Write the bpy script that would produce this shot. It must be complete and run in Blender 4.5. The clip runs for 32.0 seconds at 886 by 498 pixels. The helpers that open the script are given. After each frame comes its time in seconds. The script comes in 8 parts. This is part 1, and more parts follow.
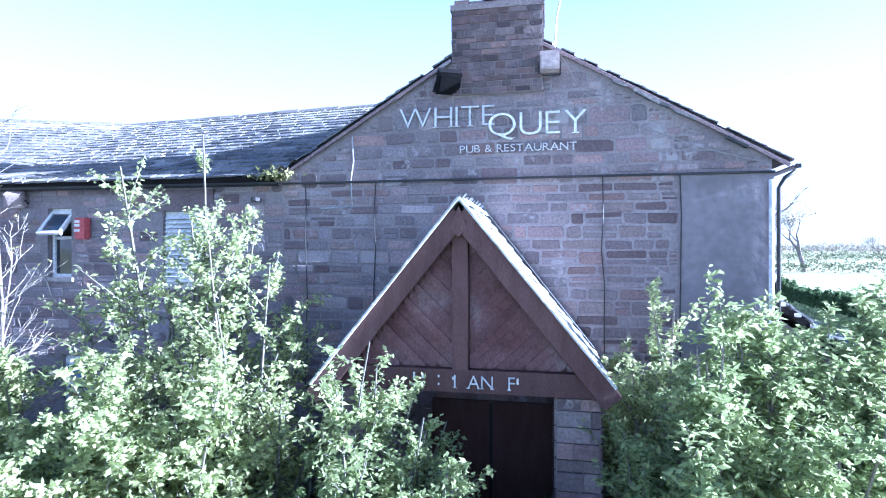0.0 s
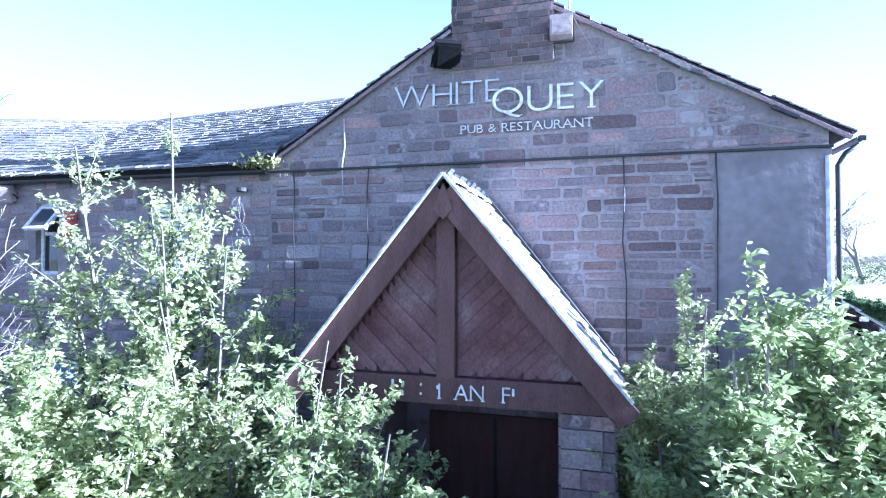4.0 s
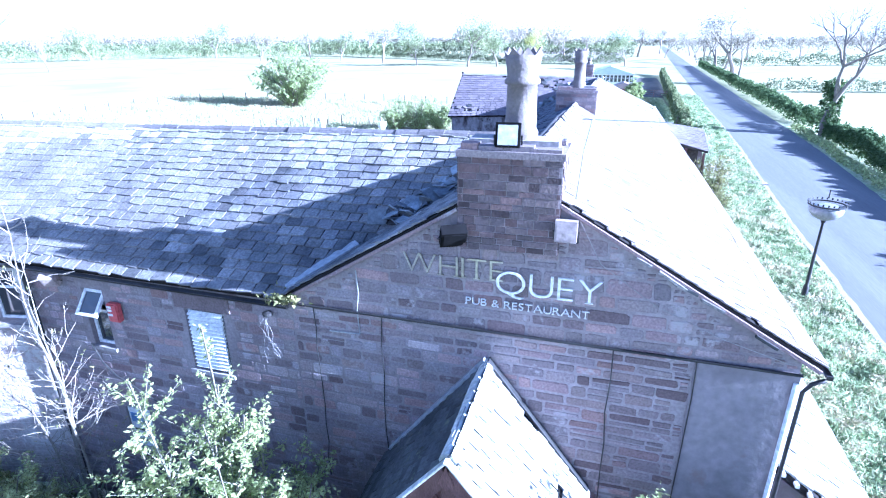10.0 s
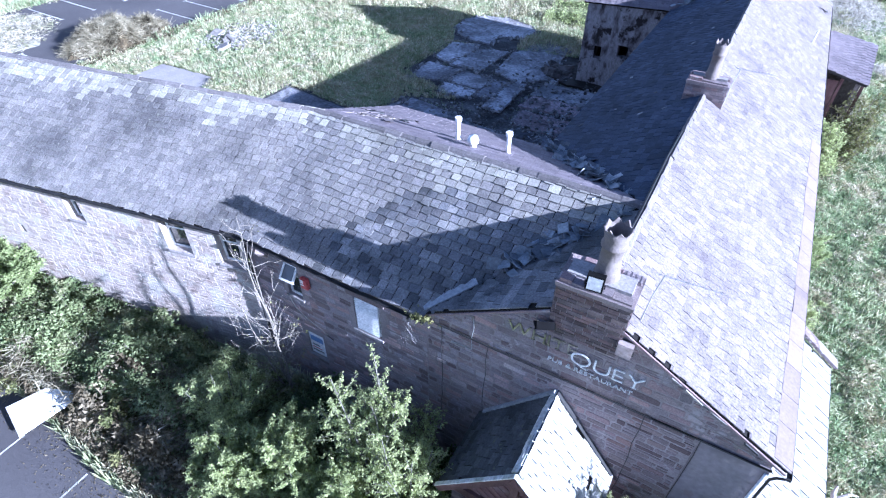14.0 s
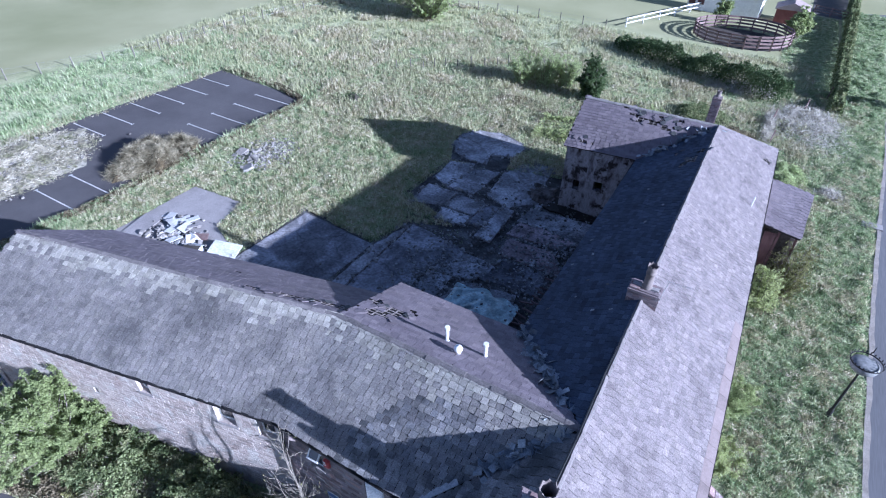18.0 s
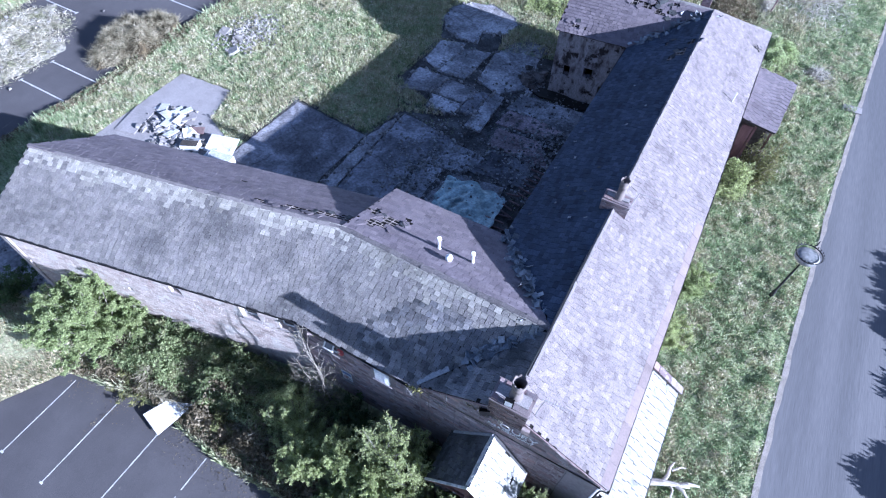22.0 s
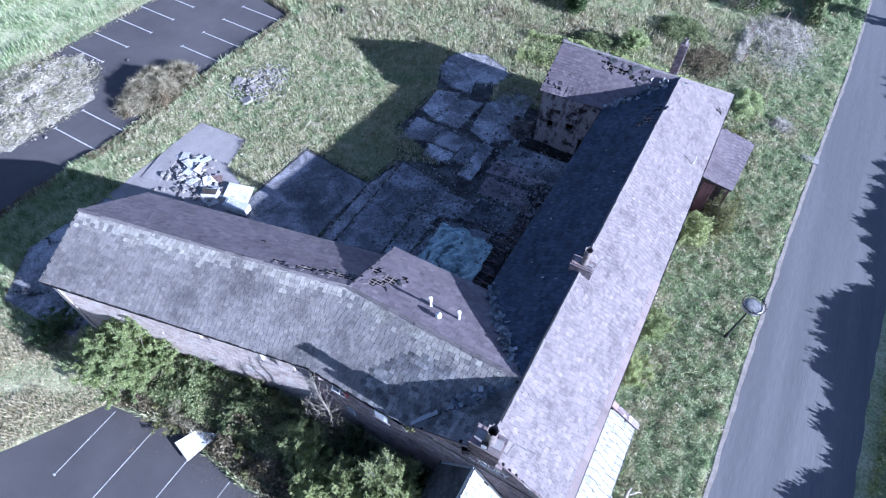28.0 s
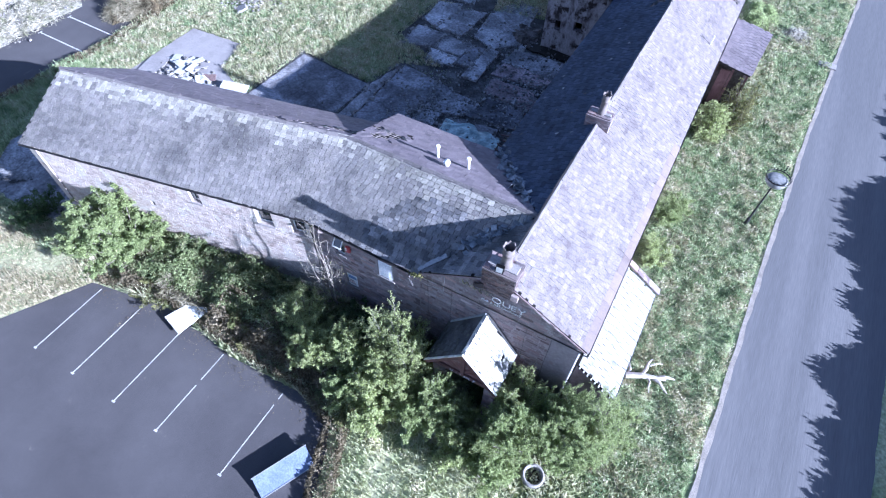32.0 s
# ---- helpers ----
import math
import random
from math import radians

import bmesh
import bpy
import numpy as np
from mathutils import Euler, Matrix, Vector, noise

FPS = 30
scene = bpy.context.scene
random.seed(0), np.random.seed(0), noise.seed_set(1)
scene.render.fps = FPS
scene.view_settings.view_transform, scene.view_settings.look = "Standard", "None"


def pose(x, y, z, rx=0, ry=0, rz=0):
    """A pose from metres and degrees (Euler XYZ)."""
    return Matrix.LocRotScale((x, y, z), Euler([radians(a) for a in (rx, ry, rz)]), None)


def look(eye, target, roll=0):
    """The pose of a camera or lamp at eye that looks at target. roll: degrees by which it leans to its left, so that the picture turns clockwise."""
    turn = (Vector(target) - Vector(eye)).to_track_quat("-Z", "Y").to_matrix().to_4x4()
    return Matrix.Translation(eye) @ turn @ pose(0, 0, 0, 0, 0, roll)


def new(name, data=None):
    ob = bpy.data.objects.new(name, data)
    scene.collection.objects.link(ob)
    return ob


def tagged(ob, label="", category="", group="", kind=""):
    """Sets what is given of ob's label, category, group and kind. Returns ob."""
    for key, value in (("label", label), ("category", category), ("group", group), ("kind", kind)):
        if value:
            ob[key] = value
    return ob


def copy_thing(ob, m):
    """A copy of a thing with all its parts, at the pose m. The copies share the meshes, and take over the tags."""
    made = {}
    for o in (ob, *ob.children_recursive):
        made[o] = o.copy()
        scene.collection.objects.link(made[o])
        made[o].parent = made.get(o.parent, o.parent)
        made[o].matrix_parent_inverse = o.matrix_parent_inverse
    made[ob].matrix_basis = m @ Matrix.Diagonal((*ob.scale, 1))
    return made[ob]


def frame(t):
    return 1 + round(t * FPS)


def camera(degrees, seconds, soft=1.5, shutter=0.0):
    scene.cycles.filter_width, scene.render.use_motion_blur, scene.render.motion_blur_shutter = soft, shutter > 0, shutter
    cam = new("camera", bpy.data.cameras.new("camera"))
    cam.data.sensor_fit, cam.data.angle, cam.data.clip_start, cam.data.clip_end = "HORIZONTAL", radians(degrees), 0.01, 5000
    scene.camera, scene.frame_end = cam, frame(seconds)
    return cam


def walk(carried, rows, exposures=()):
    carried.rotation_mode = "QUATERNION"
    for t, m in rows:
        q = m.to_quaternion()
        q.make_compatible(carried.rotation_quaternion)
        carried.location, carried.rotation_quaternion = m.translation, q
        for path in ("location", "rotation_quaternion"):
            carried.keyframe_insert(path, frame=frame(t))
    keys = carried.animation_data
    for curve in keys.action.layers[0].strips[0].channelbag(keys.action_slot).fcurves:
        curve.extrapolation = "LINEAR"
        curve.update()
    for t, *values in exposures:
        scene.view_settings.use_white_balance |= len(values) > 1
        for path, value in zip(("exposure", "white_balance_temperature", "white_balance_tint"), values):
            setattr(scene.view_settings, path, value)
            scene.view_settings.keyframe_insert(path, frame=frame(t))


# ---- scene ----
cam = camera(79.1, 32.0, 1.15)
METRES, EYE, TILT, LEAN, TURN = 34.0, 4.35, 0.0, 0.0, 11.0
ROWS = [
    (0.0, 0.0, 0.0, 0.0, 0.0, 0.0, -0.0),
    (0.5, 0.0034, 0.0005, -0.0003, 1.27, -0.09, -0.08),
    (1.0, 0.0068, 0.0057, -0.0013, 2.19, -0.12, -0.08),
    (1.5, 0.0103, 0.0138, -0.0016, 2.71, 1.06, -0.08),
    (2.0, 0.0129, 0.0205, -0.0027, 2.87, 1.27, -0.1),
    (2.5, 0.013, 0.0251, -0.0045, 3.15, 1.59, -0.15),
    (4.5, 0.0142, 0.0247, -0.0066, 4.13, 1.09, -0.06),
    (5.0, 0.015, 0.0254, -0.0015, 4.14, 0.37, -0.03),
    (5.5, 0.0179, 0.0266, 0.0026, 4.65, -7.65, -0.14),
    (6.0, 0.0162, 0.0276, 0.0087, 4.7, -17.93, -0.03),
    (6.5, 0.0145, 0.0306, 0.0207, 4.87, -18.79, -0.0),
    (7.0, 0.0142, 0.0296, 0.0362, 5.18, -19.35, 0.32),
    (7.5, 0.0138, 0.0242, 0.05, 5.06, -19.9, 0.45),
    (8.0, 0.0153, 0.0201, 0.0618, 5.16, -19.83, 0.45),
    (8.5, 0.0181, 0.0215, 0.0769, 5.28, -19.59, 0.46),
    (9.0, 0.0199, 0.0248, 0.0947, 5.36, -19.59, 0.47),
    (9.5, 0.0197, 0.0291, 0.1139, 5.43, -20.24, 0.43),
    (10.0, 0.0174, 0.0321, 0.1319, 5.82, -21.19, 0.4),
    (10.5, 0.0137, 0.0328, 0.1481, 9.89, -21.54, 0.18),
    (11.0, 0.0117, 0.0316, 0.1611, 13.34, -21.5, 0.01),
    (11.5, 0.0118, 0.0292, 0.1758, 15.13, -21.45, -0.09),
    (12.0, 0.0124, 0.0279, 0.1963, 16.51, -21.47, -0.16),
    (12.5, 0.0123, 0.0273, 0.2175, 17.42, -23.59, -0.25),
    (13.0, 0.0124, 0.0274, 0.2369, 18.18, -29.78, -0.2),
    (13.5, 0.0116, 0.0267, 0.2557, 18.65, -35.98, -0.2),
    (14.0, 0.0112, 0.0259, 0.2743, 19.03, -40.98, -0.21),
    (14.5, 0.0124, 0.0258, 0.2936, 19.29, -41.69, -0.22),
    (15.0, 0.0133, 0.0263, 0.3178, 19.37, -40.53, -0.24),
    (15.5, 0.0155, 0.0267, 0.3418, 19.44, -36.04, -0.32),
    (17.5, 0.0173, 0.0302, 0.4359, 19.56, -34.82, -0.51),
    (18.0, 0.0176, 0.0309, 0.4606, 19.5, -37.61, -0.5),
    (18.5, 0.0171, 0.0324, 0.4776, 18.21, -37.58, -0.49),
    (19.0, 0.019, 0.0315, 0.4901, 18.2, -41.65, -0.45),
    (19.5, 0.0197, 0.0332, 0.4969, 18.18, -51.38, -0.42),
    (20.0, 0.0186, 0.0386, 0.4999, 18.26, -52.93, -0.47),
    (20.5, 0.019, 0.039, 0.5045, 18.39, -52.96, -0.51),
    (21.0, 0.0194, 0.0392, 0.5181, 18.43, -53.1, -0.55),
    (21.5, 0.0183, 0.0375, 0.5316, 18.43, -53.08, -0.61),
    (22.0, 0.0161, 0.0338, 0.5454, 18.45, -53.08, -0.66),
    (22.5, 0.0141, 0.0303, 0.565, 18.46, -53.08, -0.71),
    (23.0, 0.0139, 0.0285, 0.5889, 18.44, -53.08, -0.74),
    (23.5, 0.0155, 0.0271, 0.6196, 18.45, -53.08, -0.76),
    (24.0, 0.0166, 0.0256, 0.6472, 18.47, -53.03, -0.79),
    (24.5, 0.0164, 0.024, 0.6667, 18.46, -53.0, -0.84),
    (25.0, 0.0169, 0.0238, 0.684, 18.45, -52.99, -0.86),
    (25.5, 0.0196, 0.0246, 0.7011, 18.5, -52.97, -0.86),
    (27.5, 0.0251, 0.0305, 0.6905, 18.68, -52.97, -0.94),
    (28.0, 0.0261, 0.0321, 0.674, 18.74, -52.95, -0.97),
    (28.5, 0.0256, 0.0325, 0.6516, 18.77, -52.96, -1.01),
    (29.0, 0.0237, 0.0319, 0.6294, 18.79, -52.97, -1.05),
    (29.5, 0.0222, 0.0306, 0.6067, 18.87, -52.96, -1.05),
    (30.0, 0.0243, 0.0214, 0.5868, 18.86, -52.96, -1.05),
    (30.5, 0.0307, 0.0006, 0.5696, 18.82, -52.97, -1.06),
    (31.0, 0.0385, -0.0262, 0.5561, 18.44, -52.98, -1.04),
    (31.5, 0.0472, -0.0566, 0.5426, 18.23, -53.0, -1.01),
    (32.0, 0.0545, -0.0851, 0.5249, 18.38, -53.03, -1.01),
]
# exposure and white balance: bright and washed at the start, darker once the camera looks down
LOOKS = [
    (0.0, 2.85, 4180, 19),
    (5.0, 2.87, 4150, 19),
    (6.0, 2.97, 4150, 19),
    (7.0, 2.8, 4120, 18),
    (9.0, 3.0, 4050, 20),
    (11.0, 2.66, 4080, 21),
    (12.0, 2.25, 4180, 22),
    (13.0, 1.85, 4350, 22),
    (14.2, 2.2, 4380, 20),
    (15.5, 2.28, 4400, 20),
    (17.5, 1.42, 4450, 20),
    (19.0, 1.45, 4450, 20),
    (21.0, 1.82, 4450, 20),
    (28.0, 1.67, 4450, 20),
    (31.0, 1.75, 4450, 20),
    (32.0, 2.0, 4450, 20),
]
walk(cam, [(t, pose(0, 0, EYE, TILT, LEAN, TURN) @ pose(METRES * x, METRES * y, METRES * z, 90 + pitch, roll, yaw)) for t, x, y, z, yaw, pitch, roll in ROWS], LOOKS)

# ---- light: a low sun from the east, clear sky ----
SUN_EL, SUN_AZ = 17.6, 1.0
world = bpy.data.worlds.new("sky")
scene.world = world
world.use_nodes = True
wn = world.node_tree.nodes
sky = wn.new("ShaderNodeTexSky")
sky.sky_type = "NISHITA"
sky.sun_disc = False
sky.sun_elevation = radians(SUN_EL)
sky.sun_rotation = radians(90 + SUN_AZ)
sky.air_density, sky.dust_density, sky.ozone_density = 1.0, 1.0, 1.0
haze = wn.new("ShaderNodeMix")
haze.data_type = "RGBA"
haze.inputs[7].default_value = (7.5, 7.45, 7.35, 1)
# pale haze low over the horizon, thinning upwards
tc = wn.new("ShaderNodeTexCoord")
sep = wn.new("ShaderNodeSeparateXYZ")
thin = wn.new("ShaderNodeMapRange")
thin.inputs["From Min"].default_value, thin.inputs["From Max"].default_value = 0.1, 0.62
thin.inputs["To Min"].default_value, thin.inputs["To Max"].default_value = 0.92, 0.02
world.node_tree.links.new(tc.outputs["Generated"], sep.inputs[0])
world.node_tree.links.new(sep.outputs["Z"], thin.inputs[0])
world.node_tree.links.new(thin.outputs[0], haze.inputs[0])
world.node_tree.links.new(sky.outputs[0], haze.inputs[6])
world.node_tree.links.new(haze.outputs[2], wn["Background"].inputs[0])
wn["Background"].inputs[1].default_value = 0.036
sun = new("sun", bpy.data.lights.new("sun", "SUN"))
sun.data.energy, sun.data.angle, sun.data.color = 5.3, radians(0.5), (1.0, 0.88, 0.71)
sd = Vector((math.cos(radians(SUN_EL)) * math.cos(radians(SUN_AZ)), -math.cos(radians(SUN_EL)) * math.sin(radians(SUN_AZ)), math.sin(radians(SUN_EL))))
sun.matrix_world = look(sd * 60, (0, 0, 0))


# ---- materials ----
def mk(name, cols, scale=1.0, rough=0.85, bump=0.3, fine=30.0, rand=0.0, island=False, metal=0.0, contrast=0.5, stretch=(1, 1, 1), spots=None, spec=0.35, grain=0.3, hues=None):
    """A node material: colours mixed by a large and a fine noise, a random shade per piece, bump. spots: (colour, scale, threshold)."""
    m = bpy.data.materials.new(name)
    m.use_nodes = True
    nt = m.node_tree
    N, L = nt.nodes, nt.links
    b = N["Principled BSDF"]
    geo = N.new("ShaderNodeNewGeometry")
    mp = N.new("ShaderNodeMapping")
    mp.inputs["Scale"].default_value = stretch
    L.new(geo.outputs["Position"], mp.inputs["Vector"])
    n1 = N.new("ShaderNodeTexNoise")
    n1.inputs["Scale"].default_value = scale
    n1.inputs["Detail"].default_value = 5
    n1.inputs["Roughness"].default_value = 0.6
    L.new(mp.outputs[0], n1.inputs["Vector"])
    ramp = N.new("ShaderNodeValToRGB")
    els = ramp.color_ramp.elements
    k = len(cols)
    lo, hi = 0.5 - contrast * 0.4, 0.5 + contrast * 0.4
    for i, c in enumerate(cols):
        p = lo + (hi - lo) * i / max(1, k - 1)
        e = els[i] if i < 2 else els.new(p)
        e.position = p
        e.color = (*c, 1)
    L.new(n1.outputs[0], ramp.inputs[0])
    col = ramp.outputs[0]
    n2 = N.new("ShaderNodeTexNoise")
    n2.inputs["Scale"].default_value = fine
    n2.inputs["Detail"].default_value = 4
    L.new(mp.outputs[0], n2.inputs["Vector"])
    mr = N.new("ShaderNodeMapRange")
    mr.inputs["From Min"].default_value, mr.inputs["From Max"].default_value = 0.25, 0.75
    mr.inputs["To Min"].default_value, mr.inputs["To Max"].default_value = 1 - grain, 1 + grain
    L.new(n2.outputs[0], mr.inputs[0])
    mul = N.new("ShaderNodeVectorMath")
    mul.operation = "SCALE"
    L.new(col, mul.inputs[0])
    L.new(mr.outputs[0], mul.inputs["Scale"])
    col = mul.outputs[0]
    if rand:
        if island:
            src = geo.outputs["Random Per Island"]
        else:
            oi = N.new("ShaderNodeObjectInfo")
            src = oi.outputs["Random"]
        r2 = N.new("ShaderNodeMapRange")
        r2.inputs["To Min"].default_value, r2.inputs["To Max"].default_value = 1 - rand, 1 + rand
        L.new(src, r2.inputs[0])
        m2 = N.new("ShaderNodeVectorMath")
        m2.operation = "SCALE"
        L.new(col, m2.inputs[0])
        L.new(r2.outputs[0], m2.inputs["Scale"])
        col = m2.outputs[0]
        if hues:
            wnz = N.new("ShaderNodeTexWhiteNoise")
            wnz.noise_dimensions = "1D"
            L.new(src, wnz.inputs["W"])
            hr = N.new("ShaderNodeValToRGB")
            hr.color_ramp.interpolation = "CONSTANT"
            he = hr.color_ramp.elements
            for i, h in enumerate(hues):
                e = he[i] if i < 2 else he.new(i / len(hues))
                e.position = i / len(hues)
                e.color = (*h, 1)
            L.new(wnz.outputs["Value"], hr.inputs[0])
            m3 = N.new("ShaderNodeVectorMath")
            m3.operation = "MULTIPLY"
            L.new(col, m3.inputs[0])
            L.new(hr.outputs[0], m3.inputs[1])
            col = m3.outputs[0]
    if spots:
        n3 = N.new("ShaderNodeTexNoise")
        n3.inputs["Scale"].default_value = spots[1]
        n3.inputs["Detail"].default_value = 6
        n3.inputs["Roughness"].default_value = 0.7
        L.new(geo.outputs["Position"], n3.inputs["Vector"])
        r3 = N.new("ShaderNodeMapRange")
        r3.inputs["From Min"].default_value, r3.inputs["From Max"].default_value = spots[2], spots[2] + 0.06
        L.new(n3.outputs[0], r3.inputs[0])
        mx = N.new("ShaderNodeMix")
        mx.data_type = "RGBA"
        L.new(r3.outputs[0], mx.inputs[0])
        L.new(col, mx.inputs[6])
        mx.inputs[7].default_value = (*spots[0], 1)
        col = mx.outputs[2]
    L.new(col, b.inputs["Base Color"])
    b.inputs["Roughness"].default_value = rough
    b.inputs["Metallic"].default_value = metal
    b.inputs["Specular IOR Level"].default_value = spec
    if bump:
        bp = N.new("ShaderNodeBump")
        bp.inputs["Strength"].default_value = bump
        bp.inputs["Distance"].default_value = 0.02
        L.new(n2.outputs[0], bp.inputs["Height"])
        L.new(bp.outputs[0], b.inputs["Normal"])
    return m


def leafmat(name, cols, scale=1.5, through_=0.4, contrast=0.5, rand=0.3):
    """Leaves: part of the light passes through them."""
    m = mk(name, cols, scale, 0.75, 0, 12, rand, True, spec=0.06, contrast=contrast)
    N, L = m.node_tree.nodes, m.node_tree.links
    b = N["Principled BSDF"]
    t = N.new("ShaderNodeBsdfTranslucent")
    src = b.inputs["Base Color"].links[0].from_socket
    L.new(src, t.inputs["Color"])
    mix = N.new("ShaderNodeMixShader")
    mix.inputs[0].default_value = through_
    L.new(b.outputs[0], mix.inputs[1])
    L.new(t.outputs[0], mix.inputs[2])
    L.new(mix.outputs[0], N["Material Output"].inputs["Surface"])
    return m



def glassmat(name, tint, rough=0.05):
    m = bpy.data.materials.new(name)
    m.use_nodes = True
    b = m.node_tree.nodes["Principled BSDF"]
    b.inputs["Base Color"].default_value = (*tint, 1)
    b.inputs["Roughness"].default_value = rough
    b.inputs["Specular IOR Level"].default_value = 0.8
    return m


STONE_H = [(1, 1, 1), (0.84, 0.82, 0.85), (1.14, 0.98, 0.95), (0.96, 0.98, 1.02), (1.24, 1.2, 1.19), (0.68, 0.63, 0.65), (1.04, 0.93, 0.95), (0.9, 0.9, 0.95)]
STONE = mk("sandstone", [(0.175, 0.146, 0.15), (0.245, 0.205, 0.206), (0.215, 0.188, 0.191)], 1.2, 0.9, 0.6, 35, 0.18, spots=((0.35, 0.318, 0.325), 1.7, 0.575), hues=STONE_H)
STONE_J = mk("sandstone_joined", [(0.175, 0.146, 0.15), (0.245, 0.205, 0.206), (0.215, 0.188, 0.191)], 1.2, 0.9, 0.6, 35, 0.18, True, spots=((0.35, 0.318, 0.325), 1.7, 0.575), hues=STONE_H)
DARKSTONE = mk("sooty_sandstone", [(0.1, 0.08, 0.081), (0.165, 0.134, 0.133)], 1.4, 0.9, 0.6, 35, 0.25, hues=STONE_H)
PALESTONE = mk("pale_sandstone", [(0.24, 0.21, 0.215), (0.32, 0.285, 0.288)], 1.4, 0.9, 0.6, 35, 0.14, hues=STONE_H)
REDSTONE = mk("red_sandstone", [(0.17, 0.138, 0.137), (0.222, 0.182, 0.179)], 1.5, 0.9, 0.5, 35, 0.15, spots=((0.34, 0.3, 0.295), 1.0, 0.62), hues=STONE_H)
MORTAR = mk("mortar", [(0.189, 0.163, 0.167), (0.306, 0.271, 0.276)], 0.9, 0.95, 0.4, 25, grain=0.2)
RENDER = mk("cement_render", [(0.155, 0.138, 0.148), (0.235, 0.212, 0.226), (0.185, 0.165, 0.178)], 0.9, 0.95, 0.5, 9, grain=0.16, spots=((0.2, 0.16, 0.165), 0.8, 0.6))
WHITEWASH = mk("peeling_whitewash", [(0.292, 0.236, 0.213), (0.433, 0.38, 0.351), (0.363, 0.305, 0.282)], 1.3, 0.95, 1.0, 14, spots=((0.46, 0.43, 0.405), 1.5, 0.53))
WHITEWASH_J = mk("flaking_limewash", [(0.292, 0.236, 0.213), (0.433, 0.38, 0.351), (0.363, 0.305, 0.282)], 1.3, 0.95, 0.8, 18, 0.18, True, spots=((0.46, 0.43, 0.405), 1.5, 0.53))
STAINED = mk("stained_limewash", [(0.03, 0.026, 0.026), (0.15, 0.13, 0.132), (0.28, 0.255, 0.258), (0.34, 0.315, 0.315), (0.18, 0.155, 0.156)], 1.3, 0.95, 0.6, 16, stretch=(1.5, 1.5, 0.7), contrast=0.42, grain=0.3, spots=((0.03, 0.024, 0.024), 1.3, 0.56))
SLATE_H = [(1, 1, 1), (0.94, 0.94, 0.95), (1.05, 1.05, 1.04), (0.98, 0.98, 0.99), (1.1, 1.1, 1.07), (0.88, 0.88, 0.89), (1.0, 0.99, 1.0)]
SLATE = mk("old_slate", [(0.123, 0.118, 0.12), (0.221, 0.21, 0.204), (0.159, 0.156, 0.153)], 0.28, 0.78, 0.6, 26, 0.16, contrast=0.35, spots=((0.28, 0.28, 0.245), 6.0, 0.62), spec=0.35, hues=SLATE_H, grain=0.45)
SLATE_J = mk("old_slate_joined", [(0.123, 0.118, 0.12), (0.221, 0.21, 0.204), (0.159, 0.156, 0.153)], 0.28, 0.78, 0.6, 26, 0.16, True, contrast=0.35, spots=((0.28, 0.28, 0.245), 6.0, 0.62), spec=0.35, hues=SLATE_H, grain=0.45)
SLATE_E = mk("east_slate", [(0.135, 0.12, 0.124), (0.205, 0.183, 0.187), (0.167, 0.149, 0.152)], 0.7, 0.7, 0.4, 25, 0.14, True, spots=((0.25, 0.232, 0.236), 2.5, 0.63), spec=0.2, grain=0.42, hues=SLATE_H)
SLATE_P = mk("purple_slate", [(0.135, 0.117, 0.131), (0.189, 0.165, 0.184)], 0.6, 0.75, 0.25, 25, 0.15, True, hues=SLATE_H)
SLATE_EP = mk("east_slate_piece", [(0.135, 0.12, 0.124), (0.205, 0.183, 0.187), (0.167, 0.149, 0.152)], 0.7, 0.7, 0.4, 25, 0.14, spots=((0.25, 0.232, 0.236), 2.5, 0.63), spec=0.2, grain=0.42, hues=SLATE_H)
FLAG = mk("pink_stone_flag", [(0.15, 0.122, 0.12), (0.205, 0.17, 0.168)], 1.5, 0.85, 0.3, 20, 0.12, grain=0.15)
SLATE_L = mk("lichened_slate", [(0.195, 0.187, 0.168), (0.307, 0.295, 0.27), (0.246, 0.236, 0.214)], 0.4, 0.85, 0.4, 22, 0.25, True, spots=((0.4, 0.4, 0.35), 4.0, 0.6), hues=SLATE_H)
# near-black deck stands in for the dark roof space behind missing slates
DECK = mk("void_black", [(0.006, 0.005, 0.005), (0.014, 0.012, 0.012)], 2, 0.95, 0.2)
SLATE_B = mk("mottled_slate", [(0.112, 0.108, 0.109), (0.205, 0.194, 0.189), (0.149, 0.146, 0.141)], 0.28, 0.8, 0.6, 26, 0.16, contrast=0.35, spots=((0.23, 0.23, 0.2), 6.0, 0.62), spec=0.3, hues=SLATE_H, grain=0.45)
SLATE_BJ = mk("mottled_slate_joined", [(0.112, 0.108, 0.109), (0.205, 0.194, 0.189), (0.149, 0.146, 0.141)], 0.28, 0.8, 0.6, 26, 0.16, True, contrast=0.35, spots=((0.23, 0.23, 0.2), 6.0, 0.62), spec=0.3, hues=SLATE_H, grain=0.45)
# variegated replacement slates, their tone also darkened for the shadow by the valley
SLATE_V = mk("shaded_patched_slate", [(0.075, 0.078, 0.082), (0.2, 0.195, 0.2), (0.12, 0.122, 0.125)], 0.9, 0.78, 0.6, 26, 0.35, contrast=0.4, spec=0.35, hues=[(1, 1, 1), (0.72, 0.74, 0.78), (1.08, 1.08, 1.07), (0.85, 0.87, 0.9), (1.14, 1.14, 1.12), (0.78, 0.78, 0.81)], grain=0.4)
# The next two carry the shade of west-facing slopes in their colour.
SLATE_W = mk("shaded_slate", [(0.0368, 0.0466, 0.0721), (0.0669, 0.0828, 0.124)], 0.4, 0.8, 0.3, 22, 0.28, True, spots=((0.13, 0.13, 0.125), 4.0, 0.68), spec=0.2, hues=SLATE_H)
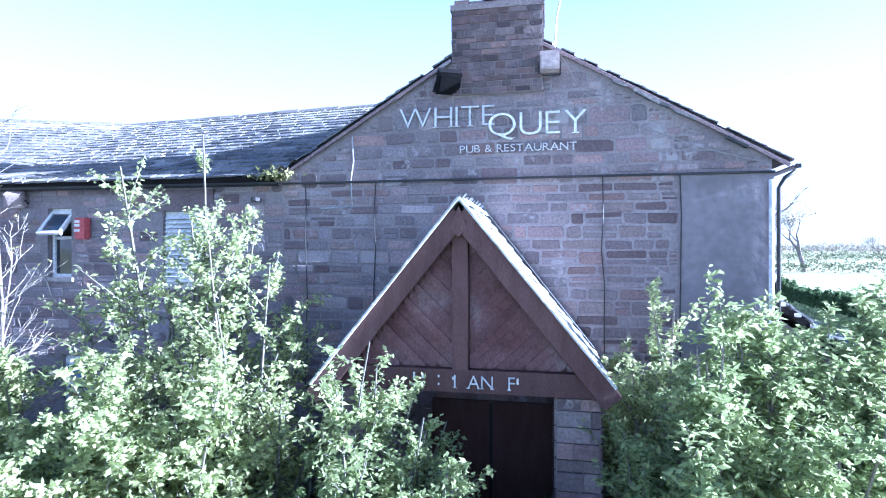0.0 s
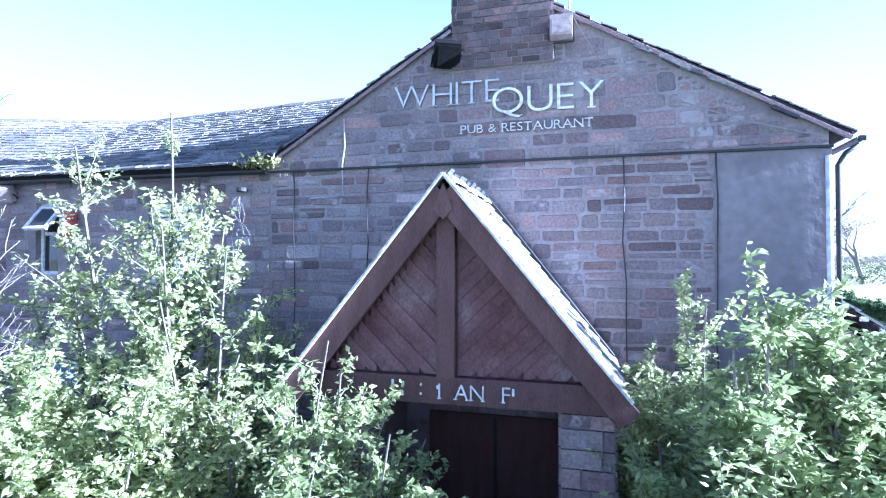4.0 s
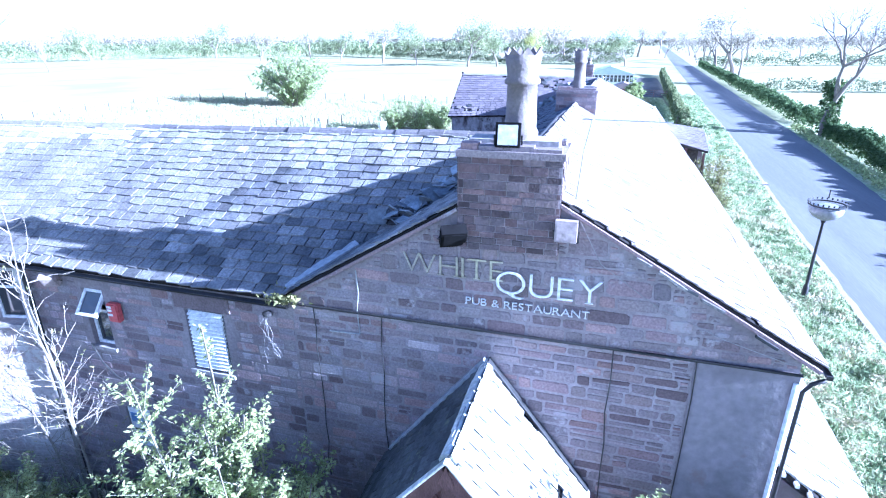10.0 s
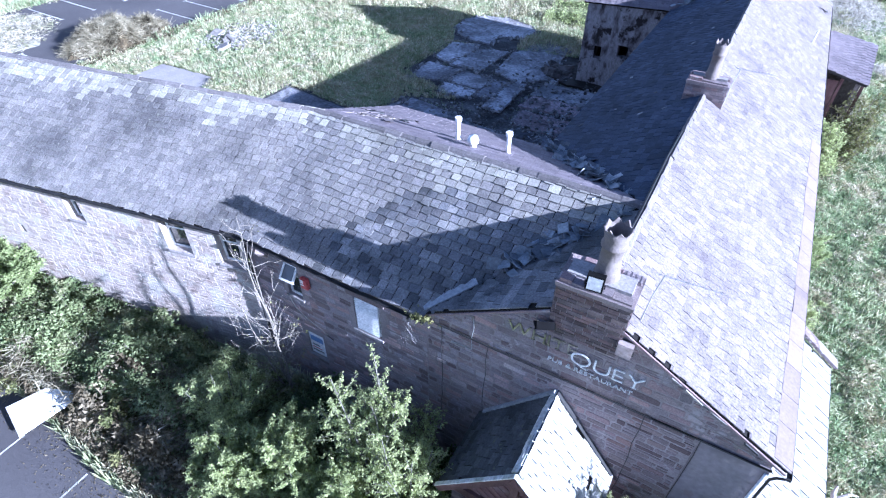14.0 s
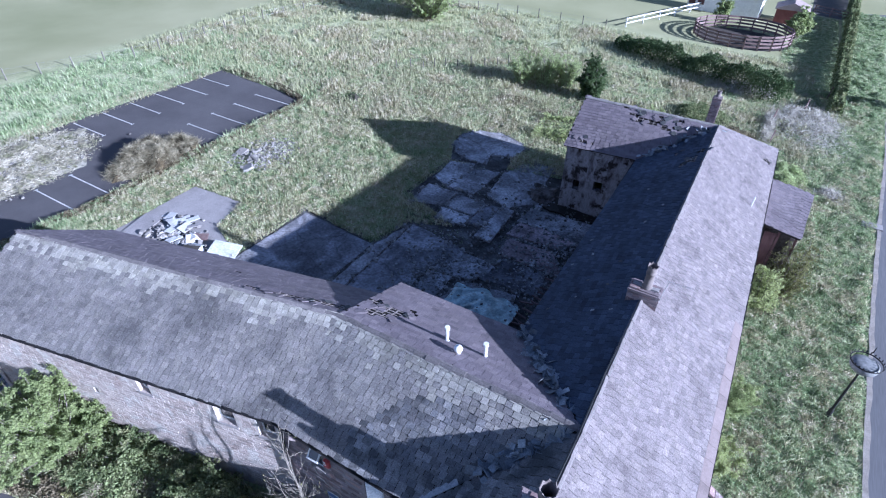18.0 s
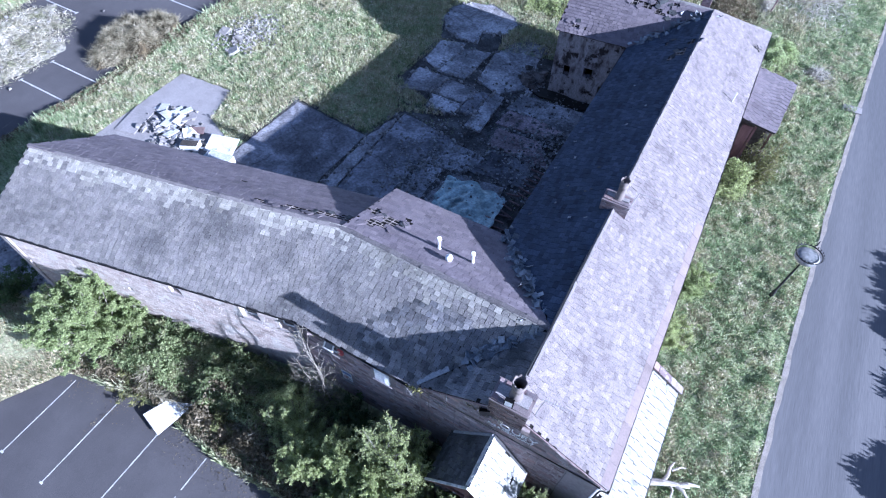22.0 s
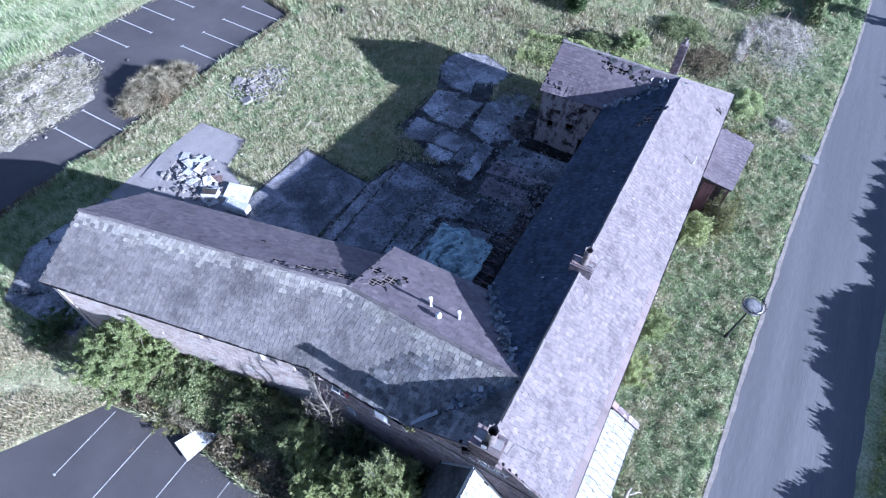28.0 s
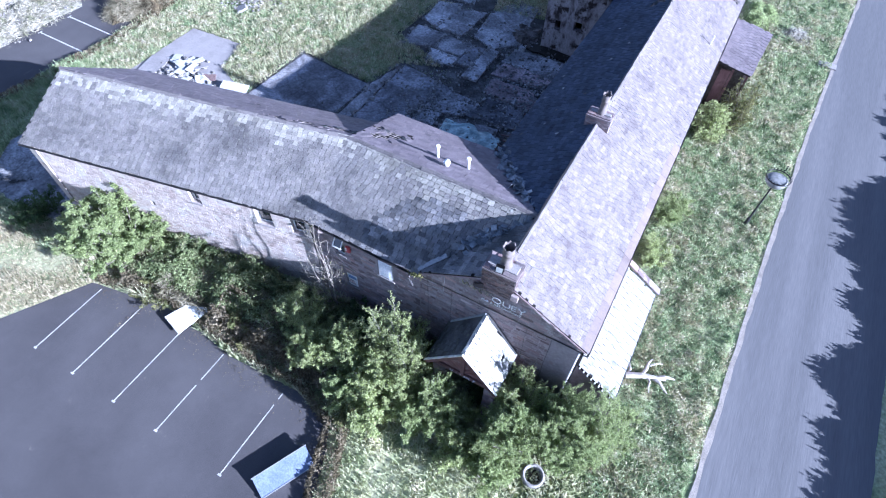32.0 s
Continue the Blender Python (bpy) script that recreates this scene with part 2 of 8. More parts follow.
SLATE_DP = mk("dark_slate_piece", [(0.055, 0.058, 0.062), (0.1, 0.103, 0.107)], 0.9, 0.8, 0.3, 22, 0.28, spots=((0.14, 0.15, 0.1), 3.0, 0.62), spec=0.2, hues=SLATE_H)
RIDGE_D = mk("weathered_ridge", [(0.12, 0.11, 0.112), (0.18, 0.165, 0.167)], 2, 0.85, 0.3, 20, 0.15)
RIDGE = mk("ridge_tile", [(0.2, 0.19, 0.185), (0.29, 0.275, 0.265)], 2, 0.85, 0.3, 20, 0.15)
LEAD = mk("lead_flashing", [(0.25, 0.26, 0.28), (0.36, 0.37, 0.4)], 2, 0.6, 0.2, 15)
BATTEN = mk("grey_batten", [(0.16, 0.14, 0.135), (0.3, 0.27, 0.26)], 3, 0.85, 0.3, 30, 0.3)
MOSSY = mk("moss_white_lichen", [(0.45, 0.44, 0.42), (0.62, 0.62, 0.6), (0.3, 0.31, 0.24)], 3, 0.95, 0.6, 20)
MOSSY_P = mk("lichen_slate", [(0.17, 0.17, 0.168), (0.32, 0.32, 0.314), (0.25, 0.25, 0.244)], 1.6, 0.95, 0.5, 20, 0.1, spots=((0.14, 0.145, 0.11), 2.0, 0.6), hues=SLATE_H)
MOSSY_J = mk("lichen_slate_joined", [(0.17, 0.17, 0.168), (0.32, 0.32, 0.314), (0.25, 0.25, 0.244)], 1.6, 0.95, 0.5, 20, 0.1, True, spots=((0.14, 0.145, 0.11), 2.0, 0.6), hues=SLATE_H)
DARKWOOD = mk("dark_wood", [(0.085, 0.044, 0.042), (0.13, 0.074, 0.07)], 3, 0.75, 0.4, 40, 0.15, stretch=(3, 3, 0.6))
GABLEWOOD = mk("worn_red_boards", [(0.1, 0.045, 0.045), (0.15, 0.085, 0.085), (0.24, 0.2, 0.205)], 1.7, 0.8, 0.5, 40, 0.15, contrast=0.4, stretch=(1, 1, 0.8))
FADEWOOD = mk("faded_wood", [(0.13, 0.085, 0.08), (0.22, 0.165, 0.16)], 4, 0.8, 0.4, 40, 0.2)
WHITEP = mk("white_paint", [(0.66, 0.66, 0.66), (0.8, 0.8, 0.8)], 3, 0.6, 0.1, 20)
PVC = mk("white_plastic", [(0.7, 0.71, 0.73), (0.78, 0.79, 0.8)], 2, 0.4, 0.0, 10)
BLACKP = mk("black_iron", [(0.015, 0.015, 0.017), (0.03, 0.03, 0.032)], 4, 0.5, 0.2, 30)
GREYM = mk("grey_metal", [(0.3, 0.31, 0.32), (0.42, 0.43, 0.44)], 3, 0.45, 0.2, 20, metal=0.6)
REDP = mk("red_plastic", [(0.38, 0.07, 0.075), (0.46, 0.1, 0.1)], 3, 0.5, 0.1, 20)
BLUEP = mk("blue_panel", [(0.12, 0.2, 0.42), (0.2, 0.3, 0.5)], 3, 0.5, 0.1, 20)
CLAY = mk("clay_pot", [(0.13, 0.112, 0.108), (0.2, 0.175, 0.168)], 4, 0.9, 0.4, 30, grain=0.15)
ASPHALT = mk("asphalt_road", [(0.112, 0.113, 0.123), (0.15, 0.15, 0.16), (0.124, 0.125, 0.135), (0.142, 0.142, 0.15)], 0.7, 0.9, 0.25, 26, stretch=(1, 0.05, 1), grain=0.14, contrast=0.7)
TARMAC = mk("tarmac", [(0.0632, 0.0598, 0.0647), (0.1, 0.0954, 0.101)], 0.22, 0.92, 0.4, 70, spots=((0.15, 0.14, 0.13), 0.9, 0.66))
LINE = mk("worn_line_paint", [(0.34, 0.34, 0.34), (0.58, 0.58, 0.58)], 3, 0.8, 0.1, 30)
CONC = mk("concrete", [(0.0948, 0.094, 0.101), (0.246, 0.245, 0.262), (0.379, 0.373, 0.395), (0.228, 0.225, 0.237), (0.303, 0.301, 0.319)], 0.45, 0.9, 0.7, 7, 0.25, contrast=0.75, grain=0.45, spots=((0.045, 0.044, 0.043), 0.9, 0.6))
CONC_D = mk("oil_stained_concrete", [(0.0679, 0.0679, 0.0771), (0.154, 0.154, 0.173), (0.252, 0.252, 0.279), (0.117, 0.117, 0.128)], 0.4, 0.9, 0.7, 7, 0.15, contrast=0.7, grain=0.4, spots=((0.19, 0.19, 0.19), 1.1, 0.64))
CONC_L = mk("pale_concrete", [(0.24, 0.225, 0.225), (0.34, 0.32, 0.32)], 0.8, 0.92, 0.3, 20, 0.1)
PINKC = mk("pinkish_screed", [(0.189, 0.154, 0.16), (0.348, 0.28, 0.29), (0.464, 0.385, 0.399)], 0.7, 0.9, 0.6, 9, contrast=0.6, grain=0.4)


def stained(m, seed, crack=0.5):
    """Old concrete: large damp stains with crisp edges and a net of dirty cracks."""
    N, L = m.node_tree.nodes, m.node_tree.links
    b = N["Principled BSDF"]
    col = b.inputs["Base Color"].links[0].from_socket
    geo, mp = N.new("ShaderNodeNewGeometry"), N.new("ShaderNodeMapping")
    mp.inputs["Location"].default_value = (seed * 3.7, seed * 1.9, 0)
    L.new(geo.outputs["Position"], mp.inputs["Vector"])
    big, edge = N.new("ShaderNodeTexNoise"), N.new("ShaderNodeMapRange")
    big.inputs["Scale"].default_value, big.inputs["Detail"].default_value, big.inputs["Roughness"].default_value = 0.42, 9, 0.68
    big.inputs["Distortion"].default_value = 0.6
    edge.inputs["From Min"].default_value, edge.inputs["From Max"].default_value = 0.44, 0.58
    edge.inputs["To Min"].default_value, edge.inputs["To Max"].default_value = 0.62, 1.3
    L.new(mp.outputs[0], big.inputs["Vector"])
    L.new(big.outputs[0], edge.inputs[0])
    warp, add, vor, line = N.new("ShaderNodeTexNoise"), N.new("ShaderNodeMixRGB"), N.new("ShaderNodeTexVoronoi"), N.new("ShaderNodeMapRange")
    warp.inputs["Scale"].default_value, warp.inputs["Detail"].default_value = 1.1, 5
    L.new(mp.outputs[0], warp.inputs["Vector"])
    add.blend_type = "ADD"
    add.inputs[0].default_value = 0.9
    L.new(mp.outputs[0], add.inputs[1])
    L.new(warp.outputs["Color"], add.inputs[2])
    vor.feature = "DISTANCE_TO_EDGE"
    vor.inputs["Scale"].default_value = crack
    L.new(add.outputs[0], vor.inputs["Vector"])
    line.inputs["From Min"].default_value, line.inputs["From Max"].default_value = 0.008, 0.022
    line.inputs["To Min"].default_value, line.inputs["To Max"].default_value = 0.72, 1.0
    L.new(vor.outputs["Distance"], line.inputs[0])
    k, s = N.new("ShaderNodeMath"), N.new("ShaderNodeVectorMath")
    k.operation, s.operation = "MULTIPLY", "SCALE"
    L.new(edge.outputs[0], k.inputs[0])
    L.new(line.outputs[0], k.inputs[1])
    L.new(col, s.inputs[0])
    L.new(k.outputs[0], s.inputs["Scale"])
    L.new(s.outputs[0], b.inputs["Base Color"])


stained(CONC, 1.0)
stained(CONC_D, 2.3, 0.35)
stained(PINKC, 3.1)
RUBBLE = mk("rubble", [(0.17, 0.16, 0.15), (0.3, 0.285, 0.275)], 2, 0.95, 0.5, 20, 0.4, True)
BARK = mk("bark", [(0.16, 0.14, 0.12), (0.27, 0.24, 0.21)], 5, 0.9, 0.5, 40)
PALEBARK = mk("pale_bark", [(0.11, 0.105, 0.085), (0.18, 0.17, 0.14)], 5, 0.85, 0.4, 40)
LEAF = leafmat("shrub_leaf", [(0.299, 0.35, 0.156), (0.448, 0.491, 0.237), (0.373, 0.424, 0.2)], 1.5, 0.56)
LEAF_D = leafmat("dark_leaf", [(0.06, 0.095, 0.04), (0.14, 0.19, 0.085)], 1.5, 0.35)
LEAF_L = leafmat("light_leaf", [(0.281, 0.34, 0.152), (0.412, 0.462, 0.223)], 1.5, 0.56)
WILLOW = leafmat("willow_leaf", [(0.36, 0.42, 0.2), (0.52, 0.58, 0.32)], 1.5, 0.6)
LEAF_Y = leafmat("yellowing_leaf", [(0.13, 0.15, 0.06), (0.28, 0.27, 0.12)], 2.5, contrast=0.35)
AUTUMN = leafmat("yellow_green_crown", [(0.36, 0.38, 0.14), (0.5, 0.5, 0.2)])
# next three: far foliage lightened so its colour stands in for distance haze
TWIGGY = leafmat("hazed_far_twigs", [(0.33, 0.307, 0.247), (0.51, 0.473, 0.383)])
DARKHEDGE = leafmat("hazed_dark_hedge", [(0.119, 0.145, 0.085), (0.255, 0.272, 0.17)])
OVERGROWN = leafmat("hazed_overgrown_hedge", [(0.195, 0.24, 0.128), (0.39, 0.42, 0.24)], 0.2)
PALESTEM = leafmat("pale_stems", [(0.392, 0.378, 0.335), (0.6, 0.567, 0.502)])
DEADB = leafmat("dead_bramble", [(0.07, 0.06, 0.035), (0.2, 0.17, 0.11), (0.32, 0.28, 0.2)], 2.5, contrast=0.4)
BRAMBLE = leafmat("bramble_leaf", [(0.0667, 0.0938, 0.04), (0.2, 0.24, 0.113), (0.361, 0.361, 0.2)], 2.2, 0.4, 0.4)
STRAW = leafmat("straw", [(0.06, 0.052, 0.035), (0.32, 0.29, 0.2), (0.54, 0.5, 0.38)], 1.6, contrast=0.4)
BLADE = leafmat("grass_blade", [(0.241, 0.291, 0.143), (0.507, 0.521, 0.322), (0.773, 0.726, 0.55)], 1.6, contrast=0.4)
BLADE_G = leafmat("green_blade", [(0.168, 0.242, 0.117), (0.363, 0.433, 0.242), (0.571, 0.586, 0.409)], 1.8, contrast=0.4)
GRASS = mk("grass", [(0.154, 0.201, 0.0946), (0.32, 0.359, 0.189), (0.461, 0.465, 0.291), (0.282, 0.327, 0.16)], 0.5, 0.95, 1.0, 7, contrast=0.55, grain=0.5, spots=((0.37, 0.36, 0.23), 0.9, 0.63))
def pasture(m):
    """Beyond the fence the grass is grazed short: a plainer, duller green."""
    N, L = m.node_tree.nodes, m.node_tree.links
    b = N["Principled BSDF"]
    src = b.inputs["Base Color"].links[0].from_socket
    ps = N.new("ShaderNodeSeparateXYZ")
    L.new(N.new("ShaderNodeNewGeometry").outputs["Position"], ps.inputs[0])
    far, west, either = N.new("ShaderNodeMapRange"), N.new("ShaderNodeMapRange"), N.new("ShaderNodeMath")
    far.inputs["From Min"].default_value, far.inputs["From Max"].default_value = 71, 77
    west.inputs["From Min"].default_value, west.inputs["From Max"].default_value = -57, -62
    either.operation = "MAXIMUM"
    L.new(ps.outputs["Y"], far.inputs[0])
    L.new(ps.outputs["X"], west.inputs[0])
    L.new(far.outputs[0], either.inputs[0])
    L.new(west.outputs[0], either.inputs[1])
    nz, ramp, mx = N.new("ShaderNodeTexNoise"), N.new("ShaderNodeValToRGB"), N.new("ShaderNodeMix")
    nz.inputs["Scale"].default_value, nz.inputs["Detail"].default_value = 0.07, 8
    ramp.color_ramp.elements[0].position, ramp.color_ramp.elements[0].color = 0.35, (0.25, 0.256, 0.128, 1)
    ramp.color_ramp.elements[1].position, ramp.color_ramp.elements[1].color = 0.65, (0.36, 0.352, 0.2, 1)
    L.new(N.new("ShaderNodeNewGeometry").outputs["Position"], nz.inputs["Vector"])
    L.new(nz.outputs[0], ramp.inputs[0])
    mx.data_type = "RGBA"
    L.new(either.outputs[0], mx.inputs[0])
    L.new(src, mx.inputs[6])
    L.new(ramp.outputs[0], mx.inputs[7])
    L.new(mx.outputs[2], b.inputs["Base Color"])


pasture(GRASS)
GLASS = glassmat("window_glass", (0.03, 0.035, 0.04))
TARP = mk("wet_sheet", [(0.131, 0.169, 0.174), (0.525, 0.637, 0.626), (0.244, 0.309, 0.305)], 1.1, 0.4, 0.5, 8, contrast=0.4)
EARTH = mk("dark_earth", [(0.035, 0.03, 0.027), (0.08, 0.07, 0.06)], 1.5, 0.95, 0.6, 12)


# ---- builders ----
def g(x, y):
    """Height of the ground."""
    return 0.1 - 0.025 * max(-60.0, min(30.0, x))


def mesh(name, verts, faces):
    me = bpy.data.meshes.new(name)
    me.from_pydata(verts, [], faces)
    me.update()
    return me


def put(name, me, mat, parent=None, label="", smooth=False, m=None):
    if mat is not None and not me.materials:
        me.materials.append(mat)
    if smooth:
        me.polygons.foreach_set("use_smooth", [True] * len(me.polygons))
    ob = new(name, me)
    if parent is not None:
        ob.parent = parent
    if m is not None:
        ob.matrix_basis = m
    if label:
        tagged(ob, label)
    return ob


def part(name, bm, mat, parent=None, label="", smooth=False, m=None):
    me = bpy.data.meshes.new(name)
    bm.to_mesh(me)
    bm.free()
    return put(name, me, mat, parent, label, smooth, m)


def thing(name, label, category, group="", kind="", at=(0, 0, 0), rz=0):
    ob = new(name)
    ob.matrix_basis = pose(*at, 0, 0, rz)
    return tagged(ob, label, category, group, kind)


BOXF = [(0, 3, 2, 1), (4, 5, 6, 7), (0, 1, 5, 4), (1, 2, 6, 5), (2, 3, 7, 6), (3, 0, 4, 7)]


class Geo:
    """Collects vertices and faces for one mesh."""

    def __init__(self):
        self.v, self.f = [], []

    def add(self, vs, fs):
        o = len(self.v)
        self.v.extend(tuple(p) for p in vs)
        self.f.extend(tuple(o + i for i in q) for q in fs)
        return self

    def box(self, x0, x1, y0, y1, z0, z1, m=None):
        vs = [(x0, y0, z0), (x1, y0, z0), (x1, y1, z0), (x0, y1, z0), (x0, y0, z1), (x1, y0, z1), (x1, y1, z1), (x0, y1, z1)]
        if m is not None:
            vs = [m @ Vector(p) for p in vs]
        return self.add(vs, BOXF)

    def bar(self, a, b, w, h, up=(0, 0, 1)):
        """A beam from a to b, w wide and h high, with a slight chamfer."""
        a, b = Vector(a), Vector(b)
        d = (b - a).normalized()
        s = d.cross(Vector(up))
        if s.length < 1e-4:
            s = d.cross(Vector((0, 1, 0)))
        s.normalize()
        u = s.cross(d).normalized()
        c = min(w, h) * 0.12
        ring = [(-w / 2 + c, -h / 2), (w / 2 - c, -h / 2), (w / 2, -h / 2 + c), (w / 2, h / 2 - c), (w / 2 - c, h / 2), (-w / 2 + c, h / 2), (-w / 2, h / 2 - c), (-w / 2, -h / 2 + c)]
        vs = [p + s * i + u * j for p in (a, b) for i, j in ring]
        fs = [(i, (i + 1) % 8, 8 + (i + 1) % 8, 8 + i) for i in range(8)] + [tuple(range(7, -1, -1)), tuple(range(8, 16))]
        return self.add(vs, fs)

    def tube(self, pts, radii, n=6, cap=True):
        rings = []
        pts = [Vector(p) for p in pts]
        for i, p in enumerate(pts):
            d = (pts[min(i + 1, len(pts) - 1)] - pts[max(i - 1, 0)]).normalized()
            s = d.cross(Vector((0.3, 0.9, 0.2)))
            if s.length < 1e-3:
                s = d.cross(Vector((1, 0, 0)))
            s.normalize()
            u = d.cross(s)
            rings.append([p + (s * math.cos(2 * math.pi * k / n) + u * math.sin(2 * math.pi * k / n)) * radii[i] for k in range(n)])
        vs = [q for r in rings for q in r]
        fs = [(i * n + k, i * n + (k + 1) % n, (i + 1) * n + (k + 1) % n, (i + 1) * n + k) for i in range(len(pts) - 1) for k in range(n)]
        if cap:
            fs += [tuple(range(n - 1, -1, -1)), tuple(range(len(vs) - n, len(vs)))]
        return self.add(vs, fs)

    def lathe(self, prof, at=(0, 0, 0), n=16):
        vs = [(at[0] + r * math.cos(2 * math.pi * k / n), at[1] + r * math.sin(2 * math.pi * k / n), at[2] + z) for r, z in prof for k in range(n)]
        fs = [(i * n + k, i * n + (k + 1) % n, (i + 1) * n + (k + 1) % n, (i + 1) * n + k) for i in range(len(prof) - 1) for k in range(n)]
        return self.add(vs, fs)

    def prism(self, poly, d):
        """A polygon of 3D points pushed out by the vector d."""
        n = len(poly)
        d = Vector(d)
        vs = [Vector(p) for p in poly] + [Vector(p) + d for p in poly]
        fs = [tuple(range(n - 1, -1, -1)), tuple(range(n, 2 * n))] + [(i, (i + 1) % n, n + (i + 1) % n, n + i) for i in range(n)]
        return self.add(vs, fs)

    def obj(self, name, mat, parent=None, label="", smooth=False, m=None):
        return put(name, mesh(name, self.v, self.f), mat, parent, label, smooth, m)


def inside(poly, x, y):
    c = False
    n = len(poly)
    for i in range(n):
        (x0, y0), (x1, y1) = poly[i], poly[i - 1]
        if (y0 > y) != (y1 > y) and x < (x1 - x0) * (y - y0) / (y1 - y0) + x0:
            c = not c
    return c


def slate_geo(w, l, rnd, b0, b1, t=1.0):
    """One slate in its own plane: x across, y up the slope, z out; its lower end stands proud. b0, b1: its upper corners."""
    dz = [rnd.uniform(-0.006, 0.009) for _ in range(4)]
    a = rnd.uniform(-0.012, 0.012)
    return [(-w / 2, a, 0.008), (w / 2, -a, 0.008), (b1, l, 0.0), (b0, l, 0.0),
            (-w / 2, a, 0.012 + 0.024 * t + dz[0] * t), (w / 2, -a, 0.012 + 0.024 * t + dz[1] * t), (b1, l, 0.012 + dz[2] * t), (b0, l, 0.012 + dz[3] * t)]


SLATE_F = [(4, 5, 6, 7), (0, 1, 5, 4), (1, 2, 6, 5), (3, 0, 4, 7)]


def roof_plane(house, name, label, corners, mats, sw=0.3, expo=0.2, pieces=0, near=None, holes=(), deck=0.1, seed=1, rough=1.0, cover=None, gap=0.018, thick=1.0, along=None, band=None):
    """A slated roof plane. corners: eave start, eave end, then round the rest. pieces: how many slates nearest to near are parts."""
    rnd = random.Random(seed)
    P = [Vector(c) for c in corners]
    o, ud = P[0], (Vector(along) if along else P[1] - P[0]).normalized()
    nrm = Vector((0, 0, 0))
    for i in range(len(P)):
        nrm += P[i].cross(P[(i + 1) % len(P)])
    nrm.normalize()
    if nrm.z < 0:
        nrm = -nrm
    ud = (ud - nrm * ud.dot(nrm)).normalized()
    vd = nrm.cross(ud).normalized()
    if vd.z < 0:
        vd = -vd
    poly = [((p - o).dot(ud), (p - o).dot(vd)) for p in P]
    # twist of a four-cornered plane: offset along the normal, bilinear in u and v
    off = [(p - o).dot(nrm) for p in P]
    tw = (0, 0, 0, 0)
    if len(P) == 4:
        tw = np.linalg.solve(np.array([[1, a, b, a * b] for a, b in poly]), np.array(off))
    def lift(a, b):
        return float(tw[0] + tw[1] * a + tw[2] * b + tw[3] * a * b)
    def at(a, b):
        return o + ud * a + vd * b + nrm * lift(a, b)
    top = Geo()
    if len(P) == 4:
        K = 8
        grid = []
        for j in range(K + 1):
            for i in range(K + 1):
                a = Vector(poly[0]).lerp(Vector(poly[1]), i / K)
                b = Vector(poly[3]).lerp(Vector(poly[2]), i / K)
                q = a.lerp(b, j / K)
                grid.append(at(q.x, q.y) - nrm * 0.012)
        n1 = (K + 1) * (K + 1)
        top.add(grid + [p - nrm * deck for p in grid], [(j * (K + 1) + i, j * (K + 1) + i + 1, (j + 1) * (K + 1) + i + 1, (j + 1) * (K + 1) + i) for j in range(K) for i in range(K)]
                + [(n1 + j * (K + 1) + i, n1 + (j + 1) * (K + 1) + i, n1 + (j + 1) * (K + 1) + i + 1, n1 + j * (K + 1) + i + 1) for j in range(K) for i in range(K)])
        rim = [i for i in range(K + 1)] + [j * (K + 1) + K for j in range(1, K + 1)] + [K * (K + 1) + i for i in range(K - 1, -1, -1)] + [j * (K + 1) for j in range(K - 1, 0, -1)]
        top.add([], [])
        top.f += [(rim[i], n1 + rim[i], n1 + rim[(i + 1) % len(rim)], rim[(i + 1) % len(rim)]) for i in range(len(rim))]
    else:
        top.prism([p - nrm * 0.012 for p in P], -nrm * deck)
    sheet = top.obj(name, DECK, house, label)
    R = Matrix((ud, vd, nrm)).transposed().to_4x4()
    if R.determinant() < 0:
        R = Matrix((-ud, vd, nrm)).transposed().to_4x4()
    us, vs = [p[0] for p in poly], [p[1] for p in poly]
    cov = [((Vector(p) - o).dot(ud), (Vector(p) - o).dot(vd)) for p in (cover or corners)]

    def span(vv):
        """Where the row at height vv begins and ends."""
        xs = []
        for i in range(len(cov)):
            (x0, y0), (x1, y1) = cov[i - 1], cov[i]
            if (y0 - vv) * (y1 - vv) <= 0 and y0 != y1:
                xs.append(x0 + (x1 - x0) * (vv - y0) / (y1 - y0))
        return (min(xs), max(xs)) if len(xs) > 1 else None

    found = []
    row = 0
    v = min(vs) - 0.03
    vtop = max(vs)
    while v < vtop - 0.03:
        lo = span(max(v, min(vs) + 0.005))
        hi = span(min(v + expo * 1.2, vtop - 0.005))
        if lo and hi:
            u = min(lo[0], hi[0]) - (row % 2) * sw / 2 - sw * rnd.random() * 0.2
            while u < max(lo[1], hi[1]):
                w = sw * rnd.uniform(0.82, 1.16)
                ln, top_ = expo * 1.2, hi
                for k in (0.75, 0.5, 0.3, 0.15):
                    if top_[0] < u + w * 0.6 and top_[1] > u + w * 0.4:
                        break
                    ln = expo * 1.2 * k
                    top_ = span(min(v + ln, vtop - 0.005)) or top_
                a0, a1 = max(u, lo[0]), min(u + w - gap, lo[1])
                b0, b1 = max(u, top_[0]), min(u + w - gap, top_[1])
                if b1 < b0:
                    u += w
                    continue
                cu, cv = u + w / 2, v + expo * 0.5
                if a1 - a0 > 0.03 or b1 - b0 > 0.03:
                    a0, b0 = min(a0, a1 - 0.02), min(b0, b1 - 0.02)
                    if not any(((cu - h[0]) / h[2]) ** 2 + ((cv - h[1]) / h[3]) ** 2 < rnd.uniform(0.6, 1.3) for h in holes):
                        found.append(((a0 + a1) / 2, v + rnd.uniform(-0.01, 0.01) * rough, a1 - a0, rnd.gauss(0, 0.009) * rough, b0 - (a0 + a1) / 2, b1 - (a0 + a1) / 2, ln))
                u += w
        v += expo
        row += 1
    nrm_o = o
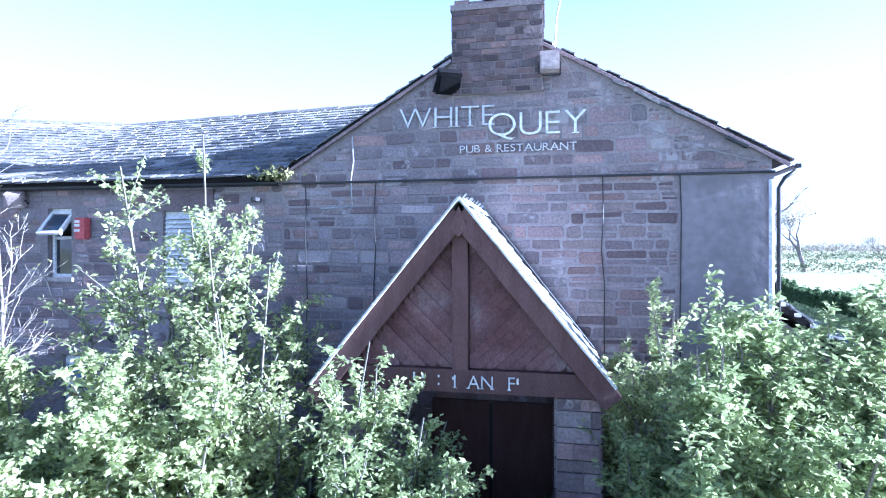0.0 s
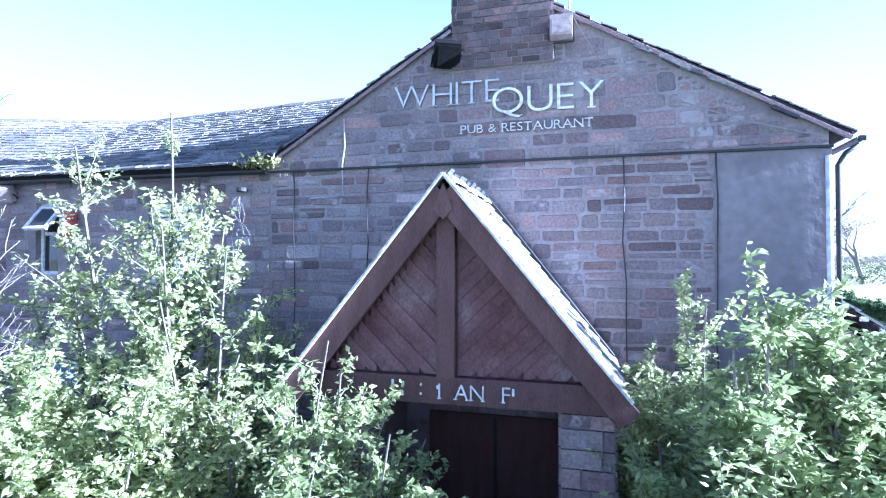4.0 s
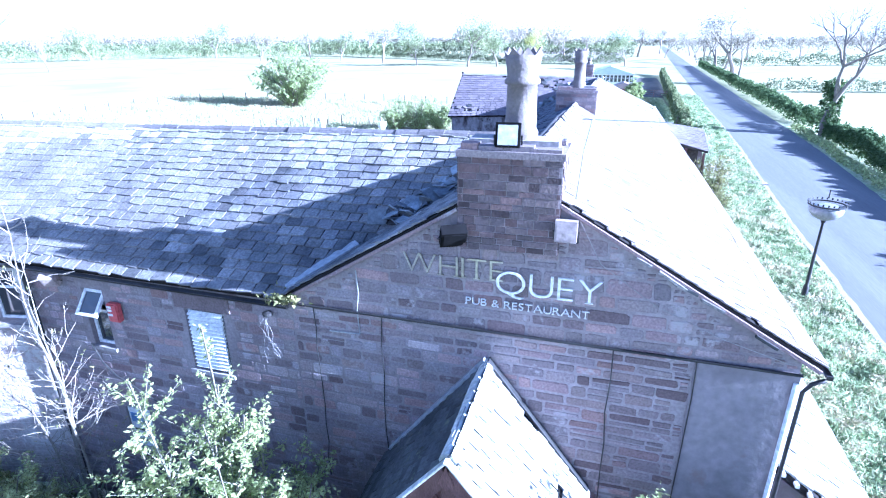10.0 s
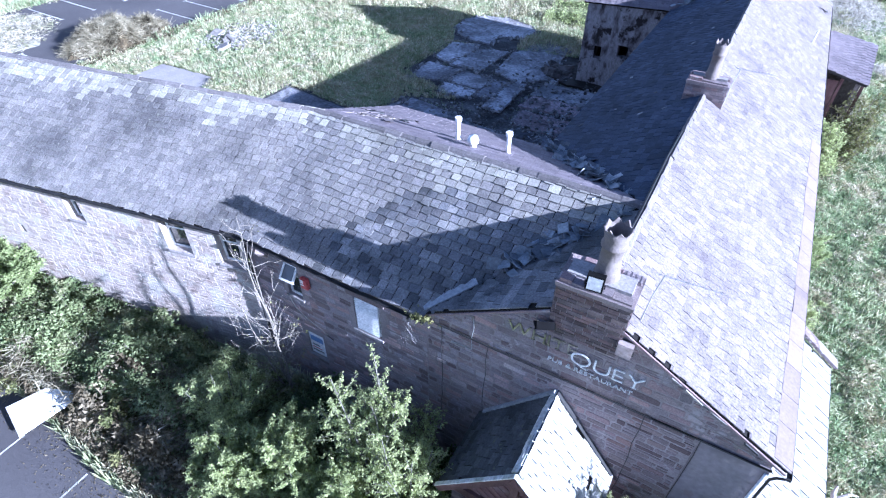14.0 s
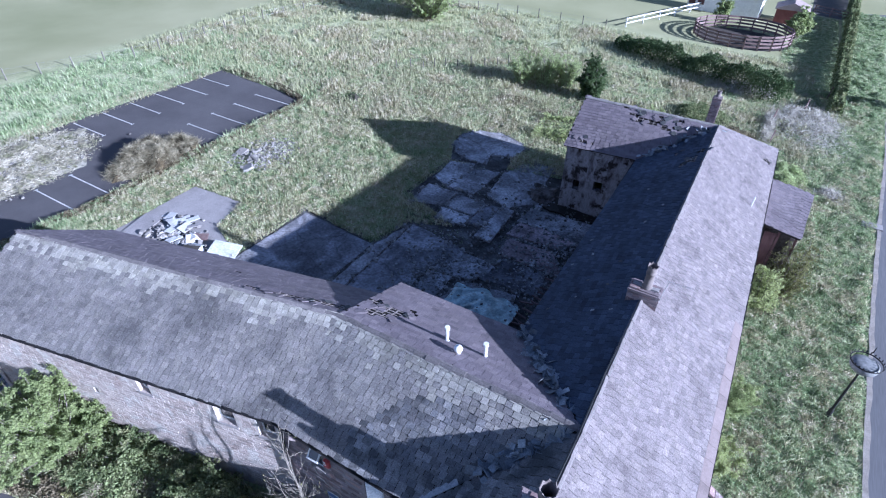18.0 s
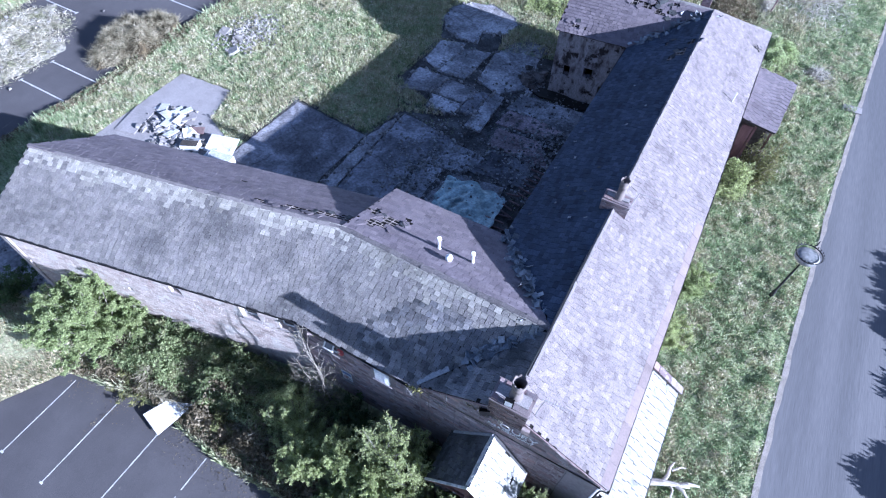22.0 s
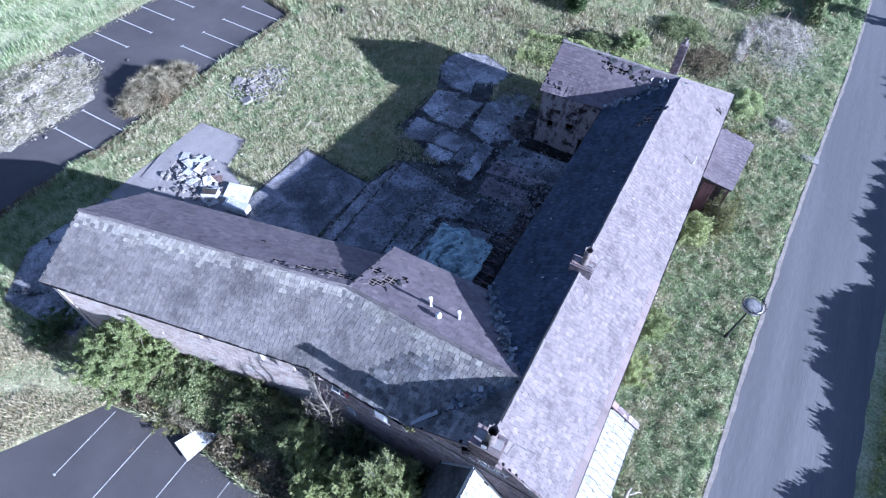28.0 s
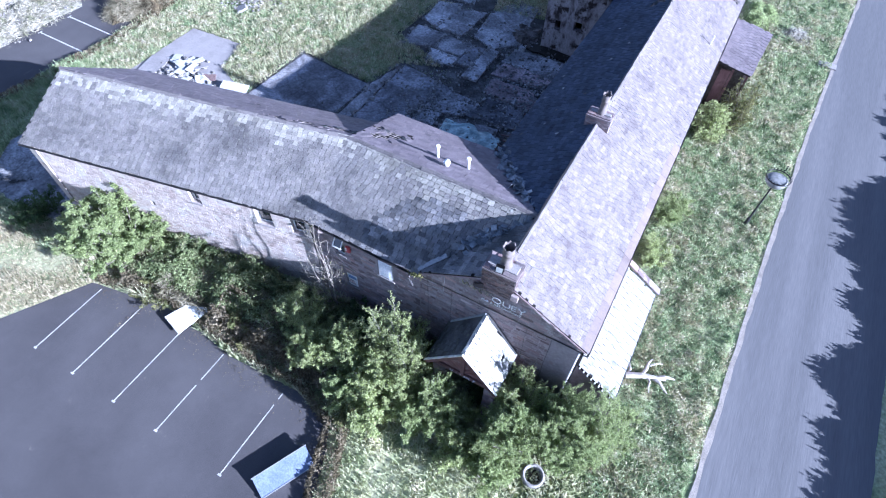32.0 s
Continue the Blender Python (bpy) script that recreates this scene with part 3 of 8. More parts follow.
    def place(cu, cv, rz):
        return Matrix.Translation(at(cu, cv)) @ R @ Matrix.Rotation(rz, 4, "Z")
    if pieces:
        nv = Vector(near)
        found.sort(key=lambda s: (nrm_o + ud * s[0] + vd * s[1] - nv).length)
        for cu, cv, w, rz, b0, b1, ln in found[:pieces]:
            put("slate", mesh("slate", slate_geo(w, ln, rnd, b0, b1, thick), SLATE_F), mats[0], sheet, m=place(cu, cv, rz))
        found = found[pieces:]
    G = Geo()
    for cu, cv, w, rz, b0, b1, ln in found:
        M = place(cu, cv, rz)
        G.add([M @ Vector(p) for p in slate_geo(w, ln, rnd, b0, b1, thick)], SLATE_F)
    if band:
        G, high = Geo(), Geo()
        for cu, cv, w, rz, b0, b1, ln in found:
            M = place(cu, cv, rz)
            k = vtop - cv + 0.5 * noise.noise(Vector((cu * 0.8, cv * 0.8, seed))) + rnd.gauss(0, 0.22)
            (high if k < band[0] else G).add([M @ Vector(p) for p in slate_geo(w, ln, rnd, b0, b1, thick)], SLATE_F)
        if high.v:
            tagged(high.obj("lichened_slating", band[1], sheet), kind="stuff")
    if found:
        tagged(G.obj("slating", mats[1], sheet), kind="stuff")
    # bare battens and rafters in the larger holes, slipped slates at their rims
    for hu, hv, hw, hh in holes:
        if hw < 0.24 or name == "roof_slope":
            continue
        for i in range(-int(hh / 0.2), int(hh / 0.2) + 1):
            c = hv + i * 0.2
            half = hw * math.sqrt(max(0.15, 1 - (i * 0.2 / hh) ** 2)) * 1.1
            if span(c):
                Geo().bar(at(hu - half, c), at(hu + half, c), 0.028, 0.02).obj("batten", BATTEN, sheet)
        for i in range(-int(hw / 0.3), int(hw / 0.3) + 1):
            c = hu + i * 0.3
            half = hh * math.sqrt(max(0.15, 1 - (i * 0.3 / hw) ** 2)) * 1.1
            Geo().bar(at(c, hv - half), at(c + 0.01, hv + half), 0.045, 0.016).obj("rafter", BATTEN, sheet)
        for i in range(int(2 + 4 * hw)):
            an, q = rnd.uniform(0, 2 * math.pi), rnd.uniform(1.1, 1.6)
            cu, cv = hu + hw * q * math.cos(an), hv + hh * q * math.sin(an)
            sp = span(cv)
            if sp and sp[0] + 0.2 < cu < sp[1] - 0.2:
                M = Matrix.Translation(at(cu, cv) + nrm * 0.03) @ R @ Matrix.Rotation(rnd.choice((-1, 1)) * rnd.uniform(0.3, 0.9), 4, "Z") @ Matrix.Rotation(rnd.uniform(-0.2, 0.1), 4, "X")
                put("slipped_slate", mesh("slipped_slate", slate_geo(sw * 0.85, expo * 1.3, rnd, -sw * 0.42, sw * 0.42, 0.8), SLATE_F), rnd.choice((mats[0], mats[0], SLATE_DP)), sheet, m=M)
    return sheet


def ridge_line(house, a, b, mat=None, w=0.13, step=0.45, sag=0.0):
    """A row of ridge tiles from a to b."""
    a, b = Vector(a), Vector(b)
    L = (b - a).length
    d = (b - a) / L
    s = d.cross(Vector((0, 0, 1))).normalized()
    u = s.cross(d)
    n = max(1, int(L / step))
    cell = L / n
    prof = [(-w, -0.07), (-w * 0.6, -0.01), (0, 0.03), (w * 0.6, -0.01), (w, -0.07)]
    vs = []
    for yy, k in ((0, 1.0), (cell * 1.04, 0.93)):
        vs += [(x * k, yy, z * k + 0.02) for x, z in prof]
    vs += [(x * 0.8, 0, z - 0.04) for x, z in prof]
    fs = [(i, i + 1, 6 + i, 5 + i) for i in range(4)] + [(i + 1, i, 10 + i, 11 + i) for i in range(4)]
    me = mesh("ridge_tile", vs, fs)
    R = Matrix((s, d, u)).transposed().to_4x4()
    rnd = random.Random(int(a.x * 7 + a.y * 3))
    for i in range(n):
        put("ridge_tile", me, mat or RIDGE, house, m=Matrix.Translation(a + d * cell * i + u * rnd.uniform(-0.01, 0.015)) @ R @ Matrix.Rotation(rnd.gauss(0, 0.02), 4, "Z"))


def wall(house, name, p0, p1, zb, zt0, zt1, th, mat, label="", openings=()):
    """A wall whose outer face runs from p0 to p1 (the inside lies to the left of that way), with openings (u0, u1, z0, z1) cut through."""
    a, b = Vector((*p0, 0)), Vector((*p1, 0))
    d = (b - a)
    L = d.length
    d.normalize()
    n = Vector((-d.y, d.x, 0))
    us = sorted({0.0, L, *[u for o in openings for u in o[:2]]})
    G = Geo()
    for u0, u1 in zip(us, us[1:]):
        zs = sorted({zb, *[z for o in openings if o[0] < (u0 + u1) / 2 < o[1] for z in o[2:]]})
        zs.append(None)
        for z0, z1 in zip(zs, zs[1:]):
            zm = z0 + 0.01
            if any(o[0] < (u0 + u1) / 2 < o[1] and o[2] <= zm < o[3] for o in openings):
                continue
            top = [(zt0 + (zt1 - zt0) * u / L if z1 is None else z1) for u in (u0, u1)]
            q = [a + d * u0, a + d * u1, a + d * u1 + n * th, a + d * u0 + n * th]
            vs = [(p.x, p.y, z0) for p in q] + [(q[0].x, q[0].y, top[0]), (q[1].x, q[1].y, top[1]), (q[2].x, q[2].y, top[1]), (q[3].x, q[3].y, top[0])]
            G.add(vs, BOXF)
    bm = bmesh.new()
    me = mesh(name, G.v, G.f)
    bm.from_mesh(me)
    bmesh.ops.remove_doubles(bm, verts=bm.verts, dist=0.0005)
    return part(name, bm, mat, house, label)


def blocks(parent, p0, p1, zb, top, mats, hs, ls, seed, skip, pieces=300, near_u=None, choose=None, proud=0.012, joint=0.007):
    """Coursed stones on the outer face from p0 to p1; top(u) bounds them, skip(u, z) leaves them out."""
    rnd = random.Random(seed)
    a, b = Vector((*p0, 0)), Vector((*p1, 0))
    d = b - a
    L = d.length
    d.normalize()
    n = Vector((d.y, -d.x, 0))
    R = Matrix((d, -n, Vector((0, 0, 1)))).transposed().to_4x4()
    cells = []

    def lay(c0, c1, z0, z1, tries):
        """One stone; where it does not fit, two smaller ones are tried; now and then a stone is split into two low ones."""
        if c1 - c0 < 0.06 or z1 - z0 < 0.05:
            return
        if z1 < min(top(c0), top(c1)) and not any(skip(q, zz) for q in (c0 + 0.02, (c0 + c1) / 2, c1 - 0.02) for zz in (z0 + 0.02, z1 - 0.02)):
            if z1 - z0 > 0.16 and rnd.random() < 0.22:
                m = z0 + (z1 - z0) * rnd.uniform(0.4, 0.6)
                cells.append((c0 + joint, c1 - joint, z0 + joint, m - joint * 0.6))
                cells.append((c0 + joint, c1 - joint, m + joint * 0.6, z1 - joint))
            else:
                cells.append((c0 + joint, c1 - joint, z0 + joint, z1 - joint))
        elif tries:
            m, n2 = (c0 + c1) / 2, (z0 + z1) / 2
            for q in ((c0, m, z0, n2), (m, c1, z0, n2), (c0, m, n2, z1), (m, c1, n2, z1)):
                lay(*q, tries - 1)

    z = zb
    while z < max(top(0), top(L), top(L / 2), top(L * 0.45)):
        h = rnd.uniform(*hs)
        u = -rnd.uniform(0, 0.3)
        while u < L:
            w = rnd.uniform(*ls)
            c0, c1 = max(u, 0.0), min(u + w, L)
            lay(c0, c1, z, z + h, 2)
            u += w
        z += h
    def geo(w, h, rnd):
        e = min(0.012, h * 0.1)
        k = lambda: rnd.uniform(-0.008, 0.008)
        cut = lambda: min(h, w) * rnd.uniform(0.05, 0.2)
        back = []
        for x, z, sx, sz in ((0, 0, 1, 1), (w, 0, -1, 1), (w, h, -1, -1), (0, h, 1, -1)):
            x, z, a1, a2 = x + k(), z + k(), cut() * 1.3, cut()
            pair = [(x, z + sz * a2), (x + sx * a1, z)]
            back += pair if sx == sz else pair[::-1]
        q = e / (min(h, w) * 0.5) + rnd.uniform(0.02, 0.08)
        front = [(x + (w / 2 - x) * q * h / (w + h), -proud + rnd.uniform(-0.006, 0.006), z + (h / 2 - z) * q) for x, z in back]
        return [(x, 0.004, z) for x, z in back] + front, [tuple(range(8, 16))] + [(v, (v + 1) % 8, (v + 1) % 8 + 8, v + 8) for v in range(8)]
    if near_u is not None:
        cells.sort(key=lambda c: math.hypot((c[0] + c[1]) / 2 - near_u[0], (c[2] + c[3]) / 2 - near_u[1]))
    G = Geo()
    for i, (u0, u1, z0, z1) in enumerate(cells):
        vs, fs = geo(u1 - u0, z1 - z0, rnd)
        M = Matrix.Translation(a + d * u0 + Vector((0, 0, z0 + 0.02 * noise.noise(Vector((u0 * 0.5, z0 * 0.3, seed)))))) @ R @ Matrix.Rotation(rnd.gauss(0, 0.012), 4, "Y")
        if i < pieces:
            me = mesh("stone_block", vs, fs)
            put("stone_block", me, choose(u0, z0, rnd) if choose else mats[0], parent, m=M)
        else:
            G.add([M @ Vector(p) for p in vs], fs)
    if G.v:
        tagged(G.obj("stonework", mats[1], parent), kind="stuff")


# ---- foliage builders ----
def leaf_quads(pts, size, rnd, flat=0.5, wide=0.3, corners=3):
    """Small pointed leaves at the points, with three corners or, near by, four."""
    n = len(pts)
    P = np.array(pts, dtype=float)
    rs = np.random.RandomState(rnd.randrange(10 ** 6))
    ax = rs.normal(size=(n, 3))
    ax[:, 2] *= flat
    ax /= np.linalg.norm(ax, axis=1)[:, None]
    nn = rs.normal(size=(n, 3)) + np.array([0, 0, 1.0 - flat])
    si = np.cross(ax, nn)
    si /= np.linalg.norm(si, axis=1)[:, None] + 1e-9
    up = np.cross(si, ax)
    s = size * rs.uniform(0.6, 1.3, size=(n, 1))
    bend = up * s * 0.1
    if corners == 4:
        v = np.stack([P, P + ax * s * 0.45 + si * s * wide, P + ax * s * 1.05 - bend, P + ax * s * 0.45 - si * s * wide], axis=1).reshape(-1, 3)
    else:
        v = np.stack([P - si * s * wide, P + si * s * wide, P + ax * s * 1.05 + bend], axis=1).reshape(-1, 3)
    me = bpy.data.meshes.new("leaves")
    me.vertices.add(corners * n)
    me.vertices.foreach_set("co", v.ravel())
    me.loops.add(corners * n)
    me.loops.foreach_set("vertex_index", np.arange(corners * n))
    me.polygons.add(n)
    me.polygons.foreach_set("loop_start", np.arange(0, corners * n, corners))
    me.update()
    me.validate()
    return me


def shrub(name, label, x, y, h, r, stems, twigs, leaves, size, leaf, bark, seed, category="shrub", lean=(0, 0), bare=0.3, group="", wide=0.32):
    rnd = random.Random(seed)
    near = -8 < x < 5 and 2 < y < 7.2 and leaf in (LEAF, LEAF_L)
    t = thing(name, label, category, group, at=(x, y, g(x, y) - 0.05))
    G, pts = Geo(), []
    for _ in range(stems):
        an, rr = rnd.uniform(0, 2 * math.pi), r * math.sqrt(rnd.random())
        hh = h * (1 - 0.55 * (rr / r) ** 2) * rnd.uniform(0.72, 1.05)
        tip = Vector((rr * math.cos(an) + lean[0], rr * math.sin(an) + lean[1], hh))
        base = Vector((tip.x * 0.12 + rnd.uniform(-0.15, 0.15), tip.y * 0.12 + rnd.uniform(-0.15, 0.15), 0))
        mid = base.lerp(tip, 0.5) + Vector((rnd.uniform(-0.25, 0.25), rnd.uniform(-0.25, 0.25), 0.1 * hh))
        line = [(base * (1 - q) ** 2 + mid * 2 * q * (1 - q) + tip * q * q) for q in [i / 7 for i in range(8)]]
        G.tube(line, [0.028 * (1 - 0.85 * i / 7) * (h / 4) + 0.003 for i in range(8)], 5)
        for _ in range(twigs):
            q = rnd.uniform(max(bare, 0.34) if near else bare, 1.0)
            b0 = base * (1 - q) ** 2 + mid * 2 * q * (1 - q) + tip * q * q
            dr = Vector((rnd.gauss(0, 1), rnd.gauss(0, 1), rnd.gauss(0.95 if near else 0.5, 0.6))).normalized()
            ln = rnd.uniform(0.2, 0.95) * (0.35 + h / 6.5) * (1.25 - 0.75 * q)
            b1 = b0 + dr * ln * 0.6 + Vector((0, 0, 0.05))
            b2 = b0 + dr * ln + Vector((0, 0, 0.14 * ln))
            G.tube([b0, b2], [0.006 * h / 4 + 0.002, 0.002], 3, False)
            if near:
                knots = max(4, int(leaves / 5))
                for i in range(knots):
                    p = b0.lerp(b2, (0.15 + 0.85 * (i + rnd.random()) / knots))
                    for _ in range(5):
                        pts.append((p.x + rnd.gauss(0, 0.024), p.y + rnd.gauss(0, 0.024), p.z + rnd.gauss(0, 0.024)))
                continue
            for _ in range(leaves):
                w = rnd.random() ** 0.6
                p = b0.lerp(b2, w)
                pts.append((p.x + rnd.gauss(0, 0.045), p.y + rnd.gauss(0, 0.045), p.z + rnd.gauss(0, 0.045)))
    G.obj("branchwork", bark, t)
    if pts:
        put("foliage", leaf_quads(pts, size * (1.22 if near else 1.0), rnd, 0.5, wide * (0.82 if near else 1.0), 4 if near else 3), leaf, t)
    return t


def branch(G, p, d, ln, rad, depth, rnd, tips, spread=0.55, up=0.15, k=(2, 3)):
    pts, rads = [p], [rad]
    q = p
    for i in range(3):
        d = (d + Vector((rnd.gauss(0, 0.13), rnd.gauss(0, 0.13), rnd.gauss(0.02, 0.08)))).normalized()
        q = q + d * ln / 3
        pts.append(q)
        rads.append(rad * (1 - 0.14 * (i + 1)))
    G.tube(pts, rads, 6 if rad > 0.05 else 4 if rad > 0.012 else 3, False)
    if depth == 0:
        tips.append(q)
        return
    for j in range(rnd.randint(*k)):
        nd = (d + Vector((rnd.gauss(0, spread), rnd.gauss(0, spread), rnd.gauss(up, spread * 0.7)))).normalized()
        branch(G, pts[rnd.choice((2, 3, 3))], nd, ln * rnd.uniform(0.6, 0.85), rad * rnd.uniform(0.5, 0.66), depth - 1, rnd, tips, spread, up, k)


def tree(name, label, x, y, h, seed, bark=None, depth=5, leaf=None, nl=8, size=0.25, spread=0.55, trunk=0.2, category="tree", group="", cloud=0.5):
    rnd = random.Random(seed)
    t = thing(name, label, category, group, at=(x, y, g(x, y) - 0.1))
    G, tips = Geo(), []
    branch(G, Vector((0, 0, 0)), Vector((0, 0, 1)), h * 0.3, trunk, depth, rnd, tips, spread, 0.25, (2, 3) if depth > 4 else (3, 4))
    G.obj("trunk", bark or BARK, t)
    if leaf:
        pts = [(p.x + rnd.gauss(0, cloud), p.y + rnd.gauss(0, cloud), p.z + rnd.gauss(0, cloud * 0.8)) for p in tips for _ in range(nl)]
        put("crown", leaf_quads(pts, size, rnd), leaf, t)
    return t


def hedge(name, label, path, w, h, dens, size, leaf, seed, ragged=0.3):
    """A hedge along a line of (x, y): leaves filling an uneven body."""
    rnd = random.Random(seed)
    pts = []
    for (x0, y0), (x1, y1) in zip(path, path[1:]):
        L = math.hypot(x1 - x0, y1 - y0)
        for _ in range(int(L * dens)):
            q = rnd.random()
            x, y = x0 + (x1 - x0) * q, y0 + (y1 - y0) * q
            hh = h * (1 + ragged * noise.noise(Vector((x * 0.35, y * 0.35, seed))) + ragged * 0.6 * noise.noise(Vector((x * 1.3, y * 1.3, seed))))
            z = hh * math.sqrt(rnd.random()) * (1 + abs(rnd.gauss(0, 0.07)) + 0.18 * max(0.0, noise.noise(Vector((x * 4.5, y * 4.5, seed + 3)))))
            half = w / 2 * (1 - 0.35 * (z / max(hh, 0.1)) ** 2) * (1 + 0.3 * noise.noise(Vector((x * 0.8, y * 0.8, z))))
            side = rnd.choice((-1, 1)) * half * rnd.uniform(0.6, 1.0) ** 0.5 if rnd.random() < 0.75 else rnd.uniform(-half, half)
            nx, ny = -(y1 - y0) / L, (x1 - x0) / L
            pts.append((x + nx * side, y + ny * side, g(x, y) + z))
    return tagged(put(name, leaf_quads(pts, size, rnd, 0.8, 0.42), leaf), label, "hedge", kind="stuff")


def grass_patch(name, label, test, box, n, size, mat, seed):
    """Blades of grass over the part of a box for which test(x, y) holds."""
    rnd = random.Random(seed)
    vs, fs = [], []
    for _ in range(n):
        x, y = rnd.uniform(box[0], box[1]), rnd.uniform(box[2], box[3])
        if not test(x, y):
            continue
        z = g(x, y) - 0.02
        k = 0.55 + 0.9 * max(0.0, 0.5 + noise.noise(Vector((x * 0.4, y * 0.4, seed))))
        for _ in range(3):
            a, s = rnd.uniform(0, 6.28), size * k * rnd.uniform(0.6, 1.3)
            dx, dy = math.cos(a), math.sin(a)
            o = len(vs)
            b = rnd.uniform(0.2, 0.7)
            vs += [(x - dy * s * 0.09, y + dx * s * 0.09, z), (x + dy * s * 0.09, y - dx * s * 0.09, z), (x + dx * s * b, y + dy * s * b, z + s)]
            fs.append((o, o + 1, o + 2))
    return tagged(put(name, mesh(name, vs, fs), mat), label, "grass", kind="stuff")


def sheet(name, poly, mat, dz, parent=None, label="", thick=0.12):
    """A flat paved area over the ground: polygon of (x, y), dz above the ground."""
    G = Geo()
    n = len(poly)
    top = [(x, y, g(x, y) + dz) for x, y in poly]
    bot = [(x, y, g(x, y) + dz - thick) for x, y in poly]
    G.add(top + bot, [tuple(range(n))] + [(i, n + i, n + (i + 1) % n, (i + 1) % n) for i in range(n)])
    return G.obj(name, mat, parent, label)


# ---- ground, road, car parks ----
def make_ground():
    xs = [-3000, -1200, -400, -150, -90, -60] + [x for x in range(-55, 30, 5)] + [30, 60, 120, 400, 1200, 3000]
    ys = [-3000, -800, -200, -60] + list(range(-30, 130, 10)) + [160, 250, 500, 1200, 3500]
    vs = [(x, y, g(x, y)) for y in ys for x in xs]
    n = len(xs)
    fs = [(j * n + i, j * n + i + 1, (j + 1) * n + i + 1, (j + 1) * n + i) for j in range(len(ys) - 1) for i in range(n - 1)]
    tagged(put("ground", mesh("ground", vs, fs), GRASS), "rough pasture and overgrown yard grass", "ground", kind="structure")


make_ground()


def road_left(y):
    k = [(-60, 5.9), (-10, 8.0), (6, 8.75), (14, 9.05), (21, 9.35), (32, 10.0), (44, 10.9), (53, 11.65), (66, 12.4), (87, 13.4), (101, 14.4), (190, 19.5), (400, 32), (900, 61)]
    for (y0, x0), (y1, x1) in zip(k, k[1:]):
        if y <= y1:
            return x0 + (x1 - x0) * (y - y0) / (y1 - y0)
    return k[-1][1]


def road_w(y):
    """Width of the road: it widens a little to the north."""
    return 6.1 + 0.5 * min(1.0, max(0.0, (y - 26) / 40))


def make_road():
    rnd = random.Random(4)
    vs, fs = [], []
    y, i = -60.0, 0
    while y < 900:
        l = road_left(y)
        r = l + road_w(y)
        jl, jr = rnd.uniform(-0.04, 0.04), rnd.uniform(-0.05, 0.05)
        for x in (l + jl, (l + r) / 2, r + jr):
            vs.append((x, y, g(x, y) + (0.03 if x != (l + r) / 2 else 0.07)))
        if i:
            o = len(vs) - 6
            fs += [(o, o + 1, o + 4, o + 3), (o + 1, o + 2, o + 5, o + 4)]
        i += 1
        y += 0.7 if y < 90 else 12
    tagged(put("road", mesh("road", vs, fs), ASPHALT), "pale worn asphalt country road", "road", kind="structure")
    vs, fs = [], []
    y, i = -30.0, 0
    while y < 100:
        l = road_left(y)
        w0, w1 = 0.13 + 0.08 * noise.noise(Vector((0, y * 0.6, 0))), 0.1 + 0.08 * noise.noise(Vector((3, y * 0.8, 0)))
        for x in (l - w0, l + w1):
            vs.append((x, y, g(x, y) + 0.055))
        if i:
            o = len(vs) - 4
            fs.append((o, o + 1, o + 3, o + 2))
        i += 1
        y += 0.35
    tagged(put("road_edge", mesh("road_edge", vs, fs), mk("grit", [(0.22, 0.2, 0.18), (0.34, 0.31, 0.28)], 2, 0.95, 0.6, 25)), "gritty crumbling edge of the road", "road edge", kind="structure")


make_road()

front_park = tagged(sheet("front_pavement", [(-22.2, -14), (-3.2, -14), (-3.6, -1), (-4.9, 1.8), (-7.0, 2.4), (-10.4, 2.2), (-14.5, 2.6), (-18.7, 1.8), (-20.6, -1.6), (-22.2, -4)], TARMAC, 0.02), "dark tarmac car park with faded white bay lines", "car park", kind="structure")
for x0, y1 in ((-18.05, 1.75), (-15.7, 1.9), (-13.25, 1.92), (-10.85, 2.1), (-7.48, 2.3)):
    rn = random.Random(int(x0 * 10))
    G = Geo()
    z = g(x0, 0) + 0.026
    ys = [-1.72 + (y1 + 1.72) * i / 14 for i in range(15)]
    for a, b in zip(ys, ys[1:]):
        if rn.random() < 0.98:
            G.box(x0 - 0.023, x0 + 0.023, a, b, z - 0.004, z + rn.uniform(0.0, 0.002))
    G.obj("bay_line", LINE, front_park)
    Geo().box(x0 - 0.08, x0 + 0.08, -1.79, -1.71, z - 0.004, z + 0.002).obj("line_end", LINE, front_park)
back_park = tagged(sheet("back_pavement", [(-46.4, 4.0), (-34.0, 4.0), (-34.0, 11), (-34.1, 35.1), (-45.6, 36.0), (-46.3, 24)], TARMAC, 0.02), "dark tarmac rear car park with white bay lines", "car park", kind="structure")
for y in (13.9, 16.25, 18.7, 21.1, 23.55, 26.1, 28.55, 31.0, 33.5):
    for x0, x1 in ((-46.0, -42.0), (-38.4, -34.0)):
        if x0 > -40 and 17.5 < y < 24:
            continue
        G = Geo()
        q = [x0 + (x1 - x0) * i / 8 for i in range(9)]
        for a, b in zip(q, q[1:]):
            z = g(a, y) + 0.024
            G.box(a, b + 0.004, y - 0.045, y + 0.045, z - 0.01, z + 0.002)
        G.obj("bay_line", LINE, back_park)
        e = -42.0 if x0 < -40 else -38.4
        z = g(e, y) + 0.024
        Geo().box(e - 0.04, e + 0.04, y - 0.16, y + 0.16, z - 0.009, z + 0.003).obj("line_end", LINE, back_park)

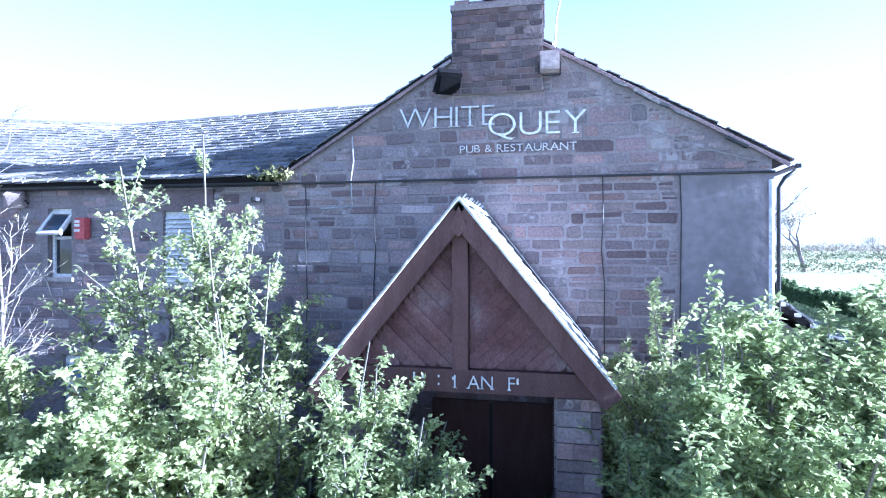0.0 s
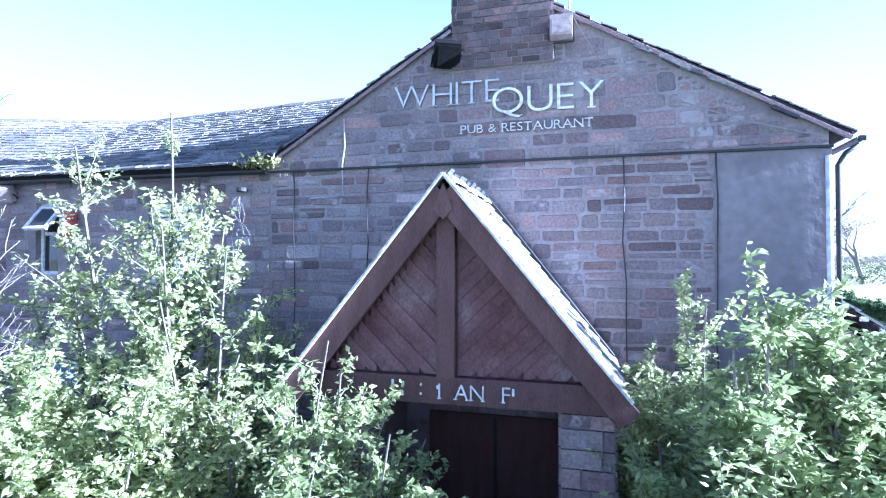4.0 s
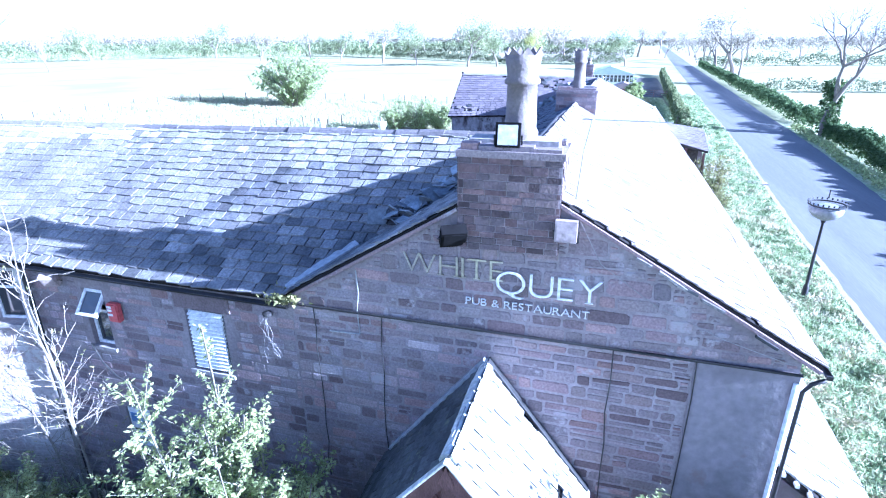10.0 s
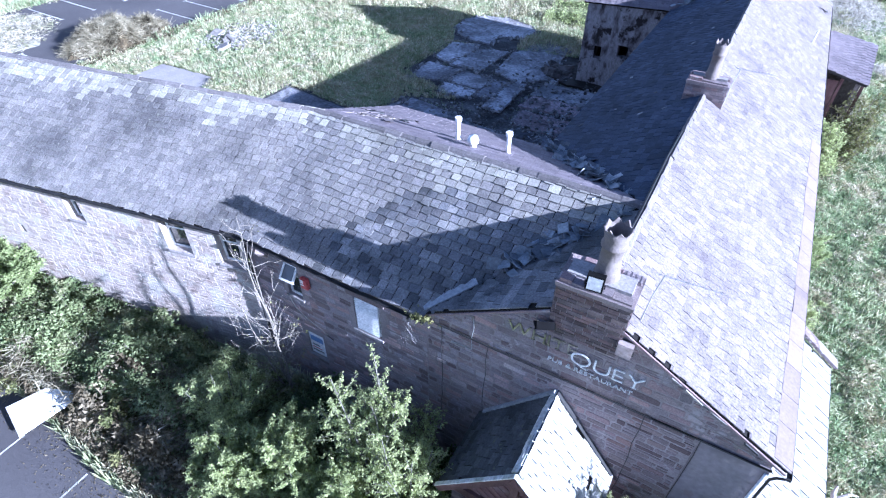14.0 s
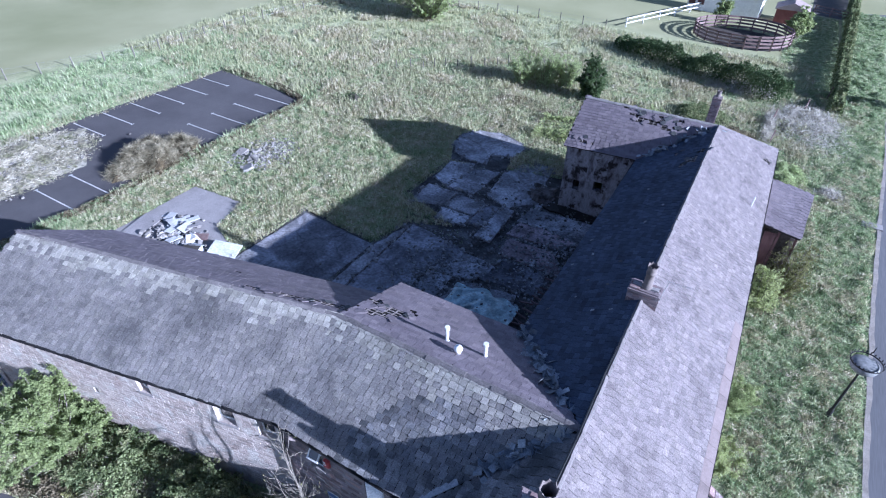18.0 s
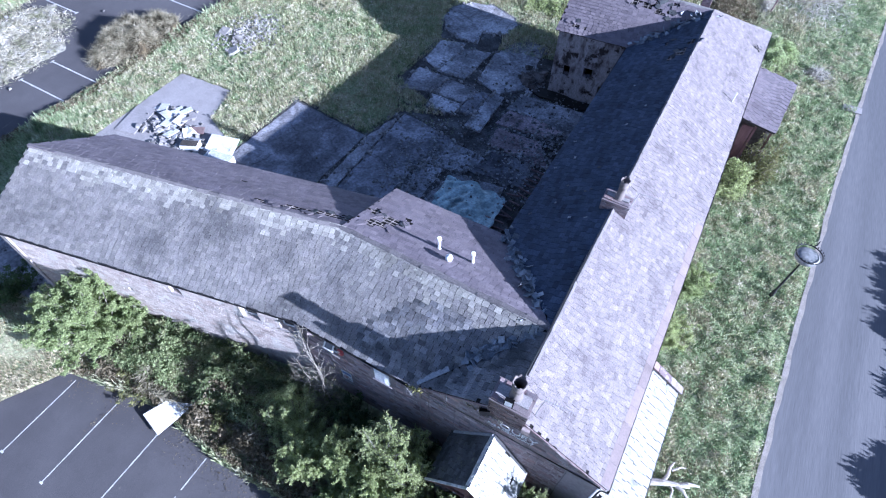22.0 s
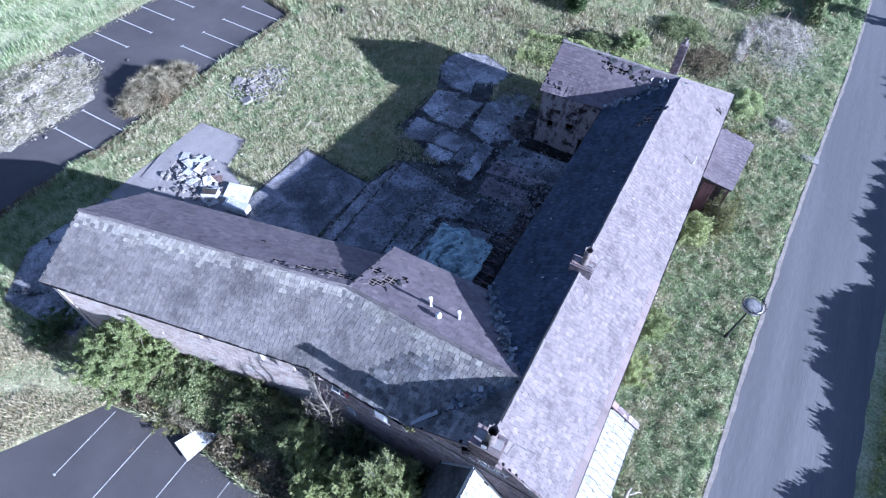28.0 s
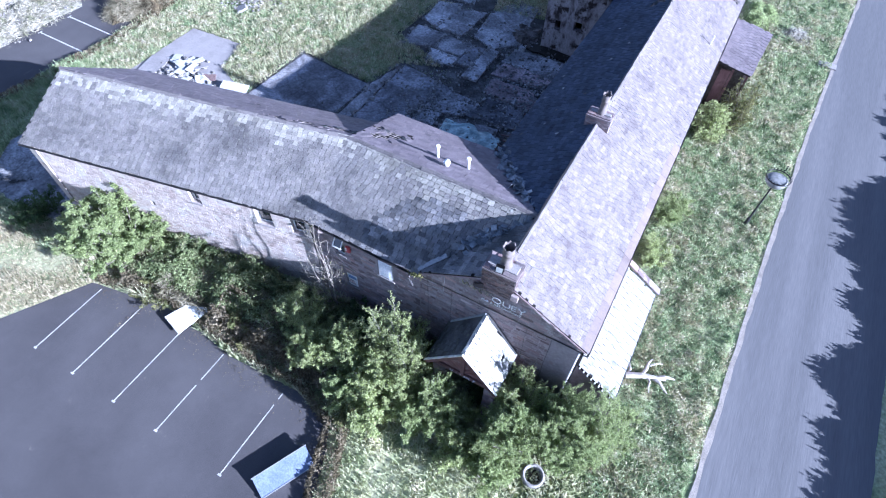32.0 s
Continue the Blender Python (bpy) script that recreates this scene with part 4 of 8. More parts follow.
# ---- the public house ----
pub = thing("public_house", "derelict two-storey sandstone public house with slate roofs, L-shaped round a yard", "building")
R0, R1 = (-0.58, 7.23, 7.42), (-0.44, 34.4, 6.80)
E0, E1 = (2.92, 7.23, 5.45), (3.1, 37.5, 4.85)
W0, W1 = (-3.92, 7.16, 5.42), (-3.98, 31.2, 5.05)
J = (-0.6, 10.45, 7.34)
BR, BE = (-9.2, 10.62, 7.15), (-9.1, 7.16, 5.40)     # bend of the wing: ridge, eave
HR, HS, HN = (-22.75, 7.54, 7.52), (-22.85, 4.22, 5.58), (-23.4, 11.0, 5.15)
BN = (-9.35, 14.25, 4.95)
AN, AE = (-9.31, 14.46, 5.62), (-4.05, 14.6, 5.5)

# main range
wall_south = wall(pub, "wall_south", (-3.8, 7.27), (2.72, 7.27), -0.6, 5.36, 5.36, 0.45, MORTAR, "coursed sandstone gable wall")
Geo().prism([(-3.8, 7.27, 5.355), (2.72, 7.27, 5.355), (2.72, 7.27, 5.47), (-0.58, 7.27, 7.36), (-3.8, 7.27, 5.42)], (0, 0.45, 0)).obj("gable_top", MORTAR, pub, "upper part of the sandstone gable")
Geo().prism([(1.64, 7.272, -0.3), (2.735, 7.272, -0.3), (2.735, 7.272, 5.3), (1.64, 7.272, 5.3)], (0, -0.028, 0)).obj("render_panel", RENDER, pub, "smooth grey cement render")
wall_east = wall(pub, "wall_east", (2.723, 7.72), (2.9, 37.3), -0.8, 5.5, 4.85, 0.45, RENDER, "rendered side wall facing the road")
wall_yard = wall(pub, "wall_yard", (-3.8, 31.3), (-3.75, 14.5), -0.5, 5.0, 5.35, 0.45, STONE_J, "sandstone wall facing the yard")
wall_wing_end = wall(pub, "wall_wing_end", (-8.25, 36.85), (-8.25, 31.8), -0.5, 4.85, 4.85, 0.45, STAINED, "rear wing end wall with damp stained limewash")
wall_rear_yard = wall(pub, "wall_rear_yard", (-8.25, 31.35), (-3.8, 31.35), -0.5, 4.8, 4.95, 0.45, STAINED, "rear wing wall with damp peeling limewash", [(0.75, 1.15, 1.9, 2.6), (2.05, 2.6, 2.2, 2.85), (3.2, 4.2, -0.5, 1.9)])
wall_north = wall(pub, "wall_north", (2.897, 37.303), (-8.25, 37.3), -0.6, 4.8, 4.8, 0.45, STONE_J)
# west wing
wall_front_wing = wall(pub, "wall_front_wing", (-9.1, 7.27), (-3.8, 7.27), -0.5, 5.4, 5.38, 0.45, MORTAR, "sandstone rubble wall of the wing",
                       [(1.2, 1.65, 3.9, 5.0), (3.3, 4.04, 3.8, 4.92), (1.5, 2.05, 1.75, 2.65)])
PW0, PW1 = (-22.7, 4.38), (-9.1, 7.27)
wall_wing = wall(pub, "wall_wing", PW0, PW1, -0.4, 5.5, 5.4, 0.45, WHITEWASH, "wing wall with flaking limewash over stone",
                 [(8.15, 8.65, 4.4, 5.25), (11.3, 12.1, 4.15, 5.2), (12.97, 13.66, 4.1, 5.15), (5.6, 5.8, 3.3, 3.6)])
wall_wing_west = wall(pub, "wall_wing_west", (-23.1, 10.9), (-22.7, 4.38), -0.2, 5.1, 5.5, 0.45, WHITEWASH)
Geo().prism([(-22.7, 4.45, 5.45), (-22.66, 7.54, 7.4), (-23.1, 10.8, 5.1)], (0.4, 0.05, 0)).obj("wing_gable", WHITEWASH, pub)
wall_wing_yard = wall(pub, "wall_wing_yard", (-9.3, 14.1), (-23.1, 10.9), -0.4, 4.85, 5.05, 0.4, STONE_J)
wall_annex = wall(pub, "wall_annex", (-4.0, 14.4), (-9.25, 14.35), -0.4, 5.4, 5.5, 0.4, STONE_J)
Geo().prism([(-9.25, 14.35, 4.6), (-9.25, 14.35, 5.55), (-9.22, 10.7, 7.05), (-9.22, 10.7, 6.4)], (0.3, 0, 0)).obj("annex_cheek", DARKWOOD, pub)

roof_plane(pub, "roof_east", "main slate roof slope facing the road, pale in the sun", [E0, E1, R1, R0], (SLATE_EP, SLATE_E), 0.25, 0.165, 200, (1.5, 8, 6.5), holes=[(27.6, 0.55, 0.26, 0.2)], seed=2, thick=0.45, gap=0.012, deck=0.035)
roof_plane(pub, "roof_west_front", "small slate roof slope behind the gable", [(-3.92, 7.23, 5.42), J, R0], (SLATE_V, SLATE_V), 0.3, 0.2, 60, (-2, 8, 6.5), seed=3, along=(0, 1, 0), deck=0.035)
# part of the shade on this slope is coloured into its slates
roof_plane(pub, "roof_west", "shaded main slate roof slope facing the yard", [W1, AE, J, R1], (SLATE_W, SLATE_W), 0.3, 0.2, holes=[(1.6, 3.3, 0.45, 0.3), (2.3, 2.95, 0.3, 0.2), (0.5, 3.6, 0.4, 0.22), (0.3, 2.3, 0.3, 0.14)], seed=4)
roof_plane(pub, "roof_front_wing", "weathered slate roof slope of the wing", [BE, W0, J, BR], (SLATE_V, SLATE_J), 0.26, 0.195, 200, (-3.9, 7.2, 5.4), seed=5, rough=2, cover=[(-9.2, *BE[1:]), W0, J, (-9.35, *BR[1:])], band=(0.7, SLATE_L))
roof_plane(pub, "roof_wing", "weathered slate roof slope of the long wing", [HS, BE, BR, HR], (SLATE_B, SLATE_BJ), 0.23, 0.185, 250, (-9.5, 7.2, 5.5), seed=6, rough=2, cover=[HS, (-8.95, 7.19, BE[2]), (-9.0, 10.66, BR[2]), HR], band=(0.75, SLATE_L))
roof_plane(pub, "roof_wing_rear", "purple slate rear slope with missing slates", [BN, HN, HR, BR], (SLATE_P, SLATE_P), 0.3, 0.2, gap=0.009, thick=0.6, holes=[(1.2, 3.35, 1.0, 0.28), (2.8, 3.55, 0.8, 0.2), (4.2, 3.75, 0.4, 0.12), (6.0, 2.0, 0.15, 0.1)], seed=7)
roof_plane(pub, "roof_annex", "purple slate annex roof with holes and bare battens", [AE, AN, BR, J], (SLATE_P, SLATE_P), 0.3, 0.2, gap=0.009, thick=0.6, holes=[(4.0, 2.45, 0.5, 0.3), (4.8, 2.3, 0.3, 0.25), (3.5, 2.0, 0.2, 0.18), (4.5, 3.05, 0.5, 0.22)], seed=8)
roof_plane(pub, "roof_rear_south", "rear wing slate slope with a row of lost slates", [(-8.45, 31.2, 4.85), W1, R1, (-8.4, 34.2, 6.95)], (SLATE_P, SLATE_P), 0.3, 0.2, gap=0.009, thick=0.6, holes=[(1.3, 0.52, 0.55, 0.13), (2.85, 3.4, 0.28, 0.12), (3.4, 3.15, 0.26, 0.14), (3.95, 2.85, 0.4, 0.26), (4.6, 2.75, 0.3, 0.2), (5.4, 2.5, 0.5, 0.24), (6.1, 3.15, 0.26, 0.16), (5.0, 3.15, 0.3, 0.12), (6.9, 2.3, 0.25, 0.3)], seed=9)
roof_plane(pub, "roof_rear_north", "rear wing far slate slope", [E1, (-8.45, 37.5, 4.85), (-8.4, 34.2, 6.95), R1], (SLATE_P, SLATE_P), 0.34, 0.26, seed=10)
ridge_line(pub, (-0.58, 8.5, 7.42), R1, RIDGE_D, 0.09)
ridge_line(pub, J, BR, RIDGE_D)
ridge_line(pub, BR, HR, RIDGE_D)
ridge_line(pub, R1, (-8.4, 34.2, 6.97))
ridge_line(pub, E1, R1, RIDGE_D, 0.1)

# stones of the gable and of the wing front
def gable_top(u):
    x = u - 3.8
    return (5.42 + (x + 3.8) * 0.602 if x < -0.58 else 7.36 - (x + 0.58) * 0.573) - 0.03
def gable_skip(u, z):
    x = u - 3.8
    return (x > 1.62 and z < 5.3) or (5.28 < z < 5.32) or (-1.3 < x < -0.05 and z > 6.44)
def gable_mat(u, z, rnd):
    x = u - 3.8
    if x < -0.9 and rnd.random() < 0.42:
        return PALESTONE
    return REDSTONE if (x > 0.0 and x < 1.65 and z < 5.2 and rnd.random() < 0.75) or (x < -3.0 and rnd.random() < 0.4) or rnd.random() < 0.06 else STONE
blocks(wall_south, (-3.8, 7.27), (2.72, 7.27), 0.1, gable_top, (STONE, STONE_J), (0.11, 0.25), (0.18, 0.56), 11, gable_skip, 430, (3.2, 5.2), gable_mat, joint=0.012, proud=0.008)
blocks(wall_wing, PW0, PW1, 0.2, lambda u: 5.4, (WHITEWASH_J, WHITEWASH_J), (0.09, 0.2), (0.14, 0.45), 13,
       lambda u, z: any(o[0] - 0.1 < u < o[1] + 0.1 and o[2] - 0.1 < z < o[3] + 0.12 for o in ((8.15, 8.65, 4.4, 5.25), (11.3, 12.1, 4.15, 5.2), (12.97, 13.66, 4.1, 5.15), (5.6, 5.8, 3.3, 3.6))), 0, proud=0.006, joint=0.003)
blocks(wall_front_wing, (-9.1, 7.27), (-3.8, 7.27), 0.1, lambda u: 5.36, (STONE, STONE_J), (0.1, 0.2), (0.18, 0.5), 12,
       lambda u, z: any(o[0] - 0.08 < u < o[1] + 0.08 and o[2] - 0.08 < z < o[3] + 0.2 for o in ((1.2, 1.65, 3.9, 5.0), (3.3, 4.04, 3.8, 4.92), (1.5, 2.05, 1.75, 2.65))), 330, (3.2, 4.2), proud=0.007, joint=0.009, choose=lambda u, z, rnd: PALESTONE if rnd.random() < 0.6 else REDSTONE if rnd.random() < 0.3 else STONE)

# ---- chimneys ----
def chimney(x0, x1, y0, y1, zb, zt, pots, label, seed, mat=None):
    """A stone stack with a projecting cap and clay pots: (x, y, height, radius, crowned)."""
    st = Geo().box(x0, x1, y0, y1, zb, zt).obj("chimney", MORTAR, pub, label)
    rnd = random.Random(seed)
    z = zb
    while z < zt - 0.1:
        h = rnd.uniform(0.07, 0.115)
        for side in range(4):
            L = (x1 - x0) if side % 2 == 0 else (y1 - y0)
            u = -rnd.uniform(0, 0.15)
            while u < L:
                w = rnd.uniform(0.12, 0.28)
                a, b = max(0, u), min(L, u + w)
                u += w
                if b - a < 0.05:
                    continue
                e = 0.012
                lo, hi = z + 0.006, min(z + h, zt) - 0.006
                p = 0.004 + rnd.uniform(0, 0.012)
                if side == 0:
                    q = (x0 + a + e / 2, x0 + b - e / 2, y0 - p, y0 + 0.01)
                elif side == 1:
                    q = (x1 - 0.01, x1 + p, y0 + a + e / 2, y0 + b - e / 2)
                elif side == 2:
                    q = (x0 + a + e / 2, x0 + b - e / 2, y1 - 0.01, y1 + p)
                else:
                    q = (x0 - p, x0 + 0.01, y0 + a + e / 2, y0 + b - e / 2)
                Geo().box(*q, lo, hi).obj("stone_block", mat or STONE, st)
        z += h
    Geo().box(x0 - 0.025, x1 + 0.025, y0 - 0.025, y1 + 0.025, zt - 0.05, zt + 0.03).obj("cap", STONE, st, "projecting stone cap course")
    u = x0 + 0.02
    while u < x1 - 0.1:
        w = min(rnd.uniform(0.2, 0.4), x1 - 0.02 - u)
        for ya, yb in ((y0 + 0.02, y0 + 0.2), (y1 - 0.2, y1 - 0.02)):
            Geo().box(u + 0.004, u + w - 0.004, ya, yb, zt + 0.028, zt + 0.1 + rnd.uniform(-0.04, 0.03)).obj("top_stone", STONE, st)
        u += w
    Geo().box(x0 + 0.08, x1 - 0.08, y0 + 0.19, y1 - 0.19, zt + 0.025, zt + 0.13).obj("flaunching", CONC_L, st)
    for px, py, h, r, crown in pots:
        prof = [(r * 1.2, 0), (r * 1.18, 0.12), (r * 1.05, 0.16), (r, h * 0.4), (r * 0.97, h * 0.62), (r * 1.15, h * 0.63), (r * 1.17, h * 0.67), (r * 1.0, h * 0.7), (r * 1.06, h * 0.8), (r * 1.2, h * 0.93), (r * 1.02, h * 0.93), (r * 0.82, h * 0.5)]
        pot = Geo().lathe(prof, (px, py, zt + 0.08), 24).obj("chimney_pot", CLAY, st, "weathered clay chimney pot", True)
        n = 8 if crown else 0
        for k in range(n):
            a0, a1, am = 2 * math.pi * k / n, 2 * math.pi * (k + 0.95) / n, 2 * math.pi * (k + 0.47) / n
            zc = zt + 0.08 + h * 0.92
            up = 0.09 if k % 4 else 0.05
            q = [(px + math.cos(a) * rr, py + math.sin(a) * rr, zz) for a, rr, zz in ((a0, r * 1.2, zc), (a1, r * 1.2, zc), (am, r * 1.26, zc + up), (a0, r * 1.05, zc), (a1, r * 1.05, zc), (am, r * 1.14, zc + up))]
            Geo().add(q, [(0, 1, 2), (5, 4, 3), (0, 2, 5, 3), (1, 4, 5, 2), (0, 3, 4, 1)]).obj("crown_point", CLAY, pot)
    return st


chimney(-1.27, -0.06, 7.2, 7.95, 6.45, 7.63, [(-0.62, 7.62, 1.05, 0.178, True)], "square sandstone chimney stack on the gable", 21, DARKSTONE)
chimney(-1.05, 0.0, 16.55, 17.1, 6.9, 7.55, [(-0.5, 16.85, 1.0, 0.15, True)], "smaller stone chimney stack on the ridge", 22)
chimney(-1.35, -0.85, 37.0, 37.5, 4.0, 7.35, [(-1.1, 37.25, 0.4, 0.12, False)], "tall slim rear chimney stack", 23)

# ---- gable details ----
Geo().bar((-3.78, 7.215, 5.3), (2.74, 7.225, 5.3), 0.035, 0.028).obj("string_cable", BLACKP, pub, "dark cable run across the gable")
for x, zb in ((-3.42, 2.2), (-2.38, 1.0), (0.71, 1.0), (1.66, 0.6)):
    rnd = random.Random(int(x * 100))
    pts = [(x + rnd.uniform(-0.02, 0.02), 7.232, 5.3 - (5.3 - zb) * i / 9) for i in range(10)]
    Geo().tube(pts, [0.008] * 10, 5).obj("wall_cable", BLACKP, pub)
Geo().tube([(-2.72, 7.235, 5.95), (-2.7, 7.235, 5.6), (-2.74, 7.235, 5.32), (-2.72, 7.235, 4.95), (-3.2, 7.235, 4.93)], [0.011] * 5, 5).obj("wall_cable", GREYM, pub)
Geo().tube([(0.15, 7.22, 6.95), (0.45, 7.22, 6.4), (1.1, 7.22, 5.95), (1.9, 7.22, 5.62), (2.6, 7.22, 5.42)], [0.006] * 5, 4).obj("wall_cable", CONC_L, pub, "loose pale cable")
# slipped slates and gaps along the verge
rnd = random.Random(31)
for i in range(6):
    x = rnd.uniform(0.9, 2.4)
    z = 7.36 - (x + 0.58) * 0.573
    w = rnd.uniform(0.08, 0.22)
    Geo().box(-w, w, -0.02, 0.03, -0.03, 0.005, pose(x, 7.22 + rnd.uniform(-0.03, 0.0), z - 0.01 + rnd.uniform(-0.02, 0.01), 0, math.degrees(math.atan(0.573)) + rnd.uniform(-5, 5), 0)).obj("slipped_slate", SLATE if rnd.random() < 0.6 else SLATE_DP, pub)
# bargeboard-like mortar fillets under the verges
Geo().bar((-3.9, 7.215, 5.345), (-1.29, 7.215, 6.925), 0.03, 0.045).obj("verge_fillet", STONE, pub, "grey mortared verge")
Geo().bar((2.9, 7.215, 5.375), (-0.06, 7.215, 7.07), 0.03, 0.045).obj("verge_fillet", STONE, pub, "grey mortared verge")
Geo().bar((-3.9, 7.3, 5.52), (-3.1, 8.1, 5.99), 0.2, 0.04).obj("valley_lead", LEAD, pub, "pale lead strip in the valley")
# gutters and downpipes
def gutter(a, b, mat=BLACKP, r=0.055):
    a, b = Vector(a), Vector(b)
    d = (b - a).normalized()
    s = d.cross(Vector((0, 0, 1))).normalized()
    vs = []
    for p in (a, b):
        for rr in (r, r * 0.85):
            vs += [p + s * math.cos(math.pi * k / 6) * rr - Vector((0, 0, 1)) * math.sin(math.pi * k / 6) * rr for k in range(7)]
    fs = [(k, k + 1, 15 + k, 14 + k) for k in range(6)] + [(8 + k, 7 + k, 21 + k, 22 + k) for k in range(6)] + [(0, 14, 21, 7), (6, 13, 27, 20)]
    return Geo().add(vs, fs).obj("gutter", mat, pub, "cast-iron gutter")


gutter((-9.15, 7.12, 5.33), (-3.78, 7.12, 5.31))
gutter((-22.9, 4.16, 5.5), (-9.15, 7.12, 5.33))
gutter((2.97, 7.18, 5.37), (3.15, 37.4, 4.78), r=0.042)
gutter((-3.98, 14.8, 5.3), (-4.06, 31.2, 4.95))
Geo().tube([(2.96, 7.2, 5.3), (2.84, 7.21, 5.22), (2.775, 7.215, 5.1), (2.775, 7.215, 2.5), (2.775, 7.215, -0.1)], [0.024] * 5, 10).obj("downpipe", BLACKP, pub, "black downpipe on the gable corner", True)
Geo().tube([(2.69, 7.2, 5.2), (2.69, 7.2, -0.1)], [0.03, 0.03], 10).obj("downpipe", WHITEP, pub, "white painted downpipe", True)
Geo().tube([(-0.66, 8.3, 7.47), (-0.62, 10, 7.44), (-0.64, 12.5, 7.38), (-0.6, 14.0, 7.33)], [0.02] * 4, 6).obj("ridge_cable", BLACKP, pub, "black cable lying along the ridge")
Geo().box(2.94, 3.0, 7.15, 7.18, 5.33, 5.38).obj("gutter_end", BLACKP, pub)
Geo().tube([(-9.0, 7.17, 5.25), (-9.0, 7.17, 0.1)], [0.045, 0.045], 8).obj("downpipe", BLACKP, pub)
Geo().tube([(-7.9, 7.2, 3.95), (-7.75, 7.19, 3.6), (-7.5, 7.19, 3.35), (-7.0, 7.2, 3.1), (-6.6, 7.2, 2.9)], [0.014] * 5, 5).obj("wall_cable", BLACKP, pub)
# large stone flags along the sunny eave
rnd = random.Random(35)
y = 7.2
ud = (Vector(E1) - Vector(E0)).normalized()
nv = ud.cross(Vector(R0) - Vector(E0)).normalized()
nv = nv if nv.z > 0 else -nv
vd = nv.cross(ud)
FR = Matrix((ud, vd, nv)).transposed().to_4x4()
while y < 18.6:
    w = rnd.uniform(0.55, 0.95)
    d = rnd.uniform(0.34, 0.38)
    o = Vector(E0) + ud * (y - 7.16) - vd * 0.05 + nv * 0.012
    Geo().prism([(0.006, 0, 0), (w - 0.006, 0, 0), (w - 0.006, d, -0.004), (0.006, d, -0.004)], (0, 0, 0.017)).obj("eave_flag", FLAG, pub, m=Matrix.Translation(o) @ FR @ Matrix.Rotation(rnd.gauss(0, 0.002), 4, "Z"))
    y += w
# lintel over the louvred opening and window surrounds
Geo().box(-5.95, -4.92, 7.235, 7.3, 4.93, 5.25).obj("lintel", REDSTONE, pub, "large red sandstone lintel")

# white lettering on the gable
letters = thing("wall_lettering", "raised serif lettering, tarnished metal and white, on the sandstone gable", "sign")


def glyph(ch, h):
    """The mesh of one letter h high, with small serifs, and its advance."""
    def made(body):
        cu = bpy.data.curves.new("letter", "FONT")
        cu.body, cu.size, cu.extrude, cu.offset = body, h / 0.73, 0.012, -h * 0.022
        ob = bpy.data.objects.new("tmp", cu)
        scene.collection.objects.link(ob)
        dg = bpy.context.evaluated_depsgraph_get()
        dg.update()
        me = bpy.data.meshes.new_from_object(ob.evaluated_get(dg))
        bpy.data.objects.remove(ob)
        return me
    me = made(ch)
    me.materials.clear()
    xs = [v.co.x for v in me.vertices]
    bm = bmesh.new()
    bm.from_mesh(me)
    for line in (0.0, h):
        cand = sorted({round(v.co.x, 3) for v in bm.verts if abs(v.co.y - line) < h * 0.03})
        i = 0
        while i < len(cand):
            j = i
            while j + 1 < len(cand) and cand[j + 1] - cand[i] < h * 0.22:
                j += 1
            cx, wd = (cand[i] + cand[j]) / 2, cand[j] - cand[i]
            i = j + 1
            if wd > h * 0.21 or wd < h * 0.03 or ch in "QUS&O":
                continue
            y0, y1 = (line, line + h * 0.035) if line == 0.0 else (line - h * 0.035, line)
            bmesh.ops.create_cube(bm, size=1.0, matrix=Matrix.Translation((cx, (y0 + y1) / 2, 0)) @ Matrix.Diagonal((h * 0.25, y1 - y0, 0.024, 1)))
    bm.to_mesh(me)
    bm.free()
    return me, min(xs), max(xs)


def words(text, x, z, h, y, mat, parent, x1=None):
    """Lettering h high that starts at x on the wall plane y, and ends at x1 if given: each letter a part."""
    pen_x, laid = 0.0, []
    for ch in text:
        if ch == " ":
            pen_x += h * 0.4
            continue
        me, a, b = glyph(ch, h)
        laid.append((me, pen_x - a))
        pen_x += b - a + h * 0.14
    k = (x1 - x) / (pen_x - h * 0.14) if x1 else 1.0
    for me, px in laid:
        put("letter", me, mat, parent, m=pose(x + px * k, y, z, 90, 0, 0) @ Matrix.Diagonal((k, 1, 1, 1)))


words("WHITE", -2.02, 6.02, 0.30, 7.235, mk("tarnished_metal_letter", [(0.42, 0.41, 0.37), (0.54, 0.53, 0.48)], 6, 0.28, 0.1, 30, metal=1.0), letters, -0.7)
words("QUEY", -0.78, 5.87, 0.33, 7.225, WHITEP, letters, 0.5)
words("PUB & RESTAURANT", -1.17, 5.66, 0.105, 7.235, WHITEP, letters, 0.38)


# ---- lamps and boxes on the walls ----
MATTBLACK = mk("matt_black", [(0.004, 0.004, 0.005), (0.01, 0.01, 0.011)], 4, 0.9, 0.2, 30, spec=0.1)
GREYLENS = mk("dusty_lens", [(0.3, 0.31, 0.33), (0.42, 0.43, 0.45)], 4, 0.4, 0.1, 20)
PINKBOX = mk("weathered_box", [(0.3, 0.245, 0.235), (0.4, 0.335, 0.32)], 4, 0.8, 0.2, 20)

